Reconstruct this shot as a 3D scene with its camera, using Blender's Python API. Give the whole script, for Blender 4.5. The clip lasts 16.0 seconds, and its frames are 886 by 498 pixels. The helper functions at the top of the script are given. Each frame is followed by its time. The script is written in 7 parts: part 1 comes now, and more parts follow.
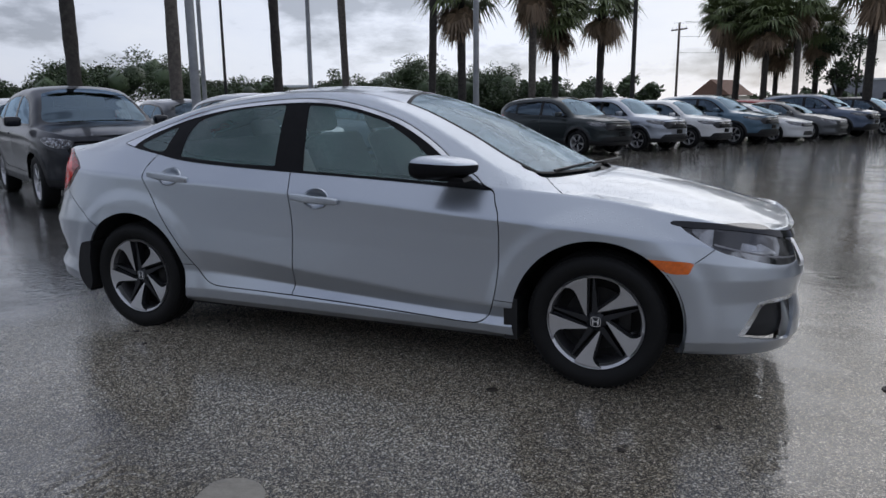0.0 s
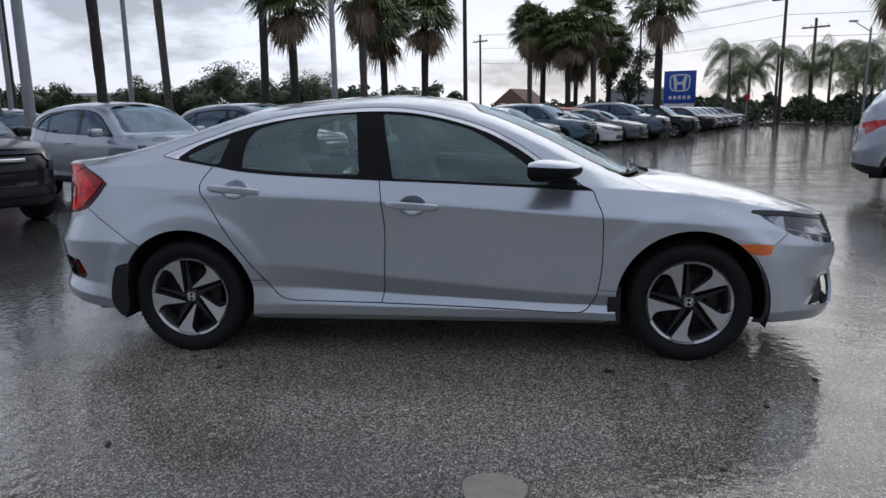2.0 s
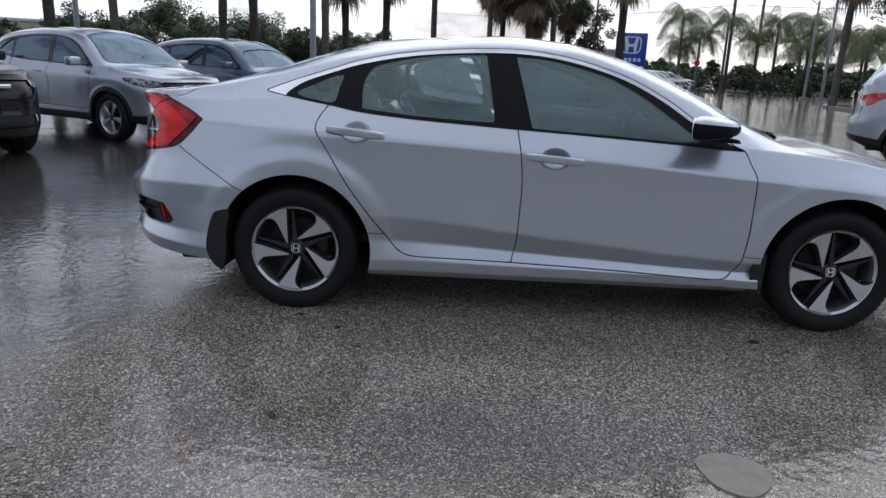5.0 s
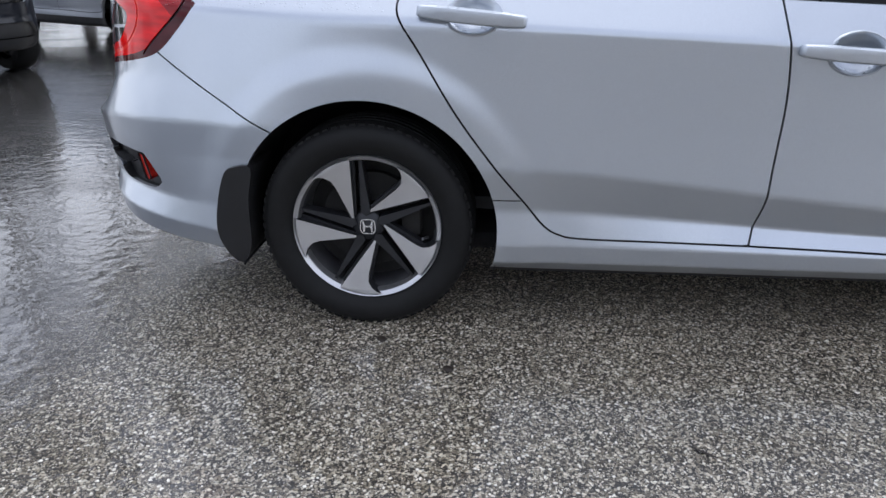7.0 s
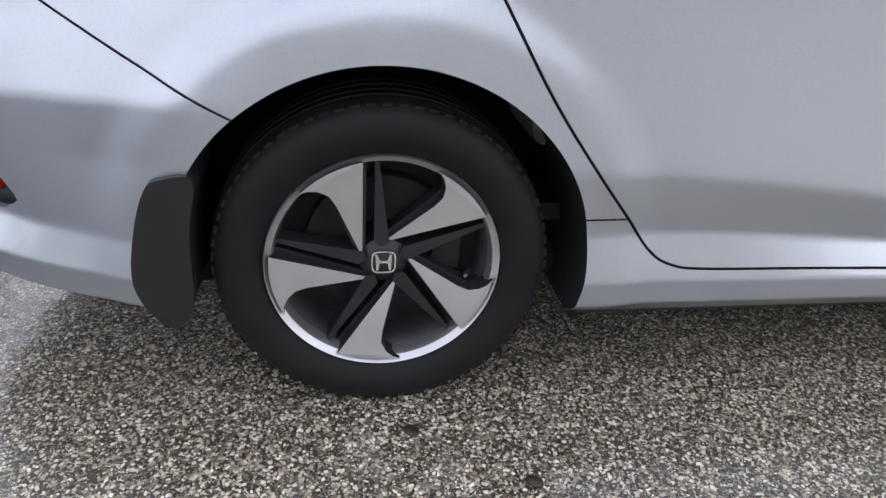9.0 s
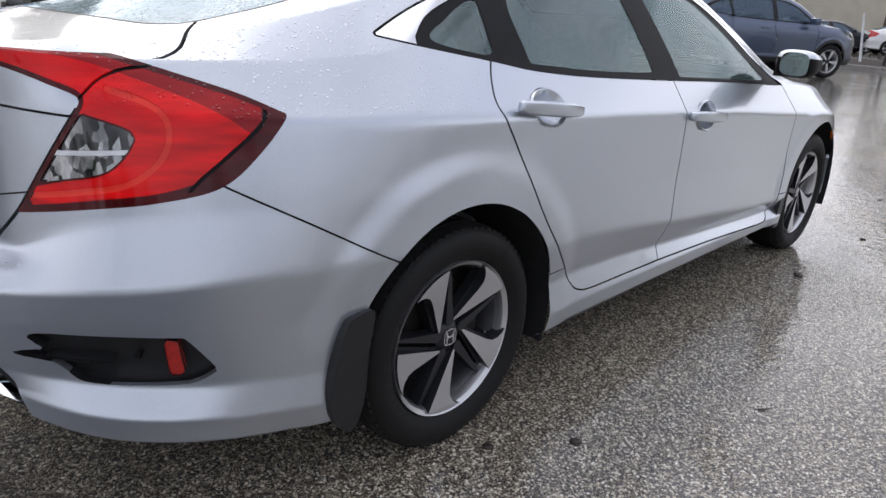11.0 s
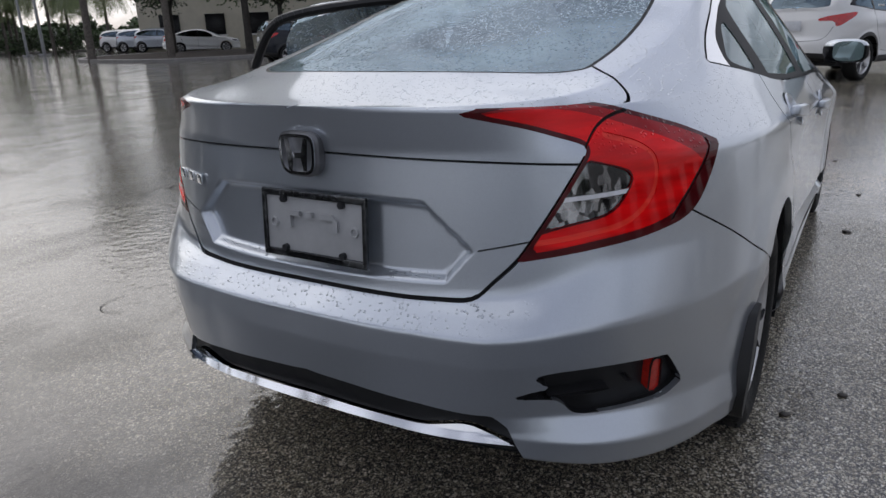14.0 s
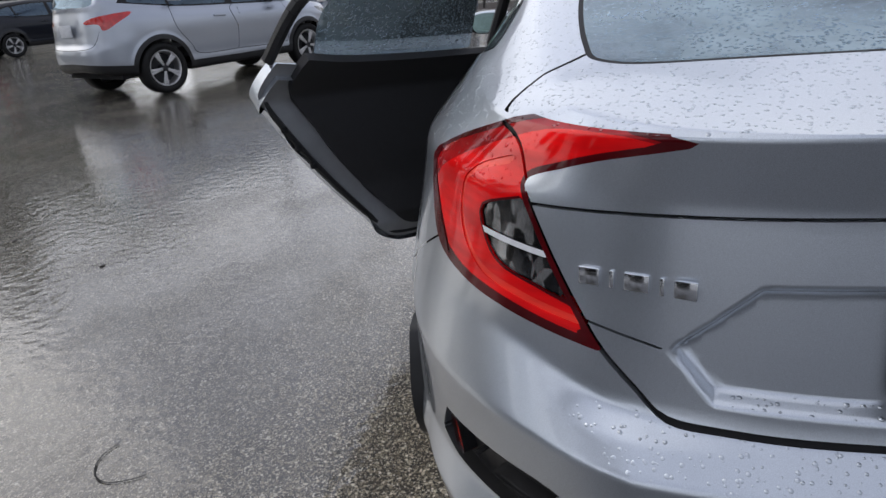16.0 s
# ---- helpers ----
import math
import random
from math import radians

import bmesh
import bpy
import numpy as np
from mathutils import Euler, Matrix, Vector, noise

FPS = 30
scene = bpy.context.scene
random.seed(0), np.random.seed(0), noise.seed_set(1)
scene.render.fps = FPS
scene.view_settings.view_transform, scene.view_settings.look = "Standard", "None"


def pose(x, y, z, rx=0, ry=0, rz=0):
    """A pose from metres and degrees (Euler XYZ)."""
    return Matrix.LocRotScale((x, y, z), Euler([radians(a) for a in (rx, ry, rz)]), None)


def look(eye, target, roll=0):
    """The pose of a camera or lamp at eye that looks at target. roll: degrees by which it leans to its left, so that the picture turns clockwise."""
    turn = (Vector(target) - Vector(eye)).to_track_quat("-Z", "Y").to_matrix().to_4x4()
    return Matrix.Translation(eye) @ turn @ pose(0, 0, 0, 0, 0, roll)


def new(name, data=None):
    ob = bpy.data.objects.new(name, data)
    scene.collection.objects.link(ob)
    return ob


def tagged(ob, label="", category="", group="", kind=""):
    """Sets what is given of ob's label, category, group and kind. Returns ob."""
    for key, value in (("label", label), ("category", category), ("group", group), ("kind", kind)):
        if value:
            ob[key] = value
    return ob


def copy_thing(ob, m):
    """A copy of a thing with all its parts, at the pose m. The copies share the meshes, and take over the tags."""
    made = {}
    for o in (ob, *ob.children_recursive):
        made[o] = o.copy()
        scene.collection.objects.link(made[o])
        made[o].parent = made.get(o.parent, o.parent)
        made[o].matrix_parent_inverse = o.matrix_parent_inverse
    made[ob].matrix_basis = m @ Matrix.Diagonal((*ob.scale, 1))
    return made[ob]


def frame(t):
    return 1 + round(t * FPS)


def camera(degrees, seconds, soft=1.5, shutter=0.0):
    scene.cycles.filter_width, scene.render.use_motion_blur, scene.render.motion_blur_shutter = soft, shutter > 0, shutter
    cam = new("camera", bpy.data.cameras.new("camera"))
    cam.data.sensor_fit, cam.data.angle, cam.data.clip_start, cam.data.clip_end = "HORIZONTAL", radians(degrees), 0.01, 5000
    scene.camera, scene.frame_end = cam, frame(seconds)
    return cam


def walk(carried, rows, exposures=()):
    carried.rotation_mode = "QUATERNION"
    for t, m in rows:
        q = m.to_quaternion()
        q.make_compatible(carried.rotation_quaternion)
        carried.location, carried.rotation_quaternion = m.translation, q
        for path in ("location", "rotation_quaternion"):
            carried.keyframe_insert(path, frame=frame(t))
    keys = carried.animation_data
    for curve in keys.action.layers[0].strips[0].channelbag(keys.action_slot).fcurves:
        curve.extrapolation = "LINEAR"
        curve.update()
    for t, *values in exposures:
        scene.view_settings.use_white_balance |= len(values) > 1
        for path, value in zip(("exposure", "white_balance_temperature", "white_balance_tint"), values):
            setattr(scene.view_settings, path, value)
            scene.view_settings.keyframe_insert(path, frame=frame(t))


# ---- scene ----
cam = camera(64.8, 16.0)
EXPOSURES = [(0, -0.1, 6450, 10), (1.5, -0.04, 6450, 10), (3, 0.12, 6450, 10), (4, 0.34, 6450, 10), (5, 0.3, 6480, 10), (7.5, 1.42, 6720, 10), (8.2, 1.6, 7000, 12), (10.5, 1.48, 7150, 12), (11, 0.92, 7020, 12), (11.8, 0.44, 6820, 11), (12.5, 0.24, 6800, 11), (13.5, 0.18, 6850, 11), (14.5, 0.3, 6820, 10), (16, 0.56, 6850, 10)]
PATH = [
    (0, (1.854, -3.944, 1.269), (1.119, -2.126, 0.877), -0.5),
    (0.5, (1.536, -4.159, 1.312), (0.896, -2.303, 0.932), -0.3),
    (1, (1.171, -4.274, 1.294), (0.653, -2.373, 0.948), -0.5),
    (1.5, (0.821, -4.355, 1.268), (0.462, -2.423, 0.899), 0.1),
    (2, (0.462, -4.468, 1.285), (0.251, -2.515, 0.909), -0.9),
    (2.5, (0.146, -4.447, 1.268), (0.067, -2.484, 0.892), -1.1),
    (3, (-0.135, -4.354, 1.261), (-0.078, -2.403, 0.825), -1.5),
    (3.5, (-0.335, -4.446, 1.261), (-0.197, -2.5, 0.817), -0.6),
    (4, (-0.455, -4.585, 1.258), (-0.329, -2.634, 0.838), 0.1),
    (4.5, (-0.501, -4.583, 1.244), (-0.377, -2.63, 0.829), 1.3),
    (5, (-0.559, -4.262, 1.234), (-0.584, -2.327, 0.729), 2.4),
    (5.2, (-0.578, -4.074, 1.244), (-0.695, -2.151, 0.706), 1.7),
    (7.3, (-1.078, -2.535, 1.012), (-1.228, -0.722, 0.181), -0.3),
    (7.5, (-1.154, -2.372, 0.992), (-1.256, -0.579, 0.114), -0.4),
    (8, (-1.228, -2.105, 0.912), (-1.266, -0.338, -0.022), 0.8),
    (8.2, (-1.244, -2.082, 0.886), (-1.25, -0.290, -0.02), 2.0),
    (10.3, (-2.133, -1.934, 1.118), (-1.06, -0.539, 0.176), 4.4),
    (10.5, (-2.272, -1.979, 1.130), (-1.071, -0.619, 0.283), 4.3),
    (11, (-2.617, -1.989, 1.164), (-1.241, -0.699, 0.499), 3.4),
    (11.5, (-2.945, -2.006, 1.194), (-1.587, -0.645, 0.643), 2.4),
    (12, (-3.263, -2.168, 1.176), (-1.838, -0.85, 0.693), 1.6),
    (12.5, (-3.423, -2.254, 1.215), (-1.982, -0.963, 0.711), 1.0),
    (13, (-3.418, -1.911, 1.23), (-2.028, -0.619, 0.6), 1.6),
    (13.5, (-3.451, -1.491, 1.219), (-1.977, -0.278, 0.623), -0.4),
    (14, (-3.471, -1.066, 1.202), (-1.845, -0.076, 0.587), -2.1),
    (14.5, (-3.561, -0.673, 1.164), (-1.818, 0.082, 0.538), -1.1),
    (15, (-3.597, -0.288, 1.195), (-1.814, 0.286, 0.493), -1.1),
    (15.5, (-3.409, 0.141, 1.196), (-1.601, 0.639, 0.502), -2.7),
    (16, (-3.123, 0.528, 1.24), (-1.297, 0.901, 0.514), -4.8),
]
walk(cam, [(t, look(eye, target, roll)) for t, eye, target, roll in PATH], EXPOSURES)
# ---- sky: bright broken cloud, with a weak soft sun behind it ----
world = bpy.data.worlds.new("sky")
scene.world = world
world.use_nodes = True
wn = world.node_tree
bg = wn.nodes["Background"]
sky = wn.nodes.new("ShaderNodeTexSky")
sky.sky_type, sky.sun_disc = "NISHITA", False
sky.sun_elevation, sky.sun_rotation = radians(32), radians(16)
gain = wn.nodes.new("ShaderNodeMix")
gain.data_type, gain.blend_type = "RGBA", "MULTIPLY"
gain.inputs[0].default_value = 1.0
wn.links.new(sky.outputs[0], gain.inputs[6])
gain.inputs[7].default_value = (0.10, 0.10, 0.10, 1)
co = wn.nodes.new("ShaderNodeTexCoord")
mp = wn.nodes.new("ShaderNodeMapping")
mp.inputs["Scale"].default_value = (1.0, 1.0, 2.6)
wn.links.new(co.outputs["Generated"], mp.inputs[0])
cl = wn.nodes.new("ShaderNodeTexNoise")
cl.inputs["Scale"].default_value, cl.inputs["Detail"].default_value, cl.inputs["Roughness"].default_value = 3.8, 10.0, 0.57
wn.links.new(mp.outputs[0], cl.inputs["Vector"])
shade = wn.nodes.new("ShaderNodeValToRGB")
for e, (p, c) in zip([shade.color_ramp.elements[0], shade.color_ramp.elements[1], shade.color_ramp.elements.new(0.5)],
                     [(0.40, (0.42, 0.44, 0.50, 1)), (0.58, (1.36, 1.38, 1.44, 1)), (0.49, (0.80, 0.83, 0.92, 1))]):
    e.position, e.color = p, c
wn.links.new(cl.outputs[0], shade.inputs[0])
blend = wn.nodes.new("ShaderNodeMix")
blend.data_type = "RGBA"
blend.inputs[0].default_value = 0.86
wn.links.new(gain.outputs[2], blend.inputs[6])
wn.links.new(shade.outputs[0], blend.inputs[7])
# the cloud is thinner round the hidden sun
near = wn.nodes.new("ShaderNodeVectorMath")
near.operation = "DOT_PRODUCT"
wn.links.new(co.outputs["Generated"], near.inputs[0])
near.inputs[1].default_value = (0.40, 0.845, 0.355)
glow = wn.nodes.new("ShaderNodeMapRange")
glow.inputs["From Min"].default_value, glow.inputs["From Max"].default_value = -1.0, 1.0
wn.links.new(near.outputs["Value"], glow.inputs["Value"])
thin = wn.nodes.new("ShaderNodeValToRGB")
for e, (p, c) in zip([thin.color_ramp.elements[0], thin.color_ramp.elements[1], thin.color_ramp.elements.new(0.5), thin.color_ramp.elements.new(0.85)],
                     [(0.0, (0.60, 0.63, 0.69, 1)), (1.0, (1.50, 1.50, 1.51, 1)), (0.5, (0.82, 0.84, 0.89, 1)), (0.85, (1.18, 1.19, 1.22, 1))]):
    e.position, e.color = p, c
wn.links.new(glow.outputs[0], thin.inputs[0])
lit = wn.nodes.new("ShaderNodeMix")
lit.data_type, lit.blend_type = "RGBA", "MULTIPLY"
lit.inputs[0].default_value = 1.0
wn.links.new(blend.outputs[2], lit.inputs[6])
wn.links.new(thin.outputs[0], lit.inputs[7])
# heavier, bluer cloud overhead
up = wn.nodes.new("ShaderNodeSeparateXYZ")
wn.links.new(co.outputs["Generated"], up.inputs[0])
high = wn.nodes.new("ShaderNodeValToRGB")
for e, (p, c) in zip([high.color_ramp.elements[0], high.color_ramp.elements[1], high.color_ramp.elements.new(0.5), high.color_ramp.elements.new(0.6)],
                     [(0.0, (1.0, 1.0, 1.0, 1)), (1.0, (0.70, 0.72, 0.78, 1)), (0.30, (1.0, 1.0, 1.0, 1)), (0.60, (0.72, 0.75, 0.83, 1))]):
    e.position, e.color = p, c
wn.links.new(up.outputs[2], high.inputs[0])
heavy = wn.nodes.new("ShaderNodeMix")
heavy.data_type, heavy.blend_type = "RGBA", "MULTIPLY"
heavy.inputs[0].default_value = 1.0
wn.links.new(lit.outputs[2], heavy.inputs[6])
wn.links.new(high.outputs[0], heavy.inputs[7])
wn.links.new(heavy.outputs[2], bg.inputs[0])
bg.inputs[1].default_value = 1.0
sun = new("sun", bpy.data.lights.new("sun", "SUN"))
sun.data.energy, sun.data.angle, sun.data.color = 0.5, radians(60), (1.0, 0.97, 0.92)
sun.matrix_world = look((0, 0, 0), (-2.5, -8.8, -7.5))
# ---- materials ----
def material(name, colour, rough=0.5, metal=0.0, coat=0.0, spec=0.5):
    m = bpy.data.materials.new(name)
    m.use_nodes = True
    b = m.node_tree.nodes["Principled BSDF"]
    b.inputs["Base Color"].default_value = (*colour, 1)
    b.inputs["Roughness"].default_value = rough
    b.inputs["Metallic"].default_value = metal
    b.inputs["Coat Weight"].default_value = coat
    b.inputs["Coat Roughness"].default_value = 0.04
    b.inputs["Specular IOR Level"].default_value = spec
    return m


def add(m, kind, **values):
    n = m.node_tree.nodes.new(kind)
    for k, v in values.items():
        n.inputs[k.replace("_", " ")].default_value = v
    return n


def link(m, a, b):
    m.node_tree.links.new(a, b)


def shader(m):
    return m.node_tree.nodes["Principled BSDF"]


def ramp(m, fac, stops):
    n = m.node_tree.nodes.new("ShaderNodeValToRGB")
    while len(n.color_ramp.elements) < len(stops):
        n.color_ramp.elements.new(0.5)
    for e, (p, c) in zip(n.color_ramp.elements, stops):
        e.position, e.color = p, (*c, 1) if len(c) == 3 else c
    link(m, fac, n.inputs[0])
    return n.outputs[0]


def grey(v):
    return (v, v, v)


def math_node(m, op, a, b=None):
    n = m.node_tree.nodes.new("ShaderNodeMath")
    n.operation = op
    for i, v in enumerate((a, b)):
        if v is None:
            continue
        if isinstance(v, (int, float)):
            n.inputs[i].default_value = v
        else:
            link(m, v, n.inputs[i])
    return n.outputs[0]


def coords(m, scale=(1, 1, 1)):
    t = m.node_tree.nodes.new("ShaderNodeTexCoord")
    g = m.node_tree.nodes.new("ShaderNodeMapping")
    g.inputs["Scale"].default_value = scale
    link(m, t.outputs["Object"], g.inputs["Vector"])
    return g.outputs[0]


def noisy(m, base, scale=8.0, amount=0.25, rough=None, bump=0.0, bump_scale=60.0):
    """Lets a plain material vary: blotches in colour, and fine relief."""
    b = shader(m)
    c = coords(m)
    n = add(m, "ShaderNodeTexNoise", Scale=scale, Detail=6.0, Roughness=0.65)
    link(m, c, n.inputs["Vector"])
    lo, hi = [tuple(max(0, v * (1 - amount)) for v in base), tuple(v * (1 + amount) for v in base)]
    link(m, ramp(m, n.outputs[0], [(0.3, lo), (0.7, hi)]), b.inputs["Base Color"])
    if rough:
        link(m, ramp(m, n.outputs[0], [(0.3, grey(rough[0])), (0.7, grey(rough[1]))]), b.inputs["Roughness"])
    if bump:
        n2 = add(m, "ShaderNodeTexNoise", Scale=bump_scale, Detail=4.0)
        link(m, c, n2.inputs["Vector"])
        bp = add(m, "ShaderNodeBump", Strength=bump, Distance=0.01)
        link(m, n2.outputs[0], bp.inputs["Height"])
        link(m, bp.outputs[0], b.inputs["Normal"])
    return m


def raindrops(m, into, scale=125.0, height=0.005, facing=0.60, streak=1.0):
    """Beads of rain as relief, thicker on what faces up."""
    c = coords(m, (streak, 1, 1))
    v = add(m, "ShaderNodeTexVoronoi", Scale=scale, Randomness=1.0)
    link(m, c, v.inputs["Vector"])
    keep = m.node_tree.nodes.new("ShaderNodeSeparateColor")
    link(m, v.outputs["Color"], keep.inputs[0])
    size = math_node(m, "MULTIPLY", keep.outputs[0], 0.50)
    bead = math_node(m, "SUBTRACT", size, v.outputs["Distance"])
    bead = math_node(m, "MAXIMUM", bead, 0.0)
    bead = math_node(m, "POWER", math_node(m, "MULTIPLY", bead, 3.0), 0.5)
    chosen = math_node(m, "GREATER_THAN", keep.outputs[1], 0.30)
    g = m.node_tree.nodes.new("ShaderNodeNewGeometry")
    xyz = m.node_tree.nodes.new("ShaderNodeSeparateXYZ")
    link(m, g.outputs["True Normal"], xyz.inputs[0])
    up = ramp(m, xyz.outputs[2], [(facing, grey(0)), (min(facing + 0.35, 1), grey(1))])
    up2 = m.node_tree.nodes.new("ShaderNodeSeparateColor")
    link(m, up, up2.inputs[0])
    h = math_node(m, "MULTIPLY", math_node(m, "MULTIPLY", bead, chosen), up2.outputs[0])
    bp = add(m, "ShaderNodeBump", Strength=0.9, Distance=height)
    link(m, h, bp.inputs["Height"])
    for s in into:
        link(m, bp.outputs[0], shader(m).inputs[s])
    return h


def car_paint(name, colour, metal=0.55, rough=0.34, wet=True):
    m = material(name, colour, rough, metal, 1.0)
    c = coords(m)
    fl = add(m, "ShaderNodeTexNoise", Scale=900.0, Detail=2.0)
    link(m, c, fl.inputs["Vector"])
    lo, hi = tuple(v * 0.9 for v in colour), tuple(min(1, v * 1.1) for v in colour)
    link(m, ramp(m, fl.outputs[0], [(0.35, lo), (0.65, hi)]), shader(m).inputs["Base Color"])
    if wet:
        raindrops(m, ["Coat Normal", "Normal"])
    return m


def glass_material(name, tint, rough=0.0, wet=False, haze=0.0):
    """Car glass: a thin tinted pane that mirrors by its angle."""
    m = bpy.data.materials.new(name)
    m.use_nodes = True
    nt = m.node_tree
    nt.nodes.remove(shader(m))
    out = nt.nodes["Material Output"]
    tr, gl, mix, fr = (nt.nodes.new(k) for k in ("ShaderNodeBsdfTransparent", "ShaderNodeBsdfGlossy", "ShaderNodeMixShader", "ShaderNodeFresnel"))
    tr.inputs[0].default_value = (*tint, 1)
    gl.inputs["Roughness"].default_value = rough
    # reflections tinted blue, with the sky's colour put into the glass
    gl.inputs["Color"].default_value = (0.80, 0.91, 1.0, 1) if wet else (0.9, 0.96, 1.0, 1) if haze else (0.62, 0.82, 1.0, 1)
    fr.inputs["IOR"].default_value = 2.3 if wet else (1.8 if haze else 2.1)
    nt.links.new(fr.outputs[0], mix.inputs[0])
    nt.links.new(tr.outputs[0], mix.inputs[1])
    nt.links.new(gl.outputs[0], mix.inputs[2])
    last = mix.outputs[0]
    if haze:
        # pale green haze mixed in so that dark panes look lit
        film = nt.nodes.new("ShaderNodeBsdfDiffuse")
        film.inputs[0].default_value = (0.26, 0.44, 0.40, 1)
        mixh = nt.nodes.new("ShaderNodeMixShader")
        cloud = add(m, "ShaderNodeTexNoise", Scale=3.5, Detail=5.0)
        link(m, coords(m), cloud.inputs["Vector"])
        nt.links.new(ramp(m, cloud.outputs[0], [(0.3, grey(haze * 0.6)), (0.7, grey(haze * 1.5))]), mixh.inputs[0])
        nt.links.new(last, mixh.inputs[1])
        nt.links.new(film.outputs[0], mixh.inputs[2])
        last = mixh.outputs[0]
    if wet:
        c = coords(m)
        v = add(m, "ShaderNodeTexVoronoi", Scale=wet)
        link(m, c, v.inputs["Vector"])
        sep = nt.nodes.new("ShaderNodeSeparateColor")
        link(m, v.outputs["Color"], sep.inputs[0])
        bead = math_node(m, "MAXIMUM", math_node(m, "SUBTRACT", math_node(m, "MULTIPLY", sep.outputs[0], 0.63), v.outputs["Distance"]), 0.0)
        bp = add(m, "ShaderNodeBump", Strength=1.0, Distance=0.004)
        link(m, bead, bp.inputs["Height"])
        for n in (gl, fr):
            nt.links.new(bp.outputs[0], n.inputs["Normal"])
        clear = ramp(m, bead, [(0.0, grey(1.0)), (0.08, grey(0.15))])
        # rain film; its pale blue also stands in for mirrored sky
        film = nt.nodes.new("ShaderNodeBsdfDiffuse")
        film.inputs[0].default_value = (0.52, 0.68, 0.74, 1)
        mix2 = nt.nodes.new("ShaderNodeMixShader")
        big = add(m, "ShaderNodeTexNoise", Scale=2.6, Detail=7.0)
        link(m, coords(m, (1, 1, 1)), big.inputs["Vector"])
        haze = ramp(m, big.outputs[0], [(0.38, grey(0.10)), (0.66, grey(0.46))])
        nt.links.new(math_node(m, "MULTIPLY", haze, clear), mix2.inputs[0])
        nt.links.new(last, mix2.inputs[1])
        nt.links.new(film.outputs[0], mix2.inputs[2])
        last = mix2.outputs[0]
    nt.links.new(last, out.inputs[0])
    return m


SILVER = car_paint("silver metallic paint", (0.525, 0.565, 0.615), 0.85, 0.30)
BLACK_TRIM = noisy(material("black plastic trim", (0.012, 0.012, 0.013), 0.45), (0.012, 0.012, 0.013), 20, 0.3, (0.35, 0.6))
# door edge is silver like the body; its shade is put into this colour
JAMB_SHADED = noisy(material("silver jamb paint darkened for shade", (0.30, 0.31, 0.325), 0.45, 0.3), (0.30, 0.31, 0.325), 5, 0.15)
GLOSS_BLACK = material("gloss black trim", (0.007, 0.007, 0.008), 0.22, 0.0, 0.0, 0.35)
SEAM = material("dark panel gap", (0.004, 0.004, 0.005), 0.8)
CHROME = material("bright chrome", (0.82, 0.83, 0.85), 0.08, 1.0)
RUBBER = noisy(material("tyre rubber", (0.010, 0.010, 0.010), 0.62, spec=0.25), (0.010, 0.010, 0.010), 30, 0.4, (0.5, 0.75), 0.15, 300)
ALLOY = noisy(material("machined alloy", (0.62, 0.62, 0.62), 0.36, 0.9), (0.62, 0.62, 0.63), 6, 0.06, (0.33, 0.40))
ALLOY_DARK = noisy(material("dark painted alloy", (0.022, 0.023, 0.026), 0.4, 0.2), (0.022, 0.023, 0.026), 12, 0.2, (0.3, 0.45))
BARREL = noisy(material("grey alloy barrel", (0.22, 0.22, 0.23), 0.4, 0.8), (0.22, 0.22, 0.23), 10, 0.2)
BRAKE = noisy(material("dark brake metal", (0.018, 0.017, 0.016), 0.7, 0.2), (0.018, 0.017, 0.016), 20, 0.4)
LINING = noisy(material("wheel arch lining", (0.01, 0.01, 0.011), 0.9), (0.01, 0.01, 0.011), 25, 0.4)
CABIN = noisy(material("grey cabin fabric", (0.30, 0.30, 0.30), 0.9), (0.30, 0.30, 0.30), 60, 0.2)
CABIN_LIGHT = noisy(material("light roof lining", (0.55, 0.55, 0.53), 0.95), (0.55, 0.55, 0.53), 60, 0.1)
CABIN_DARK = noisy(material("black cabin plastic", (0.02, 0.02, 0.022), 0.6), (0.02, 0.02, 0.022), 40, 0.3, (0.5, 0.7))
GLASS = glass_material("tinted side glass", (0.66, 0.78, 0.74), haze=0.19)
GLASS_WET = glass_material("rain-beaded rear glass", (0.5, 0.62, 0.64), 0.0, wet=125.0)
GLASS_DARK = glass_material("privacy glass", (0.16, 0.19, 0.19))


def lamp_material(name, colour, dark=False):
    m = material(name, colour, 0.06, 0.0, 0.0, 0.3)
    c = coords(m, (0.6, 0.6, 3.5))
    n = add(m, "ShaderNodeTexNoise", Scale=9.0, Detail=3.0)
    link(m, c, n.inputs["Vector"])
    link(m, ramp(m, n.outputs[0], [(0.35, tuple(v * 0.72 for v in colour)), (0.65, tuple(min(1, v * 1.2) for v in colour))]), shader(m).inputs["Base Color"])
    raindrops(m, ["Normal"], height=0.004, facing=0.35)
    return m


RED_LENS = lamp_material("red lamp lens", (0.80, 0.006, 0.008))
RED_BRIGHT = lamp_material("bright red light guide", (0.95, 0.045, 0.03))
RED_DARK = lamp_material("dark red lamp lens", (0.075, 0.003, 0.005))
# same red lens facing up; the duller reflection there is painted in
RED_TOP_DIM = lamp_material("red lens dimmed for its reflection", (0.34, 0.005, 0.008))
RED_REFLEX = noisy(material("red reflector", (0.55, 0.02, 0.012), 0.25, 0.0, 1.0), (0.55, 0.02, 0.012), 120, 0.3)
WHITE_LENS = noisy(material("white lamp strip", (0.75, 0.76, 0.78), 0.15, 0.0, 1.0), (0.75, 0.76, 0.78), 60, 0.1)
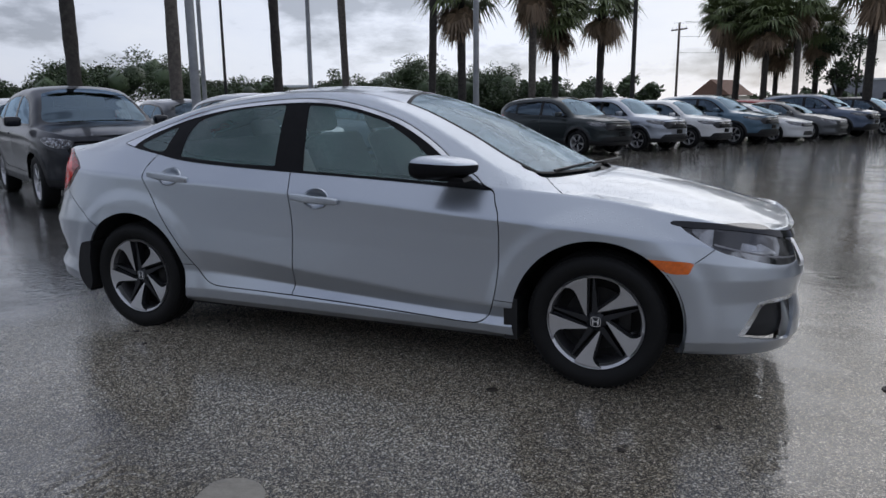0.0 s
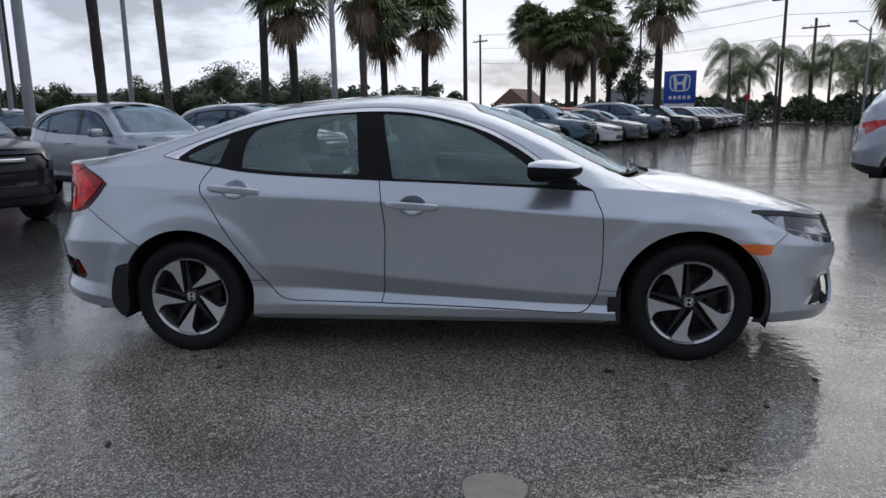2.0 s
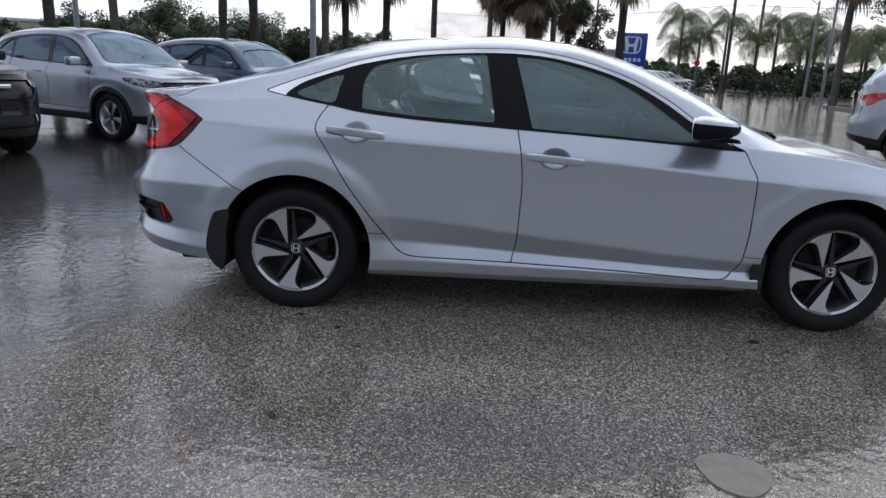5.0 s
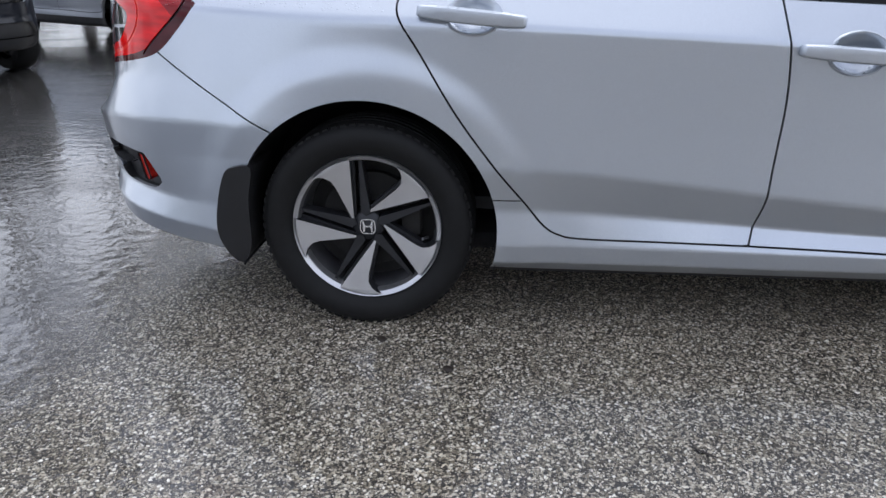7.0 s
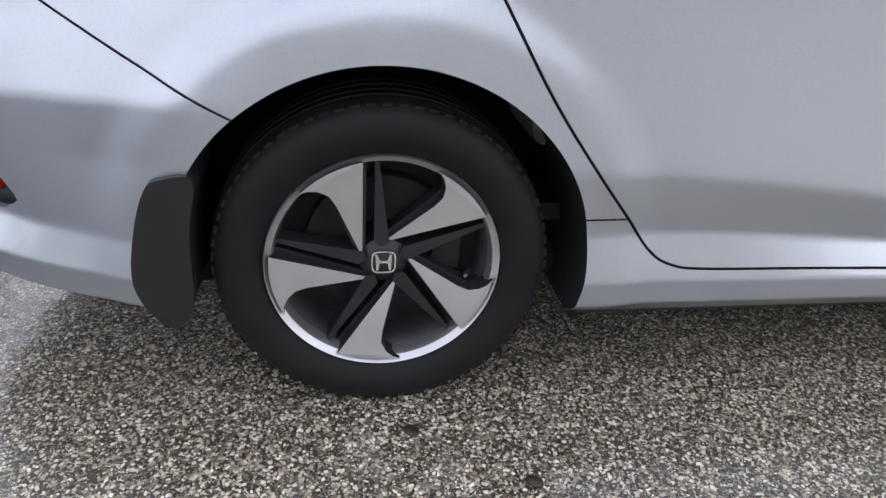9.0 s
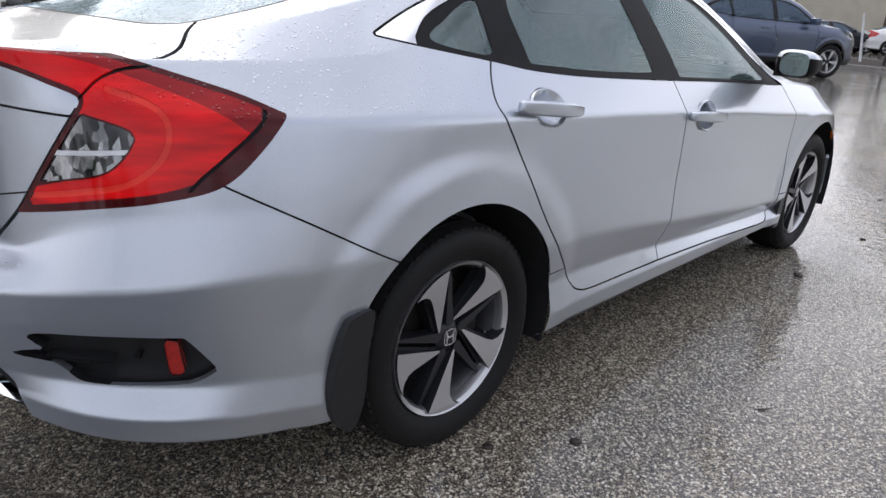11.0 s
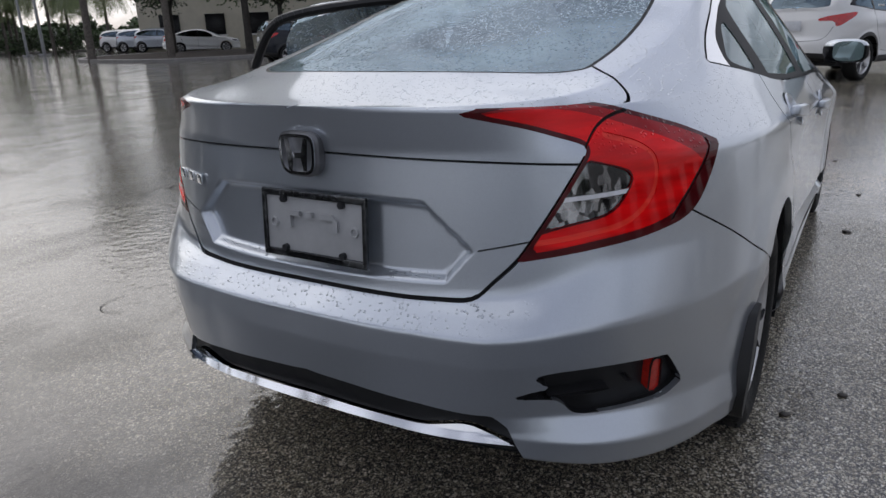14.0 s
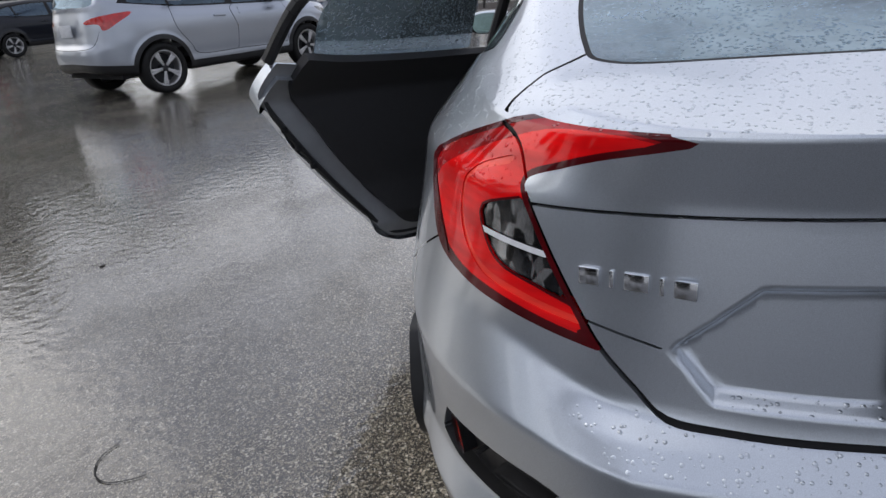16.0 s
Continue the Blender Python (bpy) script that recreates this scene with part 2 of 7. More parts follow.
AMBER = noisy(material("amber lens", (0.85, 0.16, 0.01), 0.2, 0.0, 1.0), (0.85, 0.16, 0.01), 60, 0.2)


def reflector_material(name, dark, light, scale):
    """Facets of a lamp's reflector behind a clear lens: bright and black cells."""
    m = material(name, light, 0.10, 0.75, 1.0)
    v = add(m, "ShaderNodeTexVoronoi", Scale=scale)
    link(m, coords(m, (1, 1, 0.6)), v.inputs["Vector"])
    sep = m.node_tree.nodes.new("ShaderNodeSeparateColor")
    link(m, v.outputs["Color"], sep.inputs[0])
    n = add(m, "ShaderNodeTexNoise", Scale=7.0, Detail=2.0)
    link(m, coords(m), n.inputs["Vector"])
    f = math_node(m, "ADD", math_node(m, "MULTIPLY", sep.outputs[0], 0.5), math_node(m, "MULTIPLY", n.outputs[0], 0.7))
    link(m, ramp(m, f, [(0.56, dark), (0.70, tuple(0.5 * (a + b) for a, b in zip(dark, light))), (0.80, light)]), shader(m).inputs["Base Color"])
    bp = add(m, "ShaderNodeBump", Strength=0.6, Distance=0.004)
    link(m, sep.outputs[1], bp.inputs["Height"])
    link(m, bp.outputs[0], shader(m).inputs["Normal"])
    return m


CLEAR_LENS = reflector_material("clear lamp with bright reflector", (0.015, 0.015, 0.017), (0.42, 0.42, 0.42), 70.0)
HEAD_LENS = reflector_material("head lamp reflectors", (0.025, 0.026, 0.03), (0.34, 0.35, 0.37), 16.0)
FRAME_BLACK = noisy(material("black window frame", (0.010, 0.010, 0.011), 0.5, 0.0, 0.0, 0.10), (0.010, 0.010, 0.011), 20, 0.2)
# ---- car-body shells: lofted, then cut into panels ----
def pchip(xs, ys, x):
    """Monotone cubic through the knots."""
    xs, ys, x = np.asarray(xs, float), np.asarray(ys, float), np.asarray(x, float)
    h, d = np.diff(xs), np.diff(ys) / np.diff(xs)
    m = np.zeros(len(xs))
    m[0], m[-1] = d[0], d[-1]
    for i in range(1, len(xs) - 1):
        if d[i - 1] * d[i] > 0:
            a, b = 2 * h[i] + h[i - 1], h[i] + 2 * h[i - 1]
            m[i] = (a + b) / (a / d[i - 1] + b / d[i])
    k = np.clip(np.searchsorted(xs, x) - 1, 0, len(xs) - 2)
    x = np.clip(x, xs[0], xs[-1])
    t = (x - xs[k]) / h[k]
    return ((1 + 2 * t) * (1 - t) ** 2 * ys[k] + t * (1 - t) ** 2 * h[k] * m[k]
            + t * t * (3 - 2 * t) * ys[k + 1] + t * t * (t - 1) * h[k] * m[k + 1])


def soften(a, axis, sigma):
    """Rounds creases along one axis of a grid."""
    r = int(3 * sigma) + 1
    k = np.exp(-0.5 * (np.arange(-r, r + 1) / sigma) ** 2)
    k /= k.sum()
    a = np.moveaxis(a, axis, 0)
    first, last = 2 * a[:1] - a[1:r + 1][::-1], 2 * a[-1:] - a[-r - 1:-1][::-1]
    pad = np.concatenate([first, a, last])
    out = sum(w * pad[i:i + len(a)] for i, w in enumerate(k))
    out[0], out[-1] = a[0], a[-1]
    return np.moveaxis(out, 0, axis)


def plan_curve(P, n_rear, n_side, n_front):
    """The outline from above, from the middle of the tail along the right side to the middle of the nose: x, half width, and a length s that equals x along the side."""
    def corner(x0, length, width, p, q, sign, n):
        a = np.linspace(0, np.pi / 2, 4000)
        y, x = width * np.sin(a) ** (2 / p), x0 + sign * length * np.cos(a) ** (2 / q)
        d = np.r_[0, np.cumsum(np.hypot(np.diff(x), np.diff(y)))]
        f = np.linspace(0, d[-1], n)
        return np.interp(f, d, x), np.interp(f, d, y), d[-1] - f
    xr, yr, dr = corner(P["xa"], P["lr"], P["w"], *P["rear_pq"], -1, n_rear)
    xf, yf, df = corner(P["xb"], P["lf"], P["w"], *P["front_pq"], 1, n_front)
    xs = np.linspace(P["xa"], P["xb"], n_side)[1:-1]
    x, y = np.r_[xr, xs, xf[::-1]], np.r_[yr, np.full(len(xs), P["w"]), yf[::-1]]
    s = np.r_[P["xa"] - dr, xs, P["xb"] + df[::-1]]
    return x, y, s


def corner_normals(V, T):
    """Smooth normals, weighted by the angle at each corner; flat across the middle plane."""
    n = np.cross(V[T[:, 1]] - V[T[:, 0]], V[T[:, 2]] - V[T[:, 0]])
    n /= np.maximum(np.linalg.norm(n, axis=1, keepdims=True), 1e-12)
    N = np.zeros_like(V)
    for c in range(3):
        a, b = V[T[:, (c + 1) % 3]] - V[T[:, c]], V[T[:, (c + 2) % 3]] - V[T[:, c]]
        k = (a * b).sum(1) / np.maximum(np.linalg.norm(a, axis=1) * np.linalg.norm(b, axis=1), 1e-12)
        np.add.at(N, T[:, c], n * np.arccos(np.clip(k, -1, 1))[:, None])
    N[np.abs(V[:, 1]) < 1e-9, 1] = 0
    return N / np.maximum(np.linalg.norm(N, axis=1, keepdims=True), 1e-12)


def make_shell(P, n_rear=90, n_side=190, n_front=80, span=12, n_top=56, round_v=2.4):
    """The right half of a car's skin. Returns places, normals, triangles and, per vertex, (s, z level 0..8, w over the top 0..1)."""
    x, y, s = plan_curve(P, n_rear, n_side, n_front)
    y = soften(y, 0, 4)
    tx, ty = np.gradient(x, s), np.gradient(y, s)
    tl = np.hypot(tx, ty)
    nx, ny = -ty / tl, tx / tl
    nx[0], ny[0], nx[-1], ny[-1] = -1, 0, 1, 0
    at_y = lambda v, rear: np.interp(v, y[:n_rear], s[:n_rear]) if rear else np.interp(-v, -y[-n_front:], s[-n_front:])
    knots = [at_y(0, 1), at_y(P["ry"][0], 1), at_y(P["ry"][1], 1), *P["kx"], at_y(P["fy"], 0), s[-1]]
    zs = np.array([pchip(knots, row, s) for row in P["z"]])
    ins = np.array([pchip(knots, row, s) for row in P["inset"]])
    lv = np.arange(0, len(zs) - 1 + 1e-9, 1 / span)
    k = np.minimum(lv.astype(int), len(zs) - 2)
    f = (lv - k)[:, None]
    Z = soften(zs[k] * (1 - f) + zs[k + 1] * f, 0, round_v)
    I = soften(ins[k] * (1 - f) + ins[k + 1] * f, 0, round_v)
    for ax, az, r0, r1, out in P["flares"]:
        d = np.hypot(s[None] - ax, Z - az)
        g = np.clip((r1 - d) / (r1 - r0), 0, 1)
        I = I - out * g * g * (3 - 2 * g) * (Z > az - 0.1)
    for at, half, out, z0, z1 in P.get("ridges", ()):
        fade = np.clip((Z - z0) / 0.05, 0, 1) * np.clip((z1 - Z) / 0.03, 0, 1)
        I = I - out * np.clip(1 - np.abs(s[None] - at) / half, 0, 1) * fade
    X, Y = x[None] - I * nx[None], y[None] - I * ny[None]
    Y[:, 0], Y[:, -1] = 0, 0
    Y = np.maximum(Y, 0)
    low = np.stack([X, -Y, Z], -1)
    # the top: from the last level over the rail to the middle
    x8, y8, z8 = X[-1], Y[-1], Z[-1]
    yr, zr, zc = pchip(P["rx"], P["ry2"], x8), pchip(P["rx"], P["rz"], x8), pchip(P["cx"], P["cz"], x8)
    yr = np.minimum(yr, 0.93 * y8)
    zr = np.where(y8 < 0.6, np.minimum(zr, z8 + (zc - z8) * np.clip(1 - y8 / 0.9, 0, 1) + 0.02), zr)
    w = np.linspace(0, 1, n_top + 1)[1:]
    top = np.zeros((n_top, len(s), 3))
    for j, v in enumerate(w):
        if v < 0.5:
            q = v / 0.5
            yy, zz = y8 + (yr - y8) * q, z8 + (zr - z8) * q
            bow = P["bow"] * 4 * q * (1 - q) * np.clip((zr - z8) / 0.3, 0, 1)
            yy = yy + bow
        else:
            q = (v - 0.5) / 0.5
            yy, zz = yr * (1 - q), zr + (zc - zr) * (1 - (1 - q) ** P["crown"])
        top[j] = np.stack([x8, -yy, zz], -1)
    grid = np.concatenate([low, top])
    grid[len(low) - 1:, :, 1:] = soften(grid[len(low) - 1:, :, 1:], 0, 1.6)
    grid[-1, :, 1] = 0
    a, b = grid.shape[:2]
    V = grid.reshape(-1, 3)
    att = np.zeros((a, b, 3))
    att[..., 0] = s[None]
    att[:len(low), :, 1] = lv[:, None]
    att[len(low):, :, 1] = lv[-1]
    att[len(low):, :, 2] = w[:, None]
    idx = np.arange(a * b).reshape(a, b)
    q = np.stack([idx[:-1, :-1], idx[:-1, 1:], idx[1:, 1:], idx[1:, :-1]], -1).reshape(-1, 4)
    T = np.concatenate([q[:, [0, 1, 2]], q[:, [0, 2, 3]]])
    N = corner_normals(V, T)
    return {"V": V, "N": N, "T": T, "A": att.reshape(-1, 3), "L": np.zeros(len(T), int), "names": ["body"]}


def spline(points, n=10, closed=True):
    """A smooth loop or line through a few points; a point given twice stays a corner."""
    p = np.asarray(points, float)
    out = []
    m = len(p)
    for i in range(m if closed else m - 1):
        a, b, c, d = (p[(i + k) % m] if closed else p[min(max(i + k, 0), m - 1)] for k in (-1, 0, 1, 2))
        if np.allclose(b, c):
            continue
        if np.allclose(a, b):
            a = b
        for t in np.arange(n) / n:
            out.append(0.5 * (2 * b + (c - a) * t + (2 * a - 5 * b + 4 * c - d) * t * t + (3 * b - a - 3 * c + d) * t ** 3))
    if not closed:
        out.append(p[-1])
    return np.array(out)


def loop_distance(px, py, loop, closed=True):
    """Signed distance to a loop, negative inside; to a line, unsigned."""
    a = np.asarray(loop, float)
    b = np.roll(a, -1, 0) if closed else a[1:]
    a = a if closed else a[:-1]
    best, inside = np.full(len(px), 1e9), np.zeros(len(px), bool)
    for (x0, y0), (x1, y1) in zip(a, b):
        dx, dy = x1 - x0, y1 - y0
        t = np.clip(((px - x0) * dx + (py - y0) * dy) / max(dx * dx + dy * dy, 1e-12), 0, 1)
        best = np.minimum(best, (px - x0 - t * dx) ** 2 + (py - y0 - t * dy) ** 2)
        if closed and dy:
            inside ^= ((y0 > py) != (y1 > py)) & (px < x0 + (py - y0) / dy * dx)
    best = np.sqrt(best)
    return np.where(inside, -best, best) if closed else best


def cut(S, labels, field, name):
    """Splits the triangles of the named panels along field = 0; the side below 0 becomes a panel of that name."""
    f = field(S["V"], S["A"]) if callable(field) else field
    f = np.where(np.abs(f) < 1e-6, 1e-6, f)
    if name not in S["names"]:
        S["names"].append(name)
    new = S["names"].index(name)
    ok = np.isin(S["L"], [S["names"].index(l) for l in labels if l in S["names"]])
    T, L = S["T"], S["L"]
    neg = f[T] < 0
    cnt = neg.sum(1)
    L[ok & (cnt == 3)] = new
    mixed = np.where(ok & (cnt > 0) & (cnt < 3))[0]
    if not len(mixed):
        return S
    V, N, A = [S["V"]], [S["N"]], [S["A"]]
    base, made = len(S["V"]), {}
    ev, ef = [], []
    def mid(i, j):
        key = (i, j) if i < j else (j, i)
        if key not in made:
            made[key] = base + len(ev)
            ev.append(key)
        return made[key]
    addT, addL = [], []
    for m in mixed:
        t, g, old = T[m], neg[m], L[m]
        lone = (g.sum() == 1)
        k = int(np.where(g == lone)[0][0])
        i, j, l = int(t[k]), int(t[(k + 1) % 3]), int(t[(k + 2) % 3])
        p, q = mid(i, j), mid(i, l)
        li, lo = (new, old) if lone else (old, new)
        addT += [(i, p, q), (p, j, l), (p, l, q)]
        addL += [li, lo, lo]
    e = np.array(ev)
    t = (f[e[:, 0]] / (f[e[:, 0]] - f[e[:, 1]]))[:, None]
    mix = lambda a: a[e[:, 0]] * (1 - t) + a[e[:, 1]] * t
    S["V"], S["N"], S["A"] = (np.concatenate([S[k], mix(S[k])]) for k in "VNA")
    S["N"] /= np.maximum(np.linalg.norm(S["N"], axis=1, keepdims=True), 1e-12)
    keep = np.ones(len(T), bool)
    keep[mixed] = False
    S["T"], S["L"] = np.concatenate([T[keep], np.array(addT)]), np.concatenate([L[keep], np.array(addL)])
    return S


def panel(S, name):
    """One panel of a shell: places, normals, triangles."""
    if name not in S["names"]:
        return None
    T = S["T"][S["L"] == S["names"].index(name)]
    if not len(T):
        return None
    use, inv = np.unique(T, return_inverse=True)
    return S["V"][use], S["N"][use], inv.reshape(-1, 3)


def mirrored(p):
    v, n, t = p
    return v * [1, -1, 1], n * [1, -1, 1], t[:, ::-1]


def joined(*ps):
    ps = [p for p in ps if p is not None]
    off = np.cumsum([0] + [len(p[0]) for p in ps])
    return np.concatenate([p[0] for p in ps]), np.concatenate([p[1] for p in ps]), np.concatenate([p[2] + o for p, o in zip(ps, off)])


def thick(p, depth, keep_normals=True):
    """A panel with depth: a rim runs round its open edges, turned inwards."""
    v, n, t = p
    e = np.concatenate([t[:, [0, 1]], t[:, [1, 2]], t[:, [2, 0]]])
    key = np.sort(e, 1)
    _, inv, cnt = np.unique(key, axis=0, return_inverse=True, return_counts=True)
    rim = e[cnt[inv.ravel()] == 1]
    rim = rim[np.abs(v[rim, 1]).max(1) > 1e-6]
    use, ri = np.unique(rim, return_inverse=True)
    ri = ri.reshape(-1, 2)
    m = len(v)
    v2 = np.concatenate([v, v[use], v[use] - depth * n[use]])
    k = len(use)
    a, b = m + ri[:, 0], m + ri[:, 1]
    t2 = np.concatenate([t, np.stack([b, a, a + k], 1), np.stack([b, a + k, b + k], 1)])
    side = np.cross(v[rim[:, 1]] - v[rim[:, 0]], -n[rim[:, 0]])
    ns = np.zeros((k, 3))
    np.add.at(ns, ri[:, 0], -side), np.add.at(ns, ri[:, 1], -side)
    ns /= np.maximum(np.linalg.norm(ns, axis=1, keepdims=True), 1e-12)
    return v2, np.concatenate([n, ns, ns]), t2


def sunk(p, depth):
    v, n, t = p
    return v - depth * n, n, t


def panel_mesh(name, p, mat):
    v, n, t = p
    t = t[(t[:, 0] != t[:, 1]) & (t[:, 1] != t[:, 2]) & (t[:, 2] != t[:, 0])]
    _, once = np.unique(np.sort(t, 1), axis=0, return_index=True)
    t = t[np.sort(once)]
    me = bpy.data.meshes.new(name)
    me.from_pydata(v.tolist(), [], t.tolist())
    me.update()
    me.polygons.foreach_set("use_smooth", [True] * len(t))
    me.normals_split_custom_set_from_vertices(n.tolist())
    me.materials.append(mat)
    return me


# the sedan: heights and insets of nine levels at twelve stations, tail to nose
SEDAN = {
    "xa": -1.5, "lr": 0.88, "xb": 1.25, "lf": 0.99, "w": 0.90, "rear_pq": (3.0, 2.27), "front_pq": (4.0, 2.3),
    "ry": (0.45, 0.70), "kx": (-1.83, -1.35, -0.9, 0.0, 0.9, 1.35, 1.75), "fy": 0.65,
    "z": [
        [.30, .27, .24, .22, .20, .185, .185, .185, .185, .19, .18, .18],
        [.335, .31, .265, .24, .23, .232, .230, .222, .21, .20, .19, .19],
        [.38, .355, .325, .30, .285, .285, .278, .262, .26, .26, .25, .25],
        [.42, .405, .385, .375, .37, .385, .335, .298, .33, .33, .32, .32],
        [.52, .52, .53, .52, .52, .510, .425, .355, .43, .43, .43, .42],
        [.585, .585, .605, .62, .62, .64, .60, .57, .58, .54, .53, .52],
        [.638, .65, .73, .75, .74, .74, .72, .68, .67, .62, .58, .57],
        [.94, .95, .94, .925, .905, .885, .835, .765, .735, .69, .645, .62],
        [1.042, 1.04, 1.03, 1.03, 1.055, 1.02, .955, .905, .87, .80, .74, .735]],
    "inset": [
        [.14, .14, .12, .10, .08, .055, .055, .055, .07, .10, .10, .12],
        [.02, .015, .012, .015, .012, .012, .012, .012, .012, .03, .03, .03],
        [.024, .016, .000, .002, .0, .006, .006, .006, .0, .0, .0, .0],
        [.014, .022, .034, .012, .0, .022, .040, .034, .0, .0, .0, .0],
        [.004, .006, .009, .008, .002, .0, .0, .003, .0, .0, .02, .02],
        [.003, .002, .0, .0, .0, .004, .009, .008, .0, .0, .0, .0],
        [.065, .06, .046, .030, .006, .006, .007, .006, .0, .005, .01, .01],
        [.085, .085, .08, .068, .020, .006, .002, .0, .002, .02, .03, .03],
        [.055, .075, .13, .17, .145, .105, .075, .09, .11, .11, .08, .08]],
    "flares": [(-1.35, .31, .45, .535, .009), (1.35, .31, .45, .535, .010)], "ridges": [(-2.50, .16, .014, .36, .655)],
    "rx": (-2.4, -2.0, -1.75, -1.5, -1.08, -.72, -.34, 0, .3, .61, .9, 1.08, 1.4, 1.8, 2.1, 2.3),
    "ry2": (.45, .56, .585, .60, .585, .565, .555, .56, .595, .655, .715, .73, .66, .58, .42, .3),
    "rz": (1.04, 1.065, 1.11, 1.165, 1.275, 1.335, 1.365, 1.345, 1.26, 1.12, .97, .915, .865, .795, .735, .70),
    "cx": (-2.4, -2.25, -2.07, -1.86, -1.57, -1.27, -1.0, -.62, -.3, 0, .3, .62, .91, 1.13, 1.4, 1.77, 2.03, 2.25),
    "cz": (1.035, 1.05, 1.075, 1.115, 1.20, 1.295, 1.365, 1.40, 1.415, 1.395, 1.33, 1.215, 1.075, .965, .925, .85, .775, .70),
    "bow": 0.012, "crown": 2.2,
}
# ---- building helpers ----
def empty(name, at=None):
    ob = new(name)
    ob.empty_display_size = 0.2
    if at is not None:
        ob.matrix_basis = at
    return ob


def mesh_of(name, bm, mat=None, smooth=0.0):
    me = bpy.data.meshes.new(name)
    bmesh.ops.recalc_face_normals(bm, faces=bm.faces)
    if smooth:
        for f in bm.faces:
            f.smooth = True
        for e in bm.edges:
            if len(e.link_faces) == 2 and e.calc_face_angle(0) > radians(smooth):
                e.smooth = False
    bm.to_mesh(me)
    bm.free()
    if mat:
        me.materials.append(mat)
    return me


def part(name, data, mat, parent, label="", smooth=35.0, at=None):
    """One mesh object under a thing or a part: data is a bmesh, a mesh, or a panel of a shell."""
    if isinstance(data, tuple):
        me = panel_mesh(name, data, mat)
    elif isinstance(data, bmesh.types.BMesh):
        me = mesh_of(name, data, mat, smooth)
    else:
        me = data
    ob = new(name, me)
    ob.parent = parent
    if at is not None:
        ob.matrix_basis = at
    if label:
        tagged(ob, label)
    return ob


def box(bm, size, at=None, bevel=0.0, segments=2):
    """A bevelled block of that size, its middle at the pose."""
    r = bmesh.ops.create_cube(bm, size=1, matrix=Matrix.Diagonal((*size, 1)))
    vs = r["verts"]
    if bevel:
        es = list({e for v in vs for e in v.link_edges})
        out = bmesh.ops.bevel(bm, geom=es, offset=bevel, segments=segments, affect="EDGES", profile=0.6)
        vs = list({v for f in out["faces"] for v in f.verts} | {v for v in vs if v.is_valid})
    if at is not None:
        m = at if isinstance(at, Matrix) else Matrix.Translation(at)
        bmesh.ops.transform(bm, matrix=m, verts=vs)
    return bm


def block(size, at=None, bevel=0.0, segments=2):
    return box(bmesh.new(), size, at, bevel, segments)


def tube(bm, a, b, r0, r1=None, n=10):
    a, b = Vector(a), Vector(b)
    d = b - a
    m = Matrix.Translation((a + b) / 2) @ d.to_track_quat("Z", "Y").to_matrix().to_4x4()
    bmesh.ops.create_cone(bm, cap_ends=True, segments=n, radius1=r0, radius2=r0 if r1 is None else r1, depth=d.length, matrix=m)
    return bm


def lathe(profile, n=64, axis="y"):
    """Turns a list of (radius, along) round the y axis."""
    bm = bmesh.new()
    rings = []
    for r, y in profile:
        rings.append([bm.verts.new((r * math.cos(2 * math.pi * i / n), y, r * math.sin(2 * math.pi * i / n))) for i in range(n)])
    for a, b in zip(rings, rings[1:]):
        for i in range(n):
            bm.faces.new((a[i], a[(i + 1) % n], b[(i + 1) % n], b[i]))
    return bm


def prism(bm, loop, y0, y1, taper=1.0):
    """A plate cut to an outline in x and z, from y0 (outer) to y1."""
    c = np.mean(loop, 0)
    a = [bm.verts.new((x, y0, z)) for x, z in loop]
    b = [bm.verts.new((c[0] + (x - c[0]) * taper, y1, c[1] + (z - c[1]) * taper)) for x, z in loop]
    bm.faces.new(a)
    bm.faces.new(b[::-1])
    for i in range(len(loop)):
        j = (i + 1) % len(loop)
        bm.faces.new((a[i], b[i], b[j], a[j]))
    return bm


def line_side(px, py, line):
    """Distance to a line near it, with the side as its sign."""
    a, b = np.asarray(line[:-1]), np.asarray(line[1:])
    best, side = np.full(len(px), 1e9), np.ones(len(px))
    for (x0, y0), (x1, y1) in zip(a, b):
        dx, dy = x1 - x0, y1 - y0
        t = np.clip(((px - x0) * dx + (py - y0) * dy) / max(dx * dx + dy * dy, 1e-12), 0, 1)
        d = np.hypot(px - x0 - t * dx, py - y0 - t * dy)
        near = d < best
        best = np.where(near, d, best)
        side = np.where(near, np.sign(dx * (py - y0) - dy * (px - x0)), side)
    return np.where(best < 0.05, best * side, 1.0)


def side_cut(S, labels, points, name, smooth=8, low=False, grow=0.0, most=0.62):
    loop = spline(points, smooth) if smooth else np.array(points)
    def field(V, A):
        d = loop_distance(A[:, 0], V[:, 2], loop) - grow
        return np.where(A[:, 2] > 0, 1.0, d) if low else np.maximum(d, (A[:, 2] - most) * 0.5)
    return cut(S, labels, field, name)


def top_cut(S, labels, points, name, smooth=8, grow=0.0, least=0.3):
    loop = spline(points, smooth) if smooth else np.array(points)
    def field(V, A):
        return np.maximum(loop_distance(V[:, 0], V[:, 1], loop) - grow, (least - A[:, 2]) * 0.5)
    return cut(S, labels, field, name)


def side_gap(S, labels, points, smooth=8, closed=True, half=0.0028, name="gap"):
    loop = spline(points, smooth, closed) if smooth else np.array(points)
    if not closed:
        for l in labels:
            cut(S, [l], lambda V, A: np.where(A[:, 2] > 0.62, 1.0, line_side(A[:, 0], V[:, 2], loop)), l)
    def field(V, A):
        d = np.abs(loop_distance(A[:, 0], V[:, 2], loop, closed)) - half
        return np.maximum(d, (A[:, 2] - 0.62) * 0.5)
    return cut(S, labels, field, name)


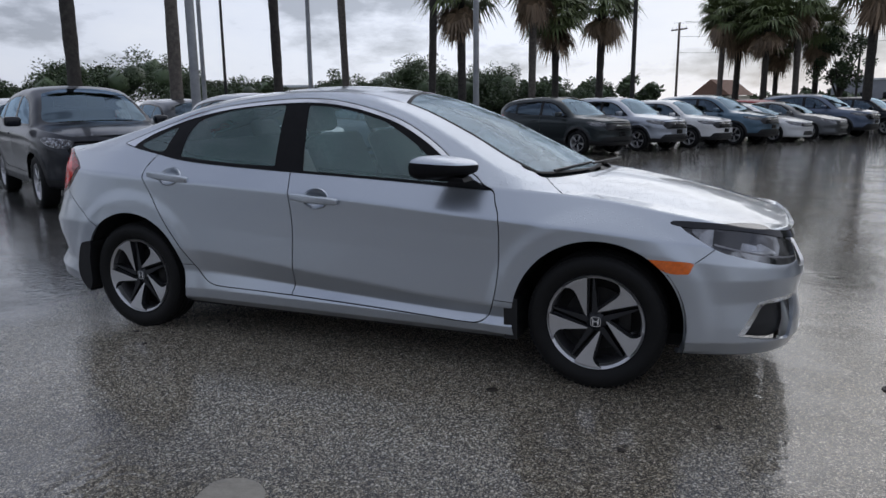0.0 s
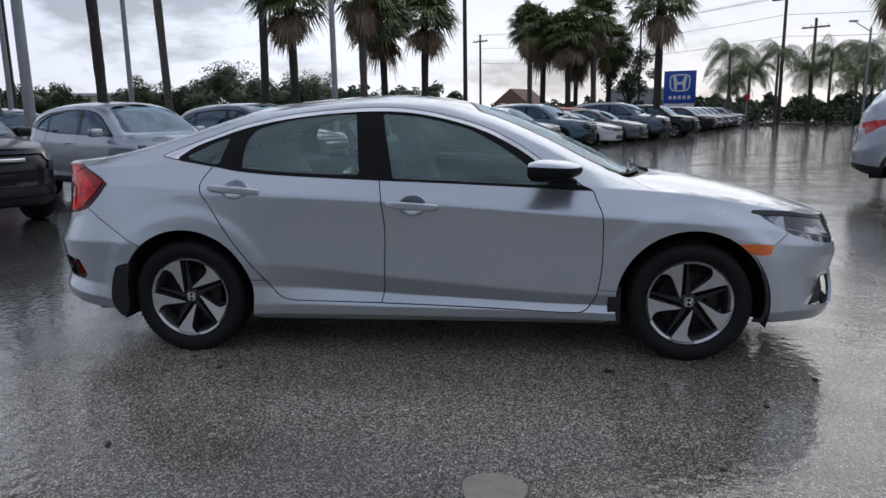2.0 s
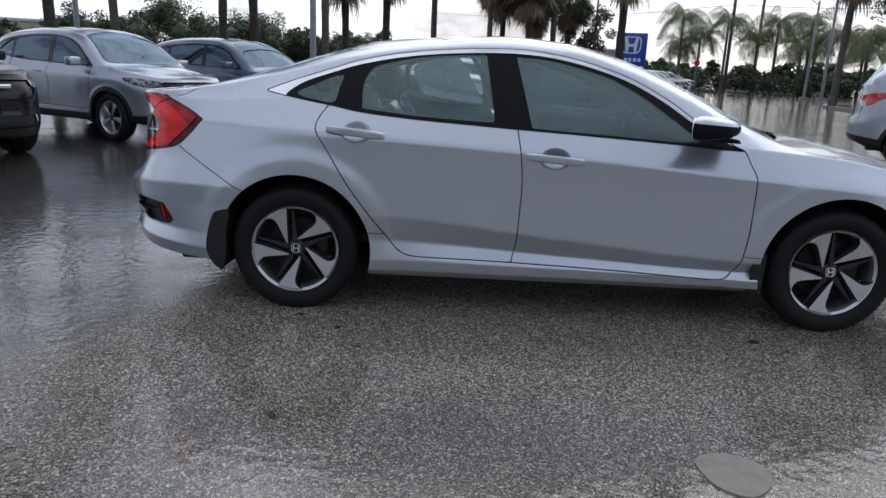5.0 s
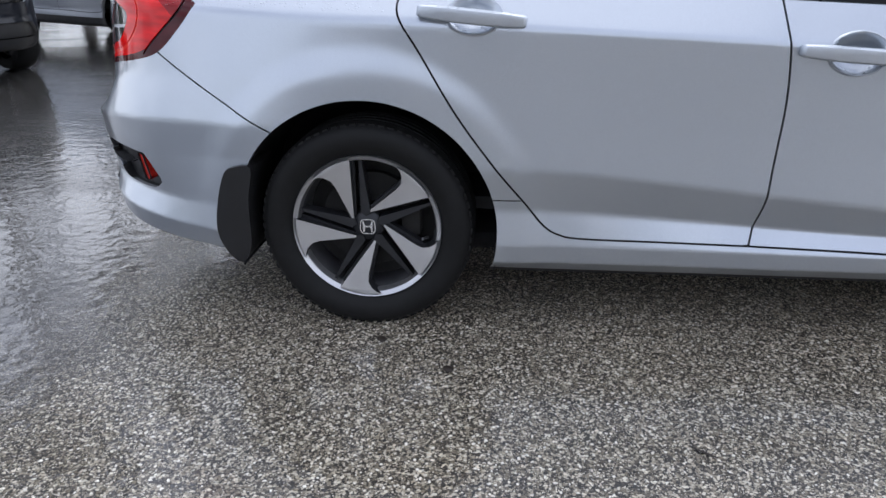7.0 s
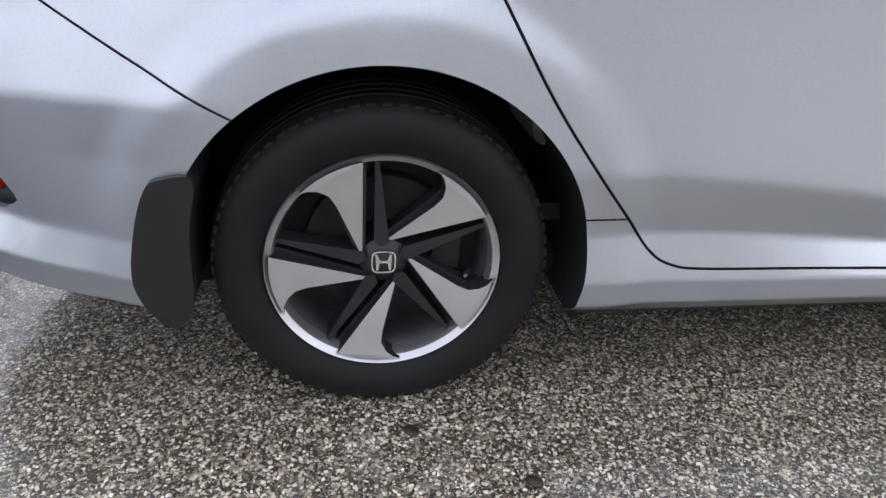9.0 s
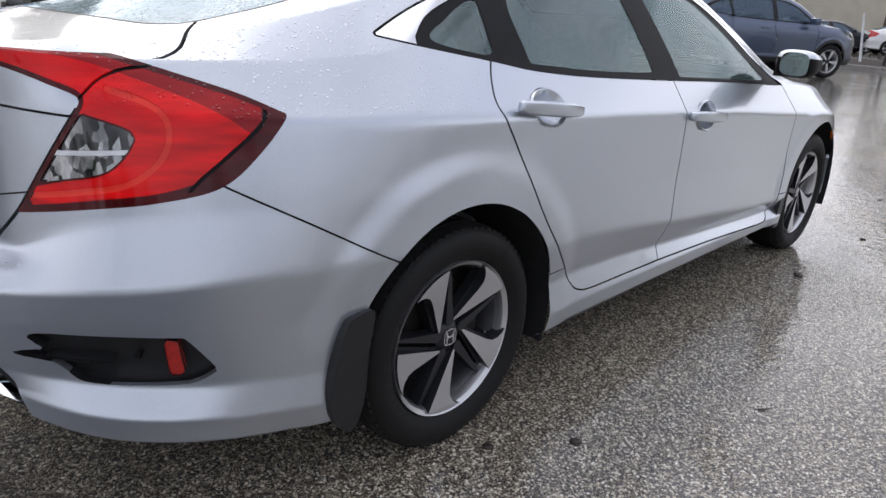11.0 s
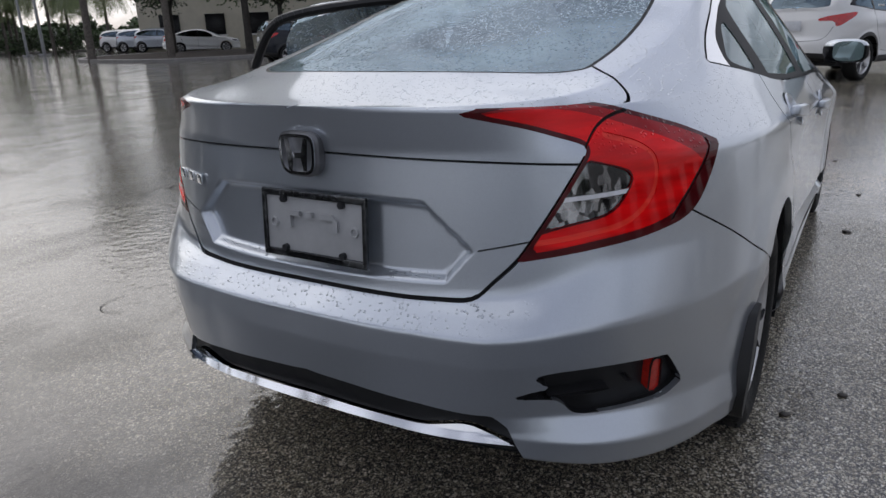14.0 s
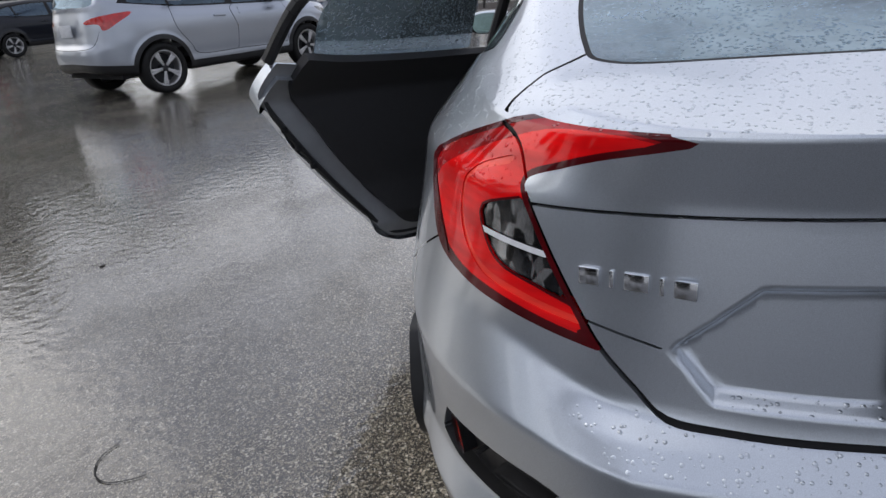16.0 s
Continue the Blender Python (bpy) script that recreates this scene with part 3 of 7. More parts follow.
def top_gap(S, labels, points, smooth=8, half=0.0028, name="gap", least=0.02):
    line = spline(points, smooth, False)
    for l in labels:
        cut(S, [l], lambda V, A: np.where(A[:, 2] < least, 1.0, line_side(V[:, 0], V[:, 1], line)), l)
    def field(V, A):
        return np.maximum(loop_distance(V[:, 0], V[:, 1], line, False) - half, (least - A[:, 2]) * 0.5)
    return cut(S, labels, field, name)
# ---- the silver sedan ----
WHEEL_X, WHEEL_Z, WHEEL_R = 1.35, 0.312, 0.318


def make_wheel(parent, at, facing):
    """A wheel on a side: facing -1 looks to -y, 1 to +y."""
    root = empty("wheel", at @ pose(0, 0, 0, 0, 0, 0 if facing < 0 else 180))
    root.parent = parent
    tyre = [(0.215, 0.09), (0.219, -0.080), (0.226, -0.088), (0.246, -0.103), (0.272, -0.109), (0.292, -0.104), (0.305, -0.094), (0.3125, -0.080)]
    for g in (-0.052, -0.018, 0.018, 0.052):
        tyre += [(0.318, g - 0.006), (0.311, g - 0.005), (0.311, g + 0.005), (0.318, g + 0.006)]
    tyre += [(0.3125, 0.080), (0.292, 0.104), (0.26, 0.108), (0.222, 0.09)]
    lugs = lathe(tyre, 96)
    for i in range(72):
        a = 2 * math.pi * i / 72
        m = pose(0.3085 * math.cos(a), -0.083, 0.3085 * math.sin(a)) @ pose(0, 0, 0, 0, -math.degrees(a), 0)
        box(lugs, (0.008, 0.014, 0.016), m)
    part("tyre", lugs, RUBBER, root, "black rubber tyre with grooved tread")
    R = 0.2175
    part("rim_ring", lathe([(0.20, 0.07), (0.204, -0.07), (0.2085, -0.083), (0.2165, -0.088), (0.2205, -0.092), (0.2222, -0.086), (0.218, -0.07)], 96), ALLOY, root, "bright machined rim edge")
    part("barrel", lathe([(0.213, -0.07), (0.20, -0.05), (0.195, 0.03)], 64), BARREL, root)
    # dark disc added so the gaps between the spokes look shaded
    part("brake_shield", lathe([(0.196, 0.03), (0.14, 0.035), (0.001, 0.035)], 64), BRAKE, root)
    part("brake_disc", lathe([(0.06, -0.004), (0.075, 0.0), (0.148, 0.0), (0.15, 0.004), (0.15, 0.02), (0.06, 0.02)], 64), BRAKE, root)
    part("caliper", block((.06, .05, .12), (0.125, -0.008, 0.02), .012), BRAKE, root)
    spokes = bmesh.new()
    arc = [(0.975 * math.cos(a), 0.975 * math.sin(a)) for a in np.linspace(math.atan2(0.69, -0.70), math.atan2(0.97, -0.19), 7)]
    shape = [(-0.185, 0.10), (-0.215, 0.12), (-0.40, 0.56), (-0.46, 0.655), (-0.55, 0.70), (-0.63, 0.705)] + arc
    for k in range(5):
        c, s_ = math.cos(radians(72 * k)), math.sin(radians(72 * k))
        rot = [(R * (x * c - z * s_), R * (x * s_ + z * c)) for x, z in shape]
        sp = bmesh.new()
        outer = [sp.verts.new((x, -0.094 + 0.030 * (1 - min(1, math.hypot(x, z) / R)) ** 1.0, z)) for x, z in rot]
        inner = [sp.verts.new((x * 0.985, -0.055 + 0.02 * (1 - math.hypot(x, z) / R), z * 0.985)) for x, z in rot]
        sp.faces.new(outer)
        for i in range(len(rot)):
            j = (i + 1) % len(rot)
            sp.faces.new((outer[i], inner[i], inner[j], outer[j]))
        bmesh.ops.recalc_face_normals(sp, faces=sp.faces)
        spoke = part("spoke", sp, ALLOY, root, smooth=0)
        spoke.data.materials.append(ALLOY_DARK)
        for f in spoke.data.polygons:
            f.material_index = 0 if len(f.vertices) > 4 else 1
        dk = bmesh.new()
        big = [(R * (x * c - z * s_), R * (x * s_ + z * c)) for x, z in
               [(-0.16, 0.03), (-0.25, 0.10), (-0.435, 0.56), (-0.50, 0.69), (-0.63, 0.735), (-0.6, 0.77), (-0.16, 0.975), (-0.15, 0.965)]]
        prism(dk, big, -0.060, -0.03)
        rib = [(R * (x * c - z * s_), R * (x * s_ + z * c)) for x, z in [(-0.02, 0.15), (-0.085, 0.20), (-0.085, 0.97), (-0.055, 0.97), (0.03, 0.32), (0.05, 0.2)]]
        prism(dk, rib, -0.071, -0.03)
        part("dark_spoke", dk, ALLOY_DARK, root)
        nut = bmesh.new()
        a = radians(72 * k + 10)
        tube(nut, (0.052 * math.cos(a), -0.062, 0.052 * math.sin(a)), (0.052 * math.cos(a), -0.045, 0.052 * math.sin(a)), 0.008, 0.009, 8)
        part("wheel_nut", nut, ALLOY_DARK, root)
    part("hub", lathe([(0.0, -0.070), (0.028, -0.070), (0.033, -0.067), (0.045, -0.060), (0.05, -0.04), (0.05, 0.02)], 40), ALLOY_DARK, root)
    cap = bmesh.new()
    loop = lambda w, h, p=4: [(w * np.sign(math.cos(a)) * abs(math.cos(a)) ** (2 / p), h * np.sign(math.sin(a)) * abs(math.sin(a)) ** (2 / p)) for a in np.linspace(0, 2 * math.pi, 24, endpoint=False)]
    o, i_ = loop(0.0235, 0.0235), loop(0.0205, 0.0205)
    vo, vi = [cap.verts.new((x, -0.0725, z)) for x, z in o], [cap.verts.new((x, -0.0725, z)) for x, z in i_]
    for k in range(24):
        cap.faces.new((vo[k], vo[(k + 1) % 24], vi[(k + 1) % 24], vi[k]))
    for sx in (-1, 1):
        prism(cap, [(sx * 0.016, 0.017), (sx * 0.012, 0.017), (sx * 0.007, 0.003), (sx * 0.010, -0.017), (sx * 0.014, -0.017)], -0.073, -0.070)
    prism(cap, [(-0.009, 0.0025), (0.009, 0.0025), (0.009, -0.0025), (-0.009, -0.0025)], -0.0718, -0.070)
    part("cap_emblem", cap, CHROME, root)
    valve = bmesh.new()
    tube(valve, (0.175, -0.03, -0.045), (0.162, -0.06, -0.04), 0.005, 0.004, 8)
    part("valve", valve, BARREL, root)
    return root


TAIL_LAMP = [(-2.575, 1.030), (-2.575, 1.030), (-2.48, 1.048), (-2.36, 1.058), (-2.25, 1.048), (-2.115, 1.019), (-1.944, .976), (-1.835, .935), (-1.835, .935),
             (-1.90, .865), (-1.985, .80), (-2.11, .772), (-2.25, .755), (-2.438, .730), (-2.438, .730), (-2.405, .768), (-2.274, .938), (-2.274, .938), (-2.272, .960), (-2.342, .981), (-2.43, 1.003)]
LAMP_CLEAR = [(-2.268, .935), (-2.268, .935), (-2.165, .908), (-2.155, .880), (-2.21, .825), (-2.314, .803), (-2.385, .787), (-2.385, .787)]
LAMP_TOP = [(-2.60, 1.02), (-2.46, 1.036), (-2.34, 1.034), (-2.24, 1.018), (-2.12, .987), (-2.02, .955), (-1.955, .925), (-1.90, .90), (-1.75, .95), (-1.9, 1.1), (-2.6, 1.1)]
LAMP_FOOT = [(-2.50, .70), (-2.50, .742), (-2.40, .750), (-2.25, .772), (-2.11, .790), (-2.01, .818), (-1.93, .86), (-1.85, .80), (-2.0, .70)]
LAMP_GUIDE = [(-2.215, .978), (-2.12, .952), (-2.085, .915), (-2.10, .855), (-2.17, .805), (-2.28, .785), (-2.39, .770)]
LAMP_BAR = [(-2.34, .856), (-2.12, .868)]
LAMP_OUTER = [(-2.06, .70), (-2.06, .785), (-2.045, .795), (-1.972, .857), (-1.895, .925), (-1.885, .99), (-1.7, .99), (-1.7, .70)]
DLO = [(-1.520, 1.086), (-1.520, 1.086), (-1.37, 1.145), (-1.198, 1.203), (-1.053, 1.25), (-.847, 1.292), (-.609, 1.319), (-.338, 1.332), (-.125, 1.321), (.086, 1.28),
       (.297, 1.213), (.474, 1.122), (.616, 1.024), (.74, .935), (.845, .895), (.845, .895), (.69, .902), (.509, .915), (.12, .937), (-.275, .956), (-.607, .973), (-.836, .987), (-1.036, 1.006), (-1.18, 1.03), (-1.385, 1.062)]
DLO_IN = [(-1.41, 1.082), (-1.41, 1.082), (-1.33, 1.135), (-1.19, 1.187), (-1.05, 1.231), (-.847, 1.273), (-.609, 1.300), (-.338, 1.313), (-.125, 1.302), (.086, 1.262),
          (.29, 1.196), (.462, 1.107), (.60, 1.015), (.70, .965), (.90, .90), (.90, .85), (.90, .85), (-.3, .9), (-1.1, .95), (-1.385, 1.04)]
QUARTER = [(-1.360, 1.080), (-1.276, 1.128), (-1.185, 1.170), (-1.135, 1.178), (-1.135, 1.178), (-1.165, 1.050), (-1.165, 1.050), (-1.21, 1.046)]
REAR_PANE = [(-1.03, 1.022), (-1.03, 1.022), (-1.03, 1.15), (-.985, 1.225), (-.985, 1.225), (-.85, 1.262), (-.716, 1.284), (-.55, 1.298), (-.425, 1.302), (-.425, 1.302), (-.375, .982), (-.375, .982), (-.7, .995)]
FRONT_PANE = [(-.275, 1.300), (-.275, 1.300), (-.13, 1.290), (.02, 1.262), (.16, 1.225), (.237, 1.196), (.406, 1.10), (.53, 1.010), (.63, .935), (.63, .935), (.57, .925), (.12, .948), (-.193, .963), (-.193, .963)]
REAR_DOOR = [(-1.12, 1.12), (-1.193, 1.03), (-1.225, .985), (-1.245, .935), (-1.230, .89), (-1.190, .829), (-1.083, .657), (-.983, .523), (-.897, .419), (-.838, .347), (-.79, .318), (-.72, .308), (-.5, .304),
             (-.261, .299), (-.261, .299), (-.242, .40), (-.237, .518), (-.233, .725), (-.266, .962), (-.30, 1.12), (-.30, 1.12)]
FRONT_DOOR = [(-.30, 1.12), (-.30, 1.12), (-.266, .962), (-.233, .725), (-.237, .518), (-.242, .40), (-.261, .299), (-.261, .299), (.2, .284), (.6, .266), (.74, .26), (.80, .266), (.837, .29), (.865, .34), (.885, .42), (.899, .55), (.896, .759), (.868, .84), (.850, .888), (.80, .915), (.6, 1.0)]
REAR_BUMPER = [(-1.50, .555), (-1.622, .614), (-1.824, .724), (-1.985, .802), (-2.11, .772), (-2.25, .755), (-2.438, .730), (-2.490, .686), (-2.535, .652), (-2.62, .645), (-2.76, .641), (-3.3, .639), (-3.3, .0), (-1.3, .0), (-1.3, .5)]
LID_LOW = [(-3.3, .639), (-2.76, .641), (-2.62, .645), (-2.535, .652), (-2.490, .686), (-2.438, .730), (-2.405, .768), (-2.274, .938), (-2.21, .99), (-2.12, 1.021), (-2.10, 1.2), (-3.3, 1.2)]
LID_TOP = [(-2.6, .8), (-2.6, -.8), (-2.03, -.66), (-2.02, -.633), (-1.99, -.634), (-1.945, -.612), (-1.89, -.545), (-1.853, -.50), (-1.90, -.47), (-1.97, -.35), (-1.99, -.2), (-2.0, 0), (-1.99, .2), (-1.97, .35), (-1.90, .47)]
REAR_GLASS = [(-1.19, 0), (-1.175, -.25), (-1.12, -.455), (-1.12, -.455), (-1.30, -.495), (-1.565, -.517), (-1.80, -.512), (-1.90, -.485), (-1.955, -.36), (-1.985, 0), (-1.955, .36), (-1.90, .485), (-1.80, .512), (-1.565, .517), (-1.30, .495), (-1.12, .455), (-1.12, .455), (-1.175, .25)]
WINDSCREEN = [(.16, 0), (.19, -.25), (.245, -.470), (.245, -.470), (.39, -.492), (.684, -.548), (.95, -.60), (1.03, -.585), (1.10, -.45), (1.18, -.2), (1.205, 0), (1.18, .2), (1.10, .45), (1.03, .585), (.95, .60), (.684, .548), (.39, .492), (.245, .47), (.245, .47), (.19, .25)]
COWL = [(1.0, -.62), (1.06, -.62), (1.15, -.45), (1.235, -.2), (1.26, 0), (1.235, .2), (1.15, .45), (1.06, .62), (.9, .5), (.9, -.5)]
VENT = [(-2.395, .500), (-2.242, .508), (-2.10, .502), (-2.075, .497), (-2.014, .418), (-2.014, .418), (-2.05, .396), (-2.10, .387), (-2.285, .391), (-2.33, .42), (-2.362, .438), (-2.46, .445), (-2.46, .445), (-2.40, .462), (-2.362, .465)]
VENT_FIN = [(-2.46, .446), (-2.46, .446), (-2.35, .450), (-2.2, .455), (-2.13, .468), (-2.13, .468), (-2.2, .448), (-2.35, .440)]
REFLEX = [(-2.121, .499), (-2.121, .499), (-2.092, .494), (-2.092, .494), (-2.081, .408), (-2.081, .408), (-2.114, .409), (-2.114, .409)]
DIFFUSER = [(-3.3, .43), (-2.93, .428), (-2.70, .412), (-2.55, .403), (-2.495, .405), (-2.495, .405), (-2.440, .335), (-2.43, .1), (-3.3, .1)]
TAIL_STRIP = [(-2.440, .337), (-2.440, .337), (-2.50, .362), (-2.551, .378), (-2.62, .366), (-2.667, .361), (-2.80, .363), (-3.3, .366), (-3.3, .343), (-2.8, .344), (-2.667, .341), (-2.549, .339)]
MARKER = [(1.562, .627), (1.562, .627), (1.719, .620), (1.764, .611), (1.764, .611), (1.742, .567), (1.742, .567), (1.661, .568), (1.60, .597)]
HEAD_LAMP = [(1.700, .762), (1.700, .762), (1.94, .745), (2.12, .722), (2.30, .692), (2.36, .66), (2.34, .59), (2.34, .59), (2.20, .588), (2.078, .607), (1.941, .641), (1.853, .671)]
LAMP_INNER = [(2.20, .80), (2.215, .67), (2.12, .56), (3.0, .5), (3.0, .8)]
BROW = [(1.68, .785), (1.94, .768), (2.12, .748), (2.30, .725), (2.60, .712), (3.3, .71), (3.3, .675), (2.60, .678), (2.30, .692), (2.12, .722), (1.94, .745), (1.70, .762)]
GRILLE = [(2.36, .685), (2.6, .678), (3.3, .675), (3.3, .545), (2.6, .548), (2.35, .56), (2.33, .60)]
NOSE_VENT = [(2.074, .431), (2.074, .431), (2.20, .443), (2.33, .440), (2.33, .440), (2.31, .33), (2.27, .245), (2.27, .245), (2.12, .262), (1.965, .288), (1.965, .288)]
NOSE_VENT_IN = [(2.092, .417), (2.40, .424), (2.40, .2), (1.97, .2), (1.998, .288)]
LAMP_LED = [(1.85, .692), (1.98, .660), (2.12, .632), (2.24, .618), (2.33, .613)]
LOWER_GRILLE = [(2.50, .40), (3.3, .40), (3.3, .24), (2.42, .25)]
FRONT_BUMPER = [(1.86, .672), (1.764, .611), (1.742, .567), (1.70, .45), (1.66, .0), (3.4, .0), (3.4, .71), (2.35, .71)]


def make_sedan():
    car = empty("sedan", pose(0, 0, 0))
    tagged(car, "silver metallic four-door sedan beaded with rain, one rear door open", "car")
    S = make_shell(SEDAN, round_v=0.6)
    for wx in (-WHEEL_X, WHEEL_X):
        cut(S, ["body"], lambda V, A: np.where(A[:, 2] > 0, 1.0, np.hypot(A[:, 0] - wx, V[:, 2] - .312) - .384), "hole")
    cut(S, ["body"], lambda V, A: (A[:, 1] - 0.30) * 0.05, "under_edge")
    # recess of the plate in the boot lid
    plate_hole = spline([(.412, .753), (.412, .753), (.30, .853), (.30, .853), (.1, .858), (-.1, .858), (-.30, .853), (-.30, .853), (-.412, .753), (-.412, .753), (-.352, .678), (-.352, .678), (0, .668), (.352, .678), (.352, .678)], 6)
    for step in (0.004, 0.0, -0.004, -0.008, -0.012, -0.016, -0.023, -0.030, -0.038, -0.046, -0.055):
        cut(S, ["body"], lambda V, A: np.where((A[:, 2] == 0) & (V[:, 0] < -2.15), loop_distance(V[:, 1], V[:, 2], plate_hole) - step, 1.0), "body")
    V, A = S["V"], S["A"]
    zone = (A[:, 2] == 0) & (V[:, 0] < -2.15)
    d = np.where(zone, loop_distance(V[:, 1], V[:, 2], plate_hole), 1.0)
    slope_ = 0.020
    g = np.clip(-d / slope_, 0, 1)
    V[:, 0] += np.where(zone, 0.026 * g * g * (3 - 2 * g), 0)
    # light step along the lid's upper edge
    S["N"] = corner_normals(V, S["T"])
    # glass and trim
    side_cut(S, ["body"], DLO, "window_chrome")
    side_cut(S, ["window_chrome"], DLO_IN, "window_frame")
    for pts, nm in ((QUARTER, "quarter_glass"), (REAR_PANE, "rear_glass_side"), (FRONT_PANE, "front_glass_side")):
        side_cut(S, ["window_frame"], pts, nm)
    top_cut(S, ["body"], WINDSCREEN, "screen_edge")
    top_cut(S, ["screen_edge"], WINDSCREEN, "windscreen", grow=-0.022)
    top_cut(S, ["body"], REAR_GLASS, "back_edge")
    top_cut(S, ["back_edge"], REAR_GLASS, "back_glass", grow=-0.010)
    top_cut(S, ["body"], COWL, "cowl")
    # lamps and bumpers
    lab = ["body"]
    side_cut(S, lab, TAIL_LAMP, "lamp_rim", 6, most=0.16)
    side_cut(S, ["lamp_rim"], TAIL_LAMP, "lamp_red", 6, grow=-0.010)
    side_cut(S, ["lamp_red"], LAMP_CLEAR, "lamp_clear_rim", 6)
    side_cut(S, ["lamp_clear_rim"], LAMP_CLEAR, "lamp_clear", 6, grow=-0.004)
    side_gap(S, ["lamp_clear"], LAMP_BAR, 3, False, 0.0045, "lamp_bar")
    side_cut(S, ["lamp_red"], LAMP_OUTER, "lamp_dark", 0)
    side_cut(S, ["lamp_red"], LAMP_TOP, "lamp_top", 4)
    side_cut(S, ["lamp_red"], LAMP_FOOT, "lamp_foot", 4)
    side_gap(S, ["lamp_red"], LAMP_GUIDE, 6, False, 0.006, "lamp_guide")
    side_gap(S, ["lamp_red", "lamp_rim", "lamp_top"], [(-2.276, .95), (-2.235, .992), (-2.185, 1.012), (-2.12, 1.022), (-2.09, 1.05)], 5, False, 0.0032, "lamp_gap")
    side_gap(S, ["lamp_red", "lamp_dark", "lamp_top", "lamp_foot"], [(-2.055, .70), (-2.055, .785), (-1.972, .857), (-1.89, .925), (-1.885, .99)], 5, False, 0.004, "lamp_rib")
    side_cut(S, lab, MARKER, "side_marker", 4)
    side_cut(S, lab, BROW, "grille_bar", 4)
    side_cut(S, lab, HEAD_LAMP, "head_lamp", 5)
    side_cut(S, ["head_lamp"], LAMP_INNER, "lamp_inner", 0)
    side_gap(S, ["head_lamp", "lamp_inner"], LAMP_LED, 5, False, 0.004, "lamp_led")
    side_cut(S, lab, GRILLE, "grille", 0)
    side_cut(S, lab, NOSE_VENT, "nose_vent_trim", 3)
    side_cut(S, ["nose_vent_trim"], NOSE_VENT_IN, "nose_vent", 0)
    side_cut(S, lab, LOWER_GRILLE, "lower_grille", 0)
    side_cut(S, lab, VENT, "bumper_vent", 4)
    side_cut(S, ["bumper_vent"], REFLEX, "reflector", 4)
    side_cut(S, ["bumper_vent"], VENT_FIN, "vent_fin", 4)
    side_cut(S, lab, TAIL_STRIP, "tail_strip", 4)
    side_cut(S, lab, DIFFUSER, "diffuser", 3)
    # doors, lid, bonnet
    side_cut(S, lab, REAR_DOOR, "rear_door")
    side_cut(S, lab, FRONT_DOOR, "front_door")
    for cx, cz in ((-1.042, .914), (-.080, .828)):
        side_cut(S, ["rear_door", "front_door"], [(cx + .066 * math.cos(a), cz + .048 * math.sin(a)) for a in np.linspace(0, 2 * math.pi, 28, endpoint=False)], "handle_hole", 0)
    side_cut(S, lab, REAR_BUMPER, "rear_bumper", 0, low=True)
    side_cut(S, lab, FRONT_BUMPER, "front_bumper", 0, low=True)
    lid_low, lid_top = spline(LID_LOW, 6), spline(LID_TOP, 6)
    cut(S, lab, lambda V, A: np.where(A[:, 2] > 0, loop_distance(V[:, 0], V[:, 1], lid_top), loop_distance(A[:, 0], V[:, 2], lid_low)), "boot_lid")
    cut(S, lab, lambda V, A: np.maximum.reduce([0.012 - A[:, 2], 1.10 - V[:, 0] - 0.55 * (-V[:, 1] - .70), 1.0 - V[:, 0]]), "bonnet")
    panels = ["body", "rear_door", "front_door", "rear_bumper", "front_bumper", "boot_lid", "bonnet"]
    side_gap(S, panels, DLO, half=0.0045)
    side_gap(S, panels, REAR_DOOR)
    side_gap(S, panels, FRONT_DOOR)
    side_gap(S, ["body", "rear_bumper"], [(-1.50, .555), (-1.622, .614), (-1.824, .724), (-1.99, .806)], 6, False, 0.0022)
    side_gap(S, ["body", "rear_bumper", "boot_lid"], [(-3.2, .639), (-2.76, .641), (-2.62, .645), (-2.535, .652), (-2.490, .686), (-2.438, .730), (-2.405, .768), (-2.274, .938)], 6, False, 0.0045)
    side_gap(S, ["boot_lid"], [(-3.2, .941), (-2.9, .941), (-2.63, .938), (-2.47, .934), (-2.27, .925)], 6, False, 0.0025)
    side_gap(S, ["boot_lid"], [(-2.525, .753), (-2.40, .775)], 2, False, 0.0018)
    side_gap(S, ["body"], [(-1.02, .419), (-.902, .419)], 2, False, 0.0018)
    side_gap(S, ["body"], [(.878, .385), (.99, .38)], 2, False, 0.0018)
    side_gap(S, ["body", "front_bumper"], [(1.853, .671), (1.764, .611)], 2, False, 0.002)
    top_gap(S, ["body", "boot_lid"], [(-2.10, -.62), (-2.02, -.633), (-1.99, -.634), (-1.945, -.612), (-1.89, -.545), (-1.853, -.505)], half=0.004)
    top_gap(S, ["body"], [(.235, -.480), (-.1, -.492), (-.5, -.490), (-.9, -.478), (-1.125, -.462)], half=0.0045)
    top_gap(S, ["body", "bonnet"], [(1.04, -.60), (1.10, -.69), (1.17, -.79)], half=0.003)
    cut(S, ["body", "bonnet", "front_bumper"], lambda V, A: np.maximum.reduce([np.abs(A[:, 2] - 0.012) * .5 - 0.0018, 1.17 - V[:, 0], V[:, 0] - 1.75]), "gap")
    P = {k: panel(S, k) for k in S["names"]}
    both = lambda k: joined(P[k], mirrored(P[k]))

    body = part("body", both("body"), SILVER, car, "silver metallic body shell")
    part("shut_line", sunk(both("gap"), 0.010), SEAM, body)
    part("lower_edge", both("under_edge"), BLACK_TRIM, body)
    part("boot_lid", thick(both("boot_lid"), 0.02), SILVER, car, "silver boot lid with plate recess and lip")
    part("bonnet", thick(both("bonnet"), 0.02), SILVER, car, "silver bonnet wet with rain")
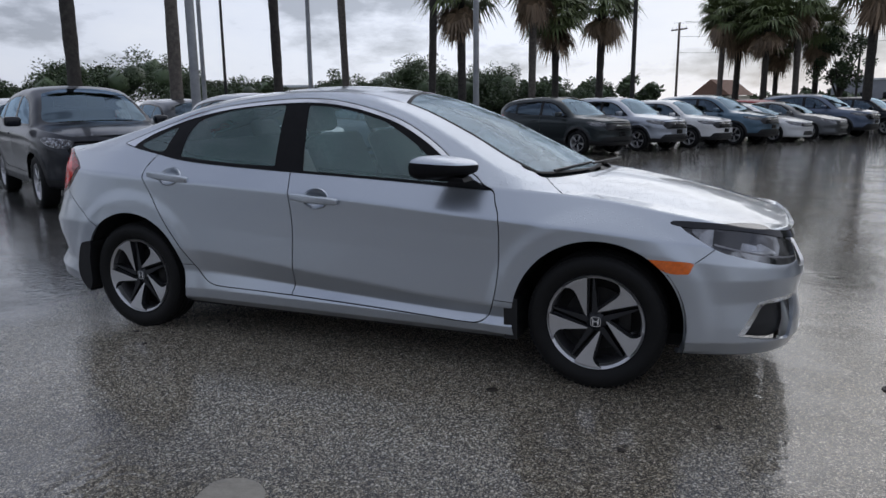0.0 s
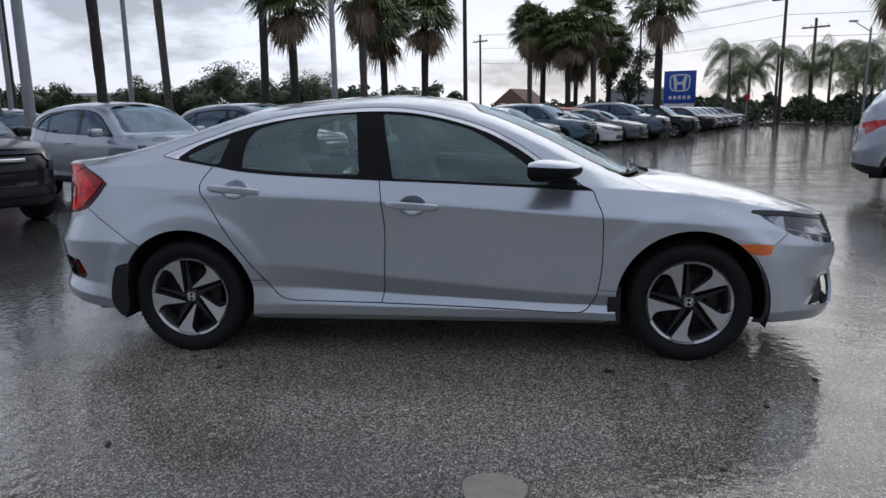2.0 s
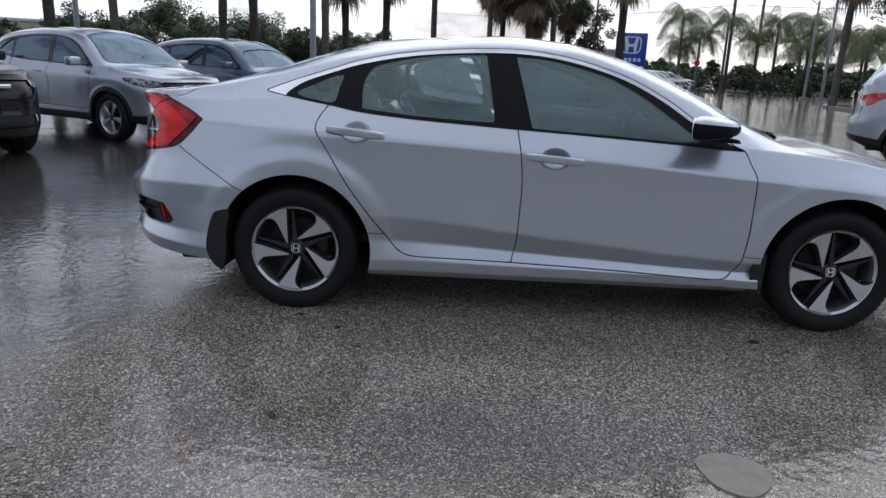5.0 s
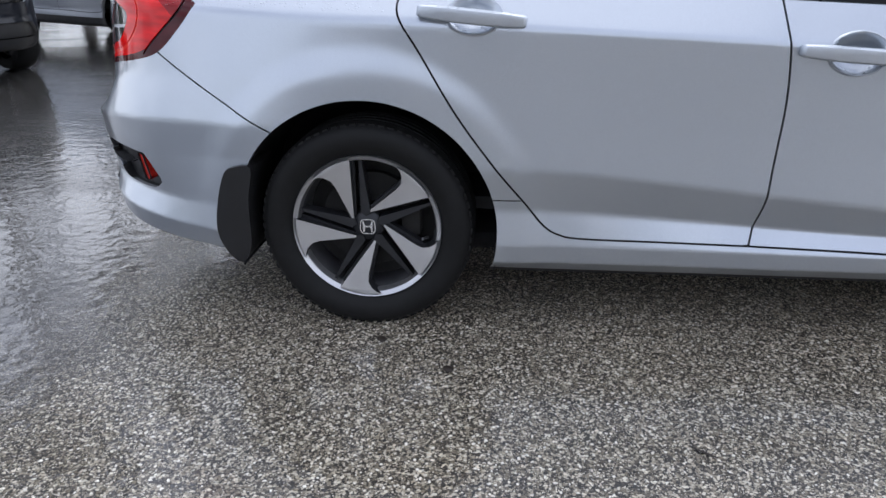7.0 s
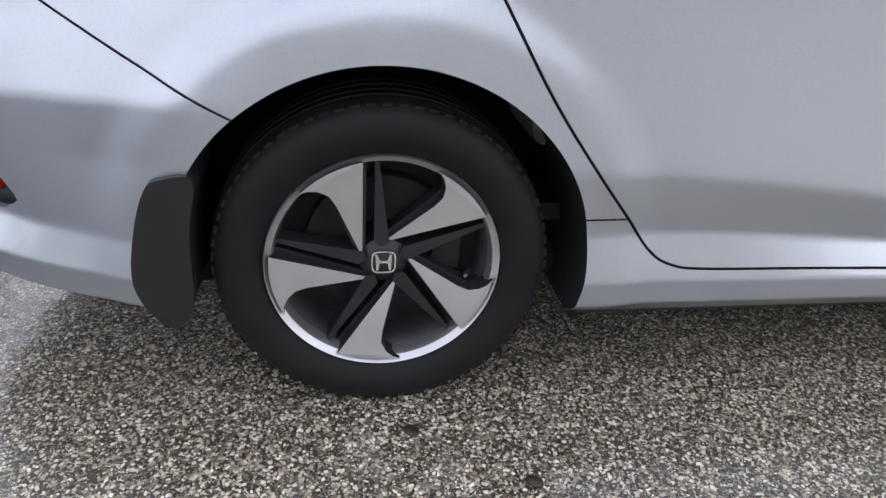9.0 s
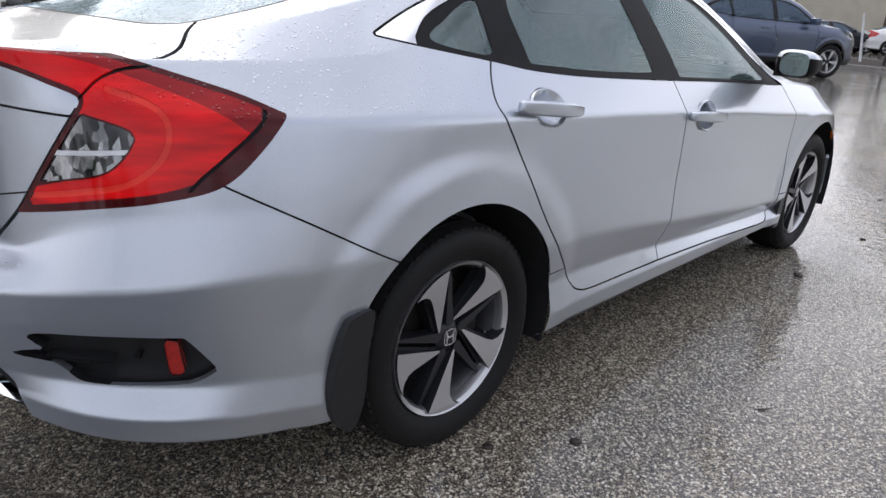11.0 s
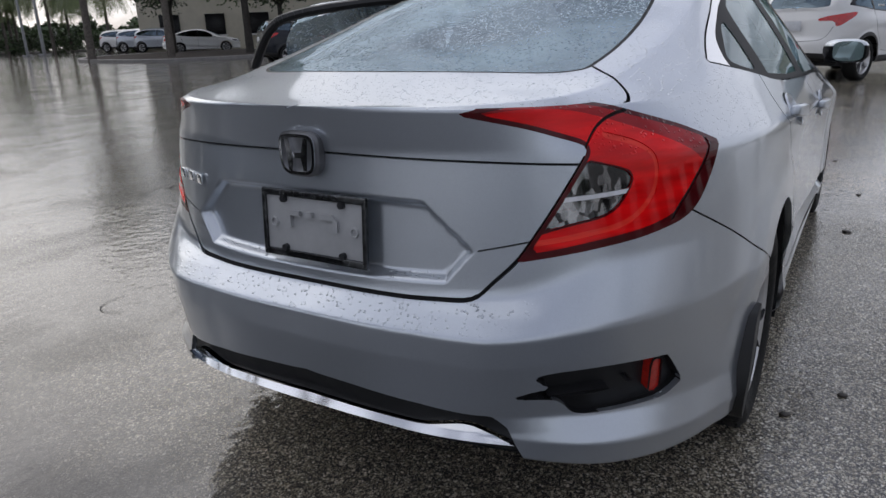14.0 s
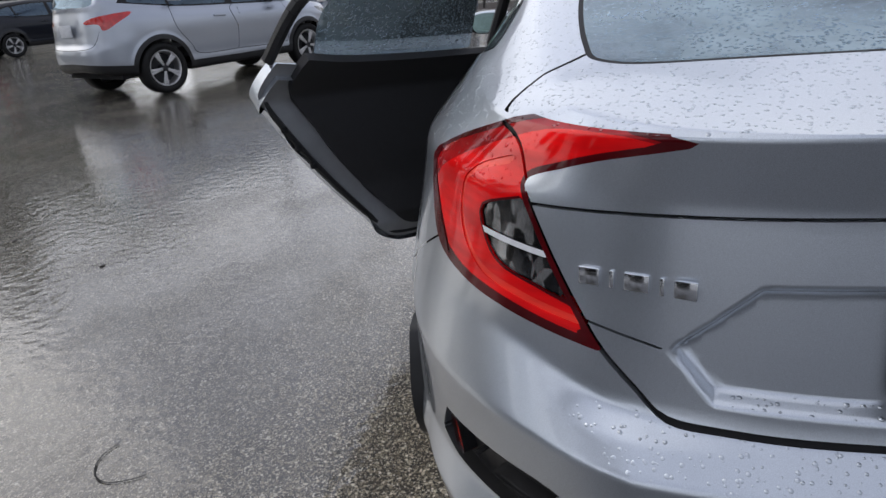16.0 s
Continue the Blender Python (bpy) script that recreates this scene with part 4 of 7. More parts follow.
    rb = part("rear_bumper", thick(both("rear_bumper"), 0.015), SILVER, car, "silver rear bumper")
    part("diffuser", sunk(both("diffuser"), 0.012), BLACK_TRIM, rb, "black lower valance")
    v, n, t = both("tail_strip")
    low = np.clip((.368 - v[:, 2]) / .026, 0, 1)[:, None]
    up_n = n + [0, 0, .55]
    up_n /= np.linalg.norm(up_n, axis=1, keepdims=True)
    part("chrome_strip", thick((v + (0.002 + 0.006 * low) * n, up_n, t), 0.03), CHROME, rb, "chrome strip under the bumper")
    fb = part("front_bumper", thick(both("front_bumper"), 0.015), SILVER, car, "silver front bumper")
    part("lower_grille", sunk(both("lower_grille"), 0.04), BLACK_TRIM, fb)
    part("grille", sunk(both("grille"), 0.03), GLOSS_BLACK, car, "gloss black grille")
    part("grille_bar", thick(both("grille_bar"), 0.03), material("dark chrome", (.035, .036, .04), .15, .6), car, "dark chrome bar over the grille")
    for sd in (-1, 1):
        side = (lambda k: P[k]) if sd < 0 else (lambda k: mirrored(P[k]))
        # lamps
        tl = part("tail_lamp", thick(side("lamp_red"), 0.03), RED_LENS, car, "red wraparound tail lamp with beads of rain")
        part("lamp_rim", side("lamp_rim"), RED_DARK, tl)
        part("upper_lens", side("lamp_top"), RED_TOP_DIM, tl, "upper edge of the red lens, dimmed for its reflection")
        part("lower_lens", side("lamp_foot"), RED_DARK, tl)
        part("light_guide", sunk(side("lamp_guide"), 0.002), RED_BRIGHT, tl, "brighter red light guide")
        part("outer_lens", thick(side("lamp_dark"), 0.02), RED_DARK, tl)
        part("divider", sunk(side("lamp_gap"), 0.006), SEAM, tl)
        part("rib", sunk(side("lamp_rib"), 0.004), SEAM, tl)
        part("reversing_lens", sunk(side("lamp_clear"), 0.004), CLEAR_LENS, tl, "clear reversing lamp")
        part("reversing_bar", side("lamp_bar"), WHITE_LENS, tl, "white strip in the reversing lamp")
        part("reversing_rim", side("lamp_clear_rim"), RED_DARK, tl)
        hl = part("head_lamp", thick(sunk(side("head_lamp"), 0.004), 0.03), HEAD_LENS, car, "clear head lamp with bright reflectors")
        part("lamp_inner", thick(sunk(side("lamp_inner"), 0.006), 0.03), GLOSS_BLACK, hl, "black inner end")
        part("running_light", sunk(side("lamp_led"), 0.003), BARREL, hl, "pale daytime running light strip")
        part("side_marker", thick(side("side_marker"), 0.01), AMBER, car, "amber side marker lamp")
        nv = part("nose_vent", sunk(side("nose_vent"), 0.05), BLACK_TRIM, fb)
        part("vent_trim", thick(side("nose_vent_trim"), 0.05), CHROME, nv, "chrome surround of the front vent")
        bv = part("bumper_vent", sunk(side("bumper_vent"), 0.028), BLACK_TRIM, rb, "black vent in the rear bumper")
        v, n, t = side("bumper_vent")
        rim = thick((v, n, t), 0.03)
        part("vent_wall", (rim[0], rim[1], rim[2][len(t):]), BLACK_TRIM, bv)
        part("fin", thick(sunk(side("vent_fin"), 0.006), 0.024), BLACK_TRIM, bv)
        part("reflector", thick(sunk(side("reflector"), 0.006), 0.024), RED_REFLEX, bv, "red reflector")
        # frames and fixed glass
        part("window_frame", sunk(side("window_frame"), 0.004), FRAME_BLACK, car, "gloss black window frame")
        part("window_moulding", thick(side("window_chrome"), 0.012), CHROME, car, "chrome strip over the side windows")
        # doors
        opened = sd > 0
        for kind, glass in (("rear_door", "rear_glass_side"), ("front_door", "front_glass_side")):
            swing = Matrix.Identity(4)
            if opened and kind == "rear_door":
                hinge = Vector((-.25, .86, 0))
                swing = Matrix.Translation(hinge) @ Matrix.Rotation(radians(DOOR_SWING), 4, "Z") @ Matrix.Translation(-hinge)
            dr = part(kind, thick(side(kind), 0.085), SILVER, car, "silver " + ("open rear" if swing != Matrix.Identity(4) else kind.replace("_", " ").split()[0]) + " door", at=swing)
            part("window_pane", sunk(side(glass), 0.006), GLASS if swing == Matrix.Identity(4) else GLASS_WET, dr, "tinted side window")
            v, n, t = side(kind)
            hinge_top = v.max(0)
            small = np.array([.90, 1, .93])
            part("inner_skin", (v - [0, 0.086 * sd, 0], -n, t[:, ::-1]), JAMB_SHADED, dr, "silver inner edge of the door, darkened for shade")
            hv, hn, ht = side("handle_hole")
            mine = (hv[ht, 0].mean(1) < -.6) == (kind == "rear_door")
            v, n, t = joined((v, n, t), (hv, hn, ht[mine]))
            _, first, back_to = np.unique(np.round(v, 5), axis=0, return_index=True, return_inverse=True)
            v, n, t = v[first], n[first], back_to.reshape(-1)[t]
            t = t[(t[:, 0] != t[:, 1]) & (t[:, 1] != t[:, 2]) & (t[:, 2] != t[:, 0])]
            used, again = np.unique(t, return_inverse=True)
            v, n, t = v[used], n[used], again.reshape(-1, 3)
            card = (v - hinge_top) * small + hinge_top
            part("door_card", thick((card - [0, 0.118 * sd, 0], -n, t[:, ::-1]), .035), CABIN_DARK, dr, "black inner door panel")
            hx, hz, rise = (-1.047, .912, -5.5) if kind == "rear_door" else (-.085, .826, -4.0)
            hy = -.880 if kind == "rear_door" else -.898
            ry, tilt = (.873, 30) if kind == "rear_door" else (.894, 9)
            hd = bmesh.new()
            box(hd, (.285, .026, .040), None, .012, 3)
            bmesh.ops.subdivide_edges(hd, edges=[e for e in hd.edges if e.calc_length() > .15], cuts=6)
            for vtx in hd.verts:
                vtx.co.y -= .016 * (1 - (vtx.co.x / .1425) ** 2) * (1 if vtx.co.y < 0 else .6)
                vtx.co.z *= 1 - .25 * abs(vtx.co.x / .1425) ** 3
            bmesh.ops.transform(hd, matrix=pose(hx, -(abs(hy) + .010), hz, 0, -rise, 0), verts=hd.verts)
            if sd > 0:
                bmesh.ops.scale(hd, vec=(1, -1, 1), verts=hd.verts)
            part("handle", hd, SILVER, dr, "silver pull handle")
            pocket = lathe([(0.0, 0.050), (0.03, 0.046), (0.055, 0.026), (0.068, 0.0), (0.074, -0.003), (0.078, 0.008)], 32)
            bmesh.ops.scale(pocket, vec=(1, .5, .72), verts=pocket.verts)
            part("handle_recess", pocket, SILVER, dr, at=pose(hx + .005, (ry + .004) * sd, hz + .002) @ pose(0, 0, 0, 0, 0, 0 if sd < 0 else 180) @ pose(0, 0, 0, -tilt))
            if swing != Matrix.Identity(4):
                edge = bmesh.new()
                tube(edge, (-1.17, .80, 1.03), (-1.17, .80, 1.24), .012, .012, 8)
                rail = spline([(-1.19, 1.03), (-1.10, 1.20), (-.98, 1.262), (-.7, 1.30), (-.42, 1.318), (-.30, 1.318), (-.27, .98)], 6, False)
                ys = lambda z: .80 - (z - 1.0) * .62
                fr = bmesh.new()
                for (x0, z0), (x1, z1) in zip(rail, rail[1:]):
                    tube(fr, (x0, ys(z0), z0), (x1, ys(z1), z1), .022, .022, 8)
                part("door_frame", fr, BLACK_TRIM, dr, "black window frame of the open door")
                seal = bmesh.new()
                run = spline([(-1.205, .98), (-1.215, .92), (-1.19, .85), (-1.08, .675), (-.98, .54), (-.89, .43), (-.82, .355), (-.74, .33), (-.5, .322), (-.3, .318)], 5, False)
                for (x0, z0), (x1, z1) in zip(run, run[1:]):
                    tube(seal, (x0, .806, z0), (x1, .806, z1), .011, .011, 6)
                part("weather_seal", seal, BLACK_TRIM, dr, "black rubber weather seal")
                pull = bmesh.new()
                box(pull, (.11, .012, .018), (-.42, .745, .84), .005)
                part("inner_handle", pull, CHROME, dr, "chrome inner handle")
                for lx, lz in ((-1.165, .80), (-1.125, .73), (-1.08, .66)):
                    part("latch", block((.02, .02, .022), (lx, .80, lz), .004), SEAM, dr)
        part("quarter_window", sunk(side("quarter_glass"), 0.006), GLASS, car, "small rear quarter window")
        # mirror
        mr = bmesh.new()
        bmesh.ops.create_uvsphere(mr, u_segments=32, v_segments=20, radius=1)
        for vtx in mr.verts:
            r_ = (abs(vtx.co.x) ** 3 + abs(vtx.co.y) ** 3.4 + abs(vtx.co.z) ** 2.8) ** (1 / 3)
            q = vtx.co / r_
            k = (q.x + 1) / 2
            vtx.co = Vector((max(q.x * .115, -.094), q.y * .100 + .03 * k, q.z * .066 * (1 - .42 * k)))
            vtx.co.x += .045 * vtx.co.y / .095
        at = pose(.640, -.955 , 1.005) if sd < 0 else pose(.640, .955, 1.005) @ Matrix.Diagonal((1, -1, 1, 1))
        top = mr.copy()
        for bm_, keep_top in ((mr, False), (top, True)):
            geom = bm_.verts[:] + bm_.edges[:] + bm_.faces[:]
            bmesh.ops.bisect_plane(bm_, geom=geom, plane_co=(0, 0, .02), plane_no=(.06, 0, 1), clear_outer=not keep_top, clear_inner=keep_top)
        mirror = part("wing_mirror", mr, FRAME_BLACK, car, "wing mirror with silver cap and black housing", at=at)
        part("mirror_cap", top, SILVER, mirror)
        mg = bmesh.new()
        prism(mg, [(.074 * np.sign(math.cos(a)) * abs(math.cos(a)) ** .6, .047 * np.sign(math.sin(a)) * abs(math.sin(a)) ** .6) for a in np.linspace(0, 2 * math.pi, 32, endpoint=False)], -.002, .002)
        bmesh.ops.transform(mg, matrix=pose(-.0965, -.002, 0, 0, 0, -90 - 25), verts=mg.verts)
        part("mirror_glass", mg, material("mirror", (.9, .92, .92), .02, 1.0) if sd < 0 else bpy.data.materials["mirror"], mirror)
        foot = bmesh.new()
        prism(foot, [(-.02, -.03), (.11, -.045), (.12, -.062), (-.03, -.058)], -.02, .10)
        part("mirror_foot", foot, FRAME_BLACK, mirror)
        # mud flaps
        for fx, z0, z1, out in ((-1.705, .205, .50, .045), (.985, .20, .40, .02)):
            fl = bmesh.new()
            lo = [tuple(q) for q in spline([(fx - .085, z0 + .10), (fx - .070, z0 + .20), (fx - .045, z1 - .02), (fx - .02, z1), (fx + .035, z1), (fx + .02, z0 + .20), (fx + .012, z0 + .06), (fx - .02, z0), (fx - .06, z0 + .03)], 4)] if fx < 0 else [(fx - .055, z0), (fx - .055, z1 - .03), (fx - .02, z1), (fx + .01, z1), (fx + .01, z0)]
            prism(fl, lo, -(.904 if fx < 0 else .906), -.70)
            for vtx in fl.verts:
                vtx.co.y += .07 * max(0, .36 - vtx.co.z) * (vtx.co.y < -.8)
            if sd > 0:
                bmesh.ops.scale(fl, vec=(1, -1, 1), verts=fl.verts)
            part("mud_flap", fl, BLACK_TRIM, car, "black mud flap")
        for wx in (-WHEEL_X, WHEEL_X):
            make_wheel(car, pose(wx, .775 * sd, WHEEL_Z, 0, 0, 0), sd)
            well = lathe([(.395, -.13), (.395, .35), (.2, .36), (.001, .36)], 40)
            bmesh.ops.delete(well, geom=[v_ for v_ in well.verts if v_.co.z < -.15], context="VERTS")
            part("wheel_arch", well, LINING, car, at=pose(wx, .755 * sd, .312, 0, 0, 0 if sd < 0 else 180))
    part("windscreen", both("windscreen"), GLASS_WET, car, "windscreen beaded with rain")
    part("windscreen_border", both("screen_edge"), FRAME_BLACK, car)
    part("rear_window", both("back_glass"), GLASS_WET, car, "sloping rear window covered in raindrops")
    part("rear_window_border", both("back_edge"), FRAME_BLACK, car)
    part("cowl", sunk(both("cowl"), 0.02), BLACK_TRIM, car, "black plastic cowl under the windscreen")
    for y0, y1, x0 in ((-.52, .05, 1.10), (.0, .5, 1.2)):
        wp = bmesh.new()
        tube(wp, (x0 - .03, y0, .968), (x0 + .05, y1, .970), .007, .007, 6)
        part("wiper", wp, BLACK_TRIM, car)
    # badges and plate
    lidx = -2.312
    em = bmesh.new()
    ring = lambda w, h: [(w * np.sign(math.cos(a)) * abs(math.cos(a)) ** .5 * (1 + .10 * math.sin(a)), h * np.sign(math.sin(a)) * abs(math.sin(a)) ** .5) for a in np.linspace(0, 2 * math.pi, 40, endpoint=False)]
    o, i_ = ring(.050, .045), ring(.043, .038)
    rows = [[em.verts.new((yy, d_, zz)) for yy, zz in pts] for pts, d_ in ((o, .010), (o, -.010), (i_, -.010), (i_, .004))]
    for a, b in zip(rows, rows[1:]):
        for k in range(40):
            em.faces.new((a[k], a[(k + 1) % 40], b[(k + 1) % 40], b[k]))
    for sx in (-1, 1):
        prism(em, [(sx * .034, .036), (sx * .022, .036), (sx * .010, -.004), (sx * .016, -.036), (sx * .026, -.036)], -.010, .004)
    prism(em, [(-.017, .004), (.017, .004), (.017, -.008), (-.017, -.008)], -.0085, .004)
    emo = part("rear_emblem", em, CHROME, car, "chrome emblem on the boot lid", at=pose(lidx - .004, .0, .938, 0, 0, -90))
    back = bmesh.new()
    prism(back, ring(.056, .051), .0, .02)
    part("emblem_base", back, BARREL, emo)
    plate = empty("number_plate", pose(lidx + .004, -.016, .770, -4, 0, -90))
    plate.parent = car
    tagged(plate, "blank grey dealer plate in a speckled chrome frame")
    pl = bmesh.new()
    box(pl, (.29, .004, .145), (0, 0, 0), .002)
    part("plate_blank", pl, noisy(material("grey plate plastic", (.40, .405, .41), .35), (.40, .405, .41), 8, .12), plate)
    fr = bmesh.new()
    for sz, at_ in (((.305, .010, .017), (0, -.003, .072)), ((.305, .010, .017), (0, -.003, -.072)), ((.012, .010, .155), (-.147, -.003, 0)), ((.012, .010, .155), (.147, -.003, 0))):
        box(fr, sz, at_, .003)
    fm = noisy(material("worn chrome frame", (.06, .062, .065), .15, .9), (.07, .072, .075), 70, 1.0, (.08, .3))
    part("plate_frame", fr, fm, plate)
    for bx in (-.085, .085):
        for bz in (-.058, .058):
            bo = bmesh.new()
            tube(bo, (bx, -.012, bz), (bx, .0, bz), .008, .009, 10)
            part("plate_bolt", bo, ALLOY_DARK, plate)
    for bx, bz, w, h in ((-.118, .0, .018, .022), (.118, .0, .018, .022)):
        o_ = lathe([(.006, -.002), (.008, -.008), (.011, -.008), (.013, 0)], 20)
        part("plate_boss", o_, bpy.data.materials["grey plate plastic"], plate, at=pose(bx, 0, bz))
    for pts in ([(-.075, -.005), (-.062, -.005), (-.062, .022), (-.035, .022), (-.035, .034), (-.06, .034), (-.075, .02)], [(-.018, .022), (0.002, .022), (.002, .034), (-.018, .034)], [(.075, -.005), (.062, -.005), (.062, .022), (.025, .022), (.025, .034), (.06, .034), (.075, .02)]):
        o_ = bmesh.new()
        prism(o_, pts, -.012, 0, .9)
        part("plate_emboss", o_, bpy.data.materials["grey plate plastic"], plate)
    write("PINELLAS PARK", .0185, CHROME, plate, pose(0, -.0095, .072, 90), "lettering", 1.32)
    for k in range(12):
        part("lettering_bar", block((.011, .001, .010), (-.077 + .014 * k, -.0088, -.072)), GLOSS_BLACK, plate)
    for k, w_ in enumerate((.030, .007, .034, .007, .030)):
        x_ = (-.070, -.038, -.004, .030, .060)[k]
        part("badge_bar", block((w_, .006, .026), pose(-2.252, .445, .842, 0, 0, -112) @ pose(x_, 0, 0), .0025), CHROME, car)
    # underside and cabin
    fl = bmesh.new()
    box(fl, (3.9, 1.40, .06), (-.05, 0, .22), .02)
    part("underbody", fl, LINING, car)
    inside(car)
    v, n, t = both("body")
    keep = (v[t, 2].min(1) > 1.0) & (np.abs(v[t, 0]).max(1) < 1.3)
    part("roof_lining", (v - .03 * n, -n, t[keep][:, ::-1]), CABIN_LIGHT, car)
    return car


def write(text, size, mat, parent, at, name, wide=1.0, depth=0.0006):
    c = bpy.data.curves.new(name, "FONT")
    c.body, c.size, c.extrude, c.align_x, c.align_y, c.resolution_u = text, size, depth, "CENTER", "CENTER", 3
    t = new(name + "_shape", c)
    dg = bpy.context.evaluated_depsgraph_get()
    me = bpy.data.meshes.new_from_object(t.evaluated_get(dg))
    bpy.data.objects.remove(t)
    me.materials.clear()
    me.materials.append(mat)
    ob = new(name, me)
    ob.parent = parent
    ob.matrix_basis = at @ Matrix.Diagonal((wide, 1, 1, 1))
    return ob


def seat_shape(w, h, d):
    bm = bmesh.new()
    box(bm, (d, w, h), None, .05, 3)
    return bm


def inside(car):
    floor_ = bmesh.new()
    box(floor_, (2.6, 1.36, .04), (-.35, 0, .34))
    part("cabin_floor", floor_, CABIN_DARK, car)
    for y in (-.37, .37):
        s = part("front_seat", seat_shape(.50, .14, .50), CABIN, car, "grey fabric front seat", at=pose(.16, y, .56, 0, -8, 0))
        part("seat_back", seat_shape(.48, .62, .13), CABIN, s, at=pose(-.27, 0, .33, 0, -16, 0))
        part("headrest", seat_shape(.26, .17, .09), CABIN, s, at=pose(-.42, 0, .74, 0, -10, 0))
    r = part("rear_seat", seat_shape(1.28, .15, .50), CABIN, car, "grey fabric rear bench", at=pose(-.78, 0, .56, 0, -6, 0))
    part("seat_back", seat_shape(1.28, .58, .14), CABIN, r, at=pose(-.28, 0, .30, 0, -24, 0))
    for y in (-.38, .38):
        part("headrest", seat_shape(.27, .14, .09), CABIN, r, at=pose(-.44, y, .63, 0, -14, 0))
    sh = bmesh.new()
    box(sh, (.5, 1.2, .02), (-1.52, 0, 1.0), .005)
    part("parcel_shelf", sh, CABIN_DARK, car)
    d = bmesh.new()
    box(d, (.50, 1.38, .26), (.90, 0, .80), .07, 3)
    part("dashboard", d, CABIN_DARK, car, "black dashboard")
    w = bmesh.new()
    n = 36
    ring = [[w.verts.new(((.185 + .016 * math.cos(b)) * math.cos(a), (.185 + .016 * math.cos(b)) * math.sin(a), .016 * math.sin(b))) for b in np.linspace(0, 2 * math.pi, 8, endpoint=False)] for a in np.linspace(0, 2 * math.pi, n, endpoint=False)]
    for i in range(n):
        for j in range(8):
            w.faces.new((ring[i][j], ring[(i + 1) % n][j], ring[(i + 1) % n][(j + 1) % 8], ring[i][(j + 1) % 8]))
    box(w, (.35, .05, .03), None, .01)
    box(w, (.05, .2, .03), (0, -.09, 0), .01)
    box(w, (.14, .12, .05), None, .02)
    part("steering_wheel", w, CABIN_DARK, car, "black steering wheel", at=pose(.56, .37, .86, 0, 65, 0) @ pose(0, 0, 0, 0, 0, -90))


DOOR_SWING = -47
make_sedan()
# ---- ground ----
STONE_SHADES = [(0.0, (.022, .019, .015)), (0.24, (.065, .054, .038)), (0.42, (.20, .168, .118)), (0.60, (.36, .315, .235)), (0.78, (.60, .54, .42)), (0.92, (.78, .725, .60)), (1.0, (.90, .86, .76))]


def ground_material():
    m = material("wet asphalt with exposed stone", (.1, .1, .1), .4)
    b = shader(m)
    c = coords(m)

    def stones(scale, gap):
        v, e = add(m, "ShaderNodeTexVoronoi", Scale=scale), add(m, "ShaderNodeTexVoronoi", Scale=scale)
        e.feature = "DISTANCE_TO_EDGE"
        warp = add(m, "ShaderNodeTexNoise", Scale=scale * 0.9, Detail=1.0)
        link(m, c, warp.inputs["Vector"])
        bend = m.node_tree.nodes.new("ShaderNodeVectorMath")
        bend.operation = "MULTIPLY_ADD"
        link(m, warp.outputs["Color"], bend.inputs[0])
        bend.inputs[1].default_value = (0.4 / scale, 0.4 / scale, 0)
        link(m, c, bend.inputs[2])
        for n_ in (v, e):
            link(m, bend.outputs[0], n_.inputs["Vector"])
        sep_ = m.node_tree.nodes.new("ShaderNodeSeparateColor")
        link(m, v.outputs["Color"], sep_.inputs[0])
        face = m.node_tree.nodes.new("ShaderNodeMapRange")
        face.inputs["From Min"].default_value, face.inputs["From Max"].default_value = gap, gap + 0.10
        link(m, e.outputs["Distance"], face.inputs["Value"])
        return sep_, face.outputs[0]

    def blend(f, a, b_, kind="MIX"):
        n_ = m.node_tree.nodes.new("ShaderNodeMix")
        n_.data_type, n_.blend_type = "RGBA", kind
        for i_, q in ((0, f), (6, a), (7, b_)):
            if isinstance(q, (int, float, tuple)):
                n_.inputs[i_].default_value = q
            else:
                link(m, q, n_.inputs[i_])
        return n_.outputs[2]

    big, big_face = stones(118.0, 0.045)
    small, small_face = stones(235.0, 0.05)
    fine = blend(small_face, (.016, .014, .012, 1), ramp(m, small.outputs[0], STONE_SHADES))
    # the larger stones lie here and there among the finer ones
    chosen = math_node(m, "MULTIPLY", math_node(m, "GREATER_THAN", big.outputs[1], 0.45), big_face)
    mixed = blend(chosen, fine, ramp(m, big.outputs[0], STONE_SHADES))
    n = add(m, "ShaderNodeTexNoise", Scale=0.55, Detail=8.0, Roughness=0.68)
    link(m, c, n.inputs["Vector"])
    mixed = blend(1.0, mixed, ramp(m, n.outputs[0], [(0.32, (.80, .79, .77)), (0.5, (1.10, 1.08, 1.05)), (0.7, (1.28, 1.21, 1.10))]), "MULTIPLY")
    # colour much darker beyond a ragged line in x, and halved past y = 1
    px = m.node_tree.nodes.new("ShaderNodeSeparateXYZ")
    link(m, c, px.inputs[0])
    ragged_x = math_node(m, "ADD", px.outputs[0], math_node(m, "MULTIPLY", n.outputs[0], 1.2))
    tone = ramp(m, math_node(m, "MULTIPLY", math_node(m, "ADD", ragged_x, 4.0), 0.2), [(0.40, (.13, .14, .16)), (0.49, grey(1.0))])
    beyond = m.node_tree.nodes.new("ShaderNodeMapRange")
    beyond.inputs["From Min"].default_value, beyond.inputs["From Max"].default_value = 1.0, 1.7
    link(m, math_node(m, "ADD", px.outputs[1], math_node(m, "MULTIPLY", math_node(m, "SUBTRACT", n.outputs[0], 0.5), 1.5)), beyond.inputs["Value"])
    tail = m.node_tree.nodes.new("ShaderNodeMapRange")
    tail.inputs["From Min"].default_value, tail.inputs["From Max"].default_value = -1.5, -2.0
    link(m, ragged_x, tail.inputs["Value"])
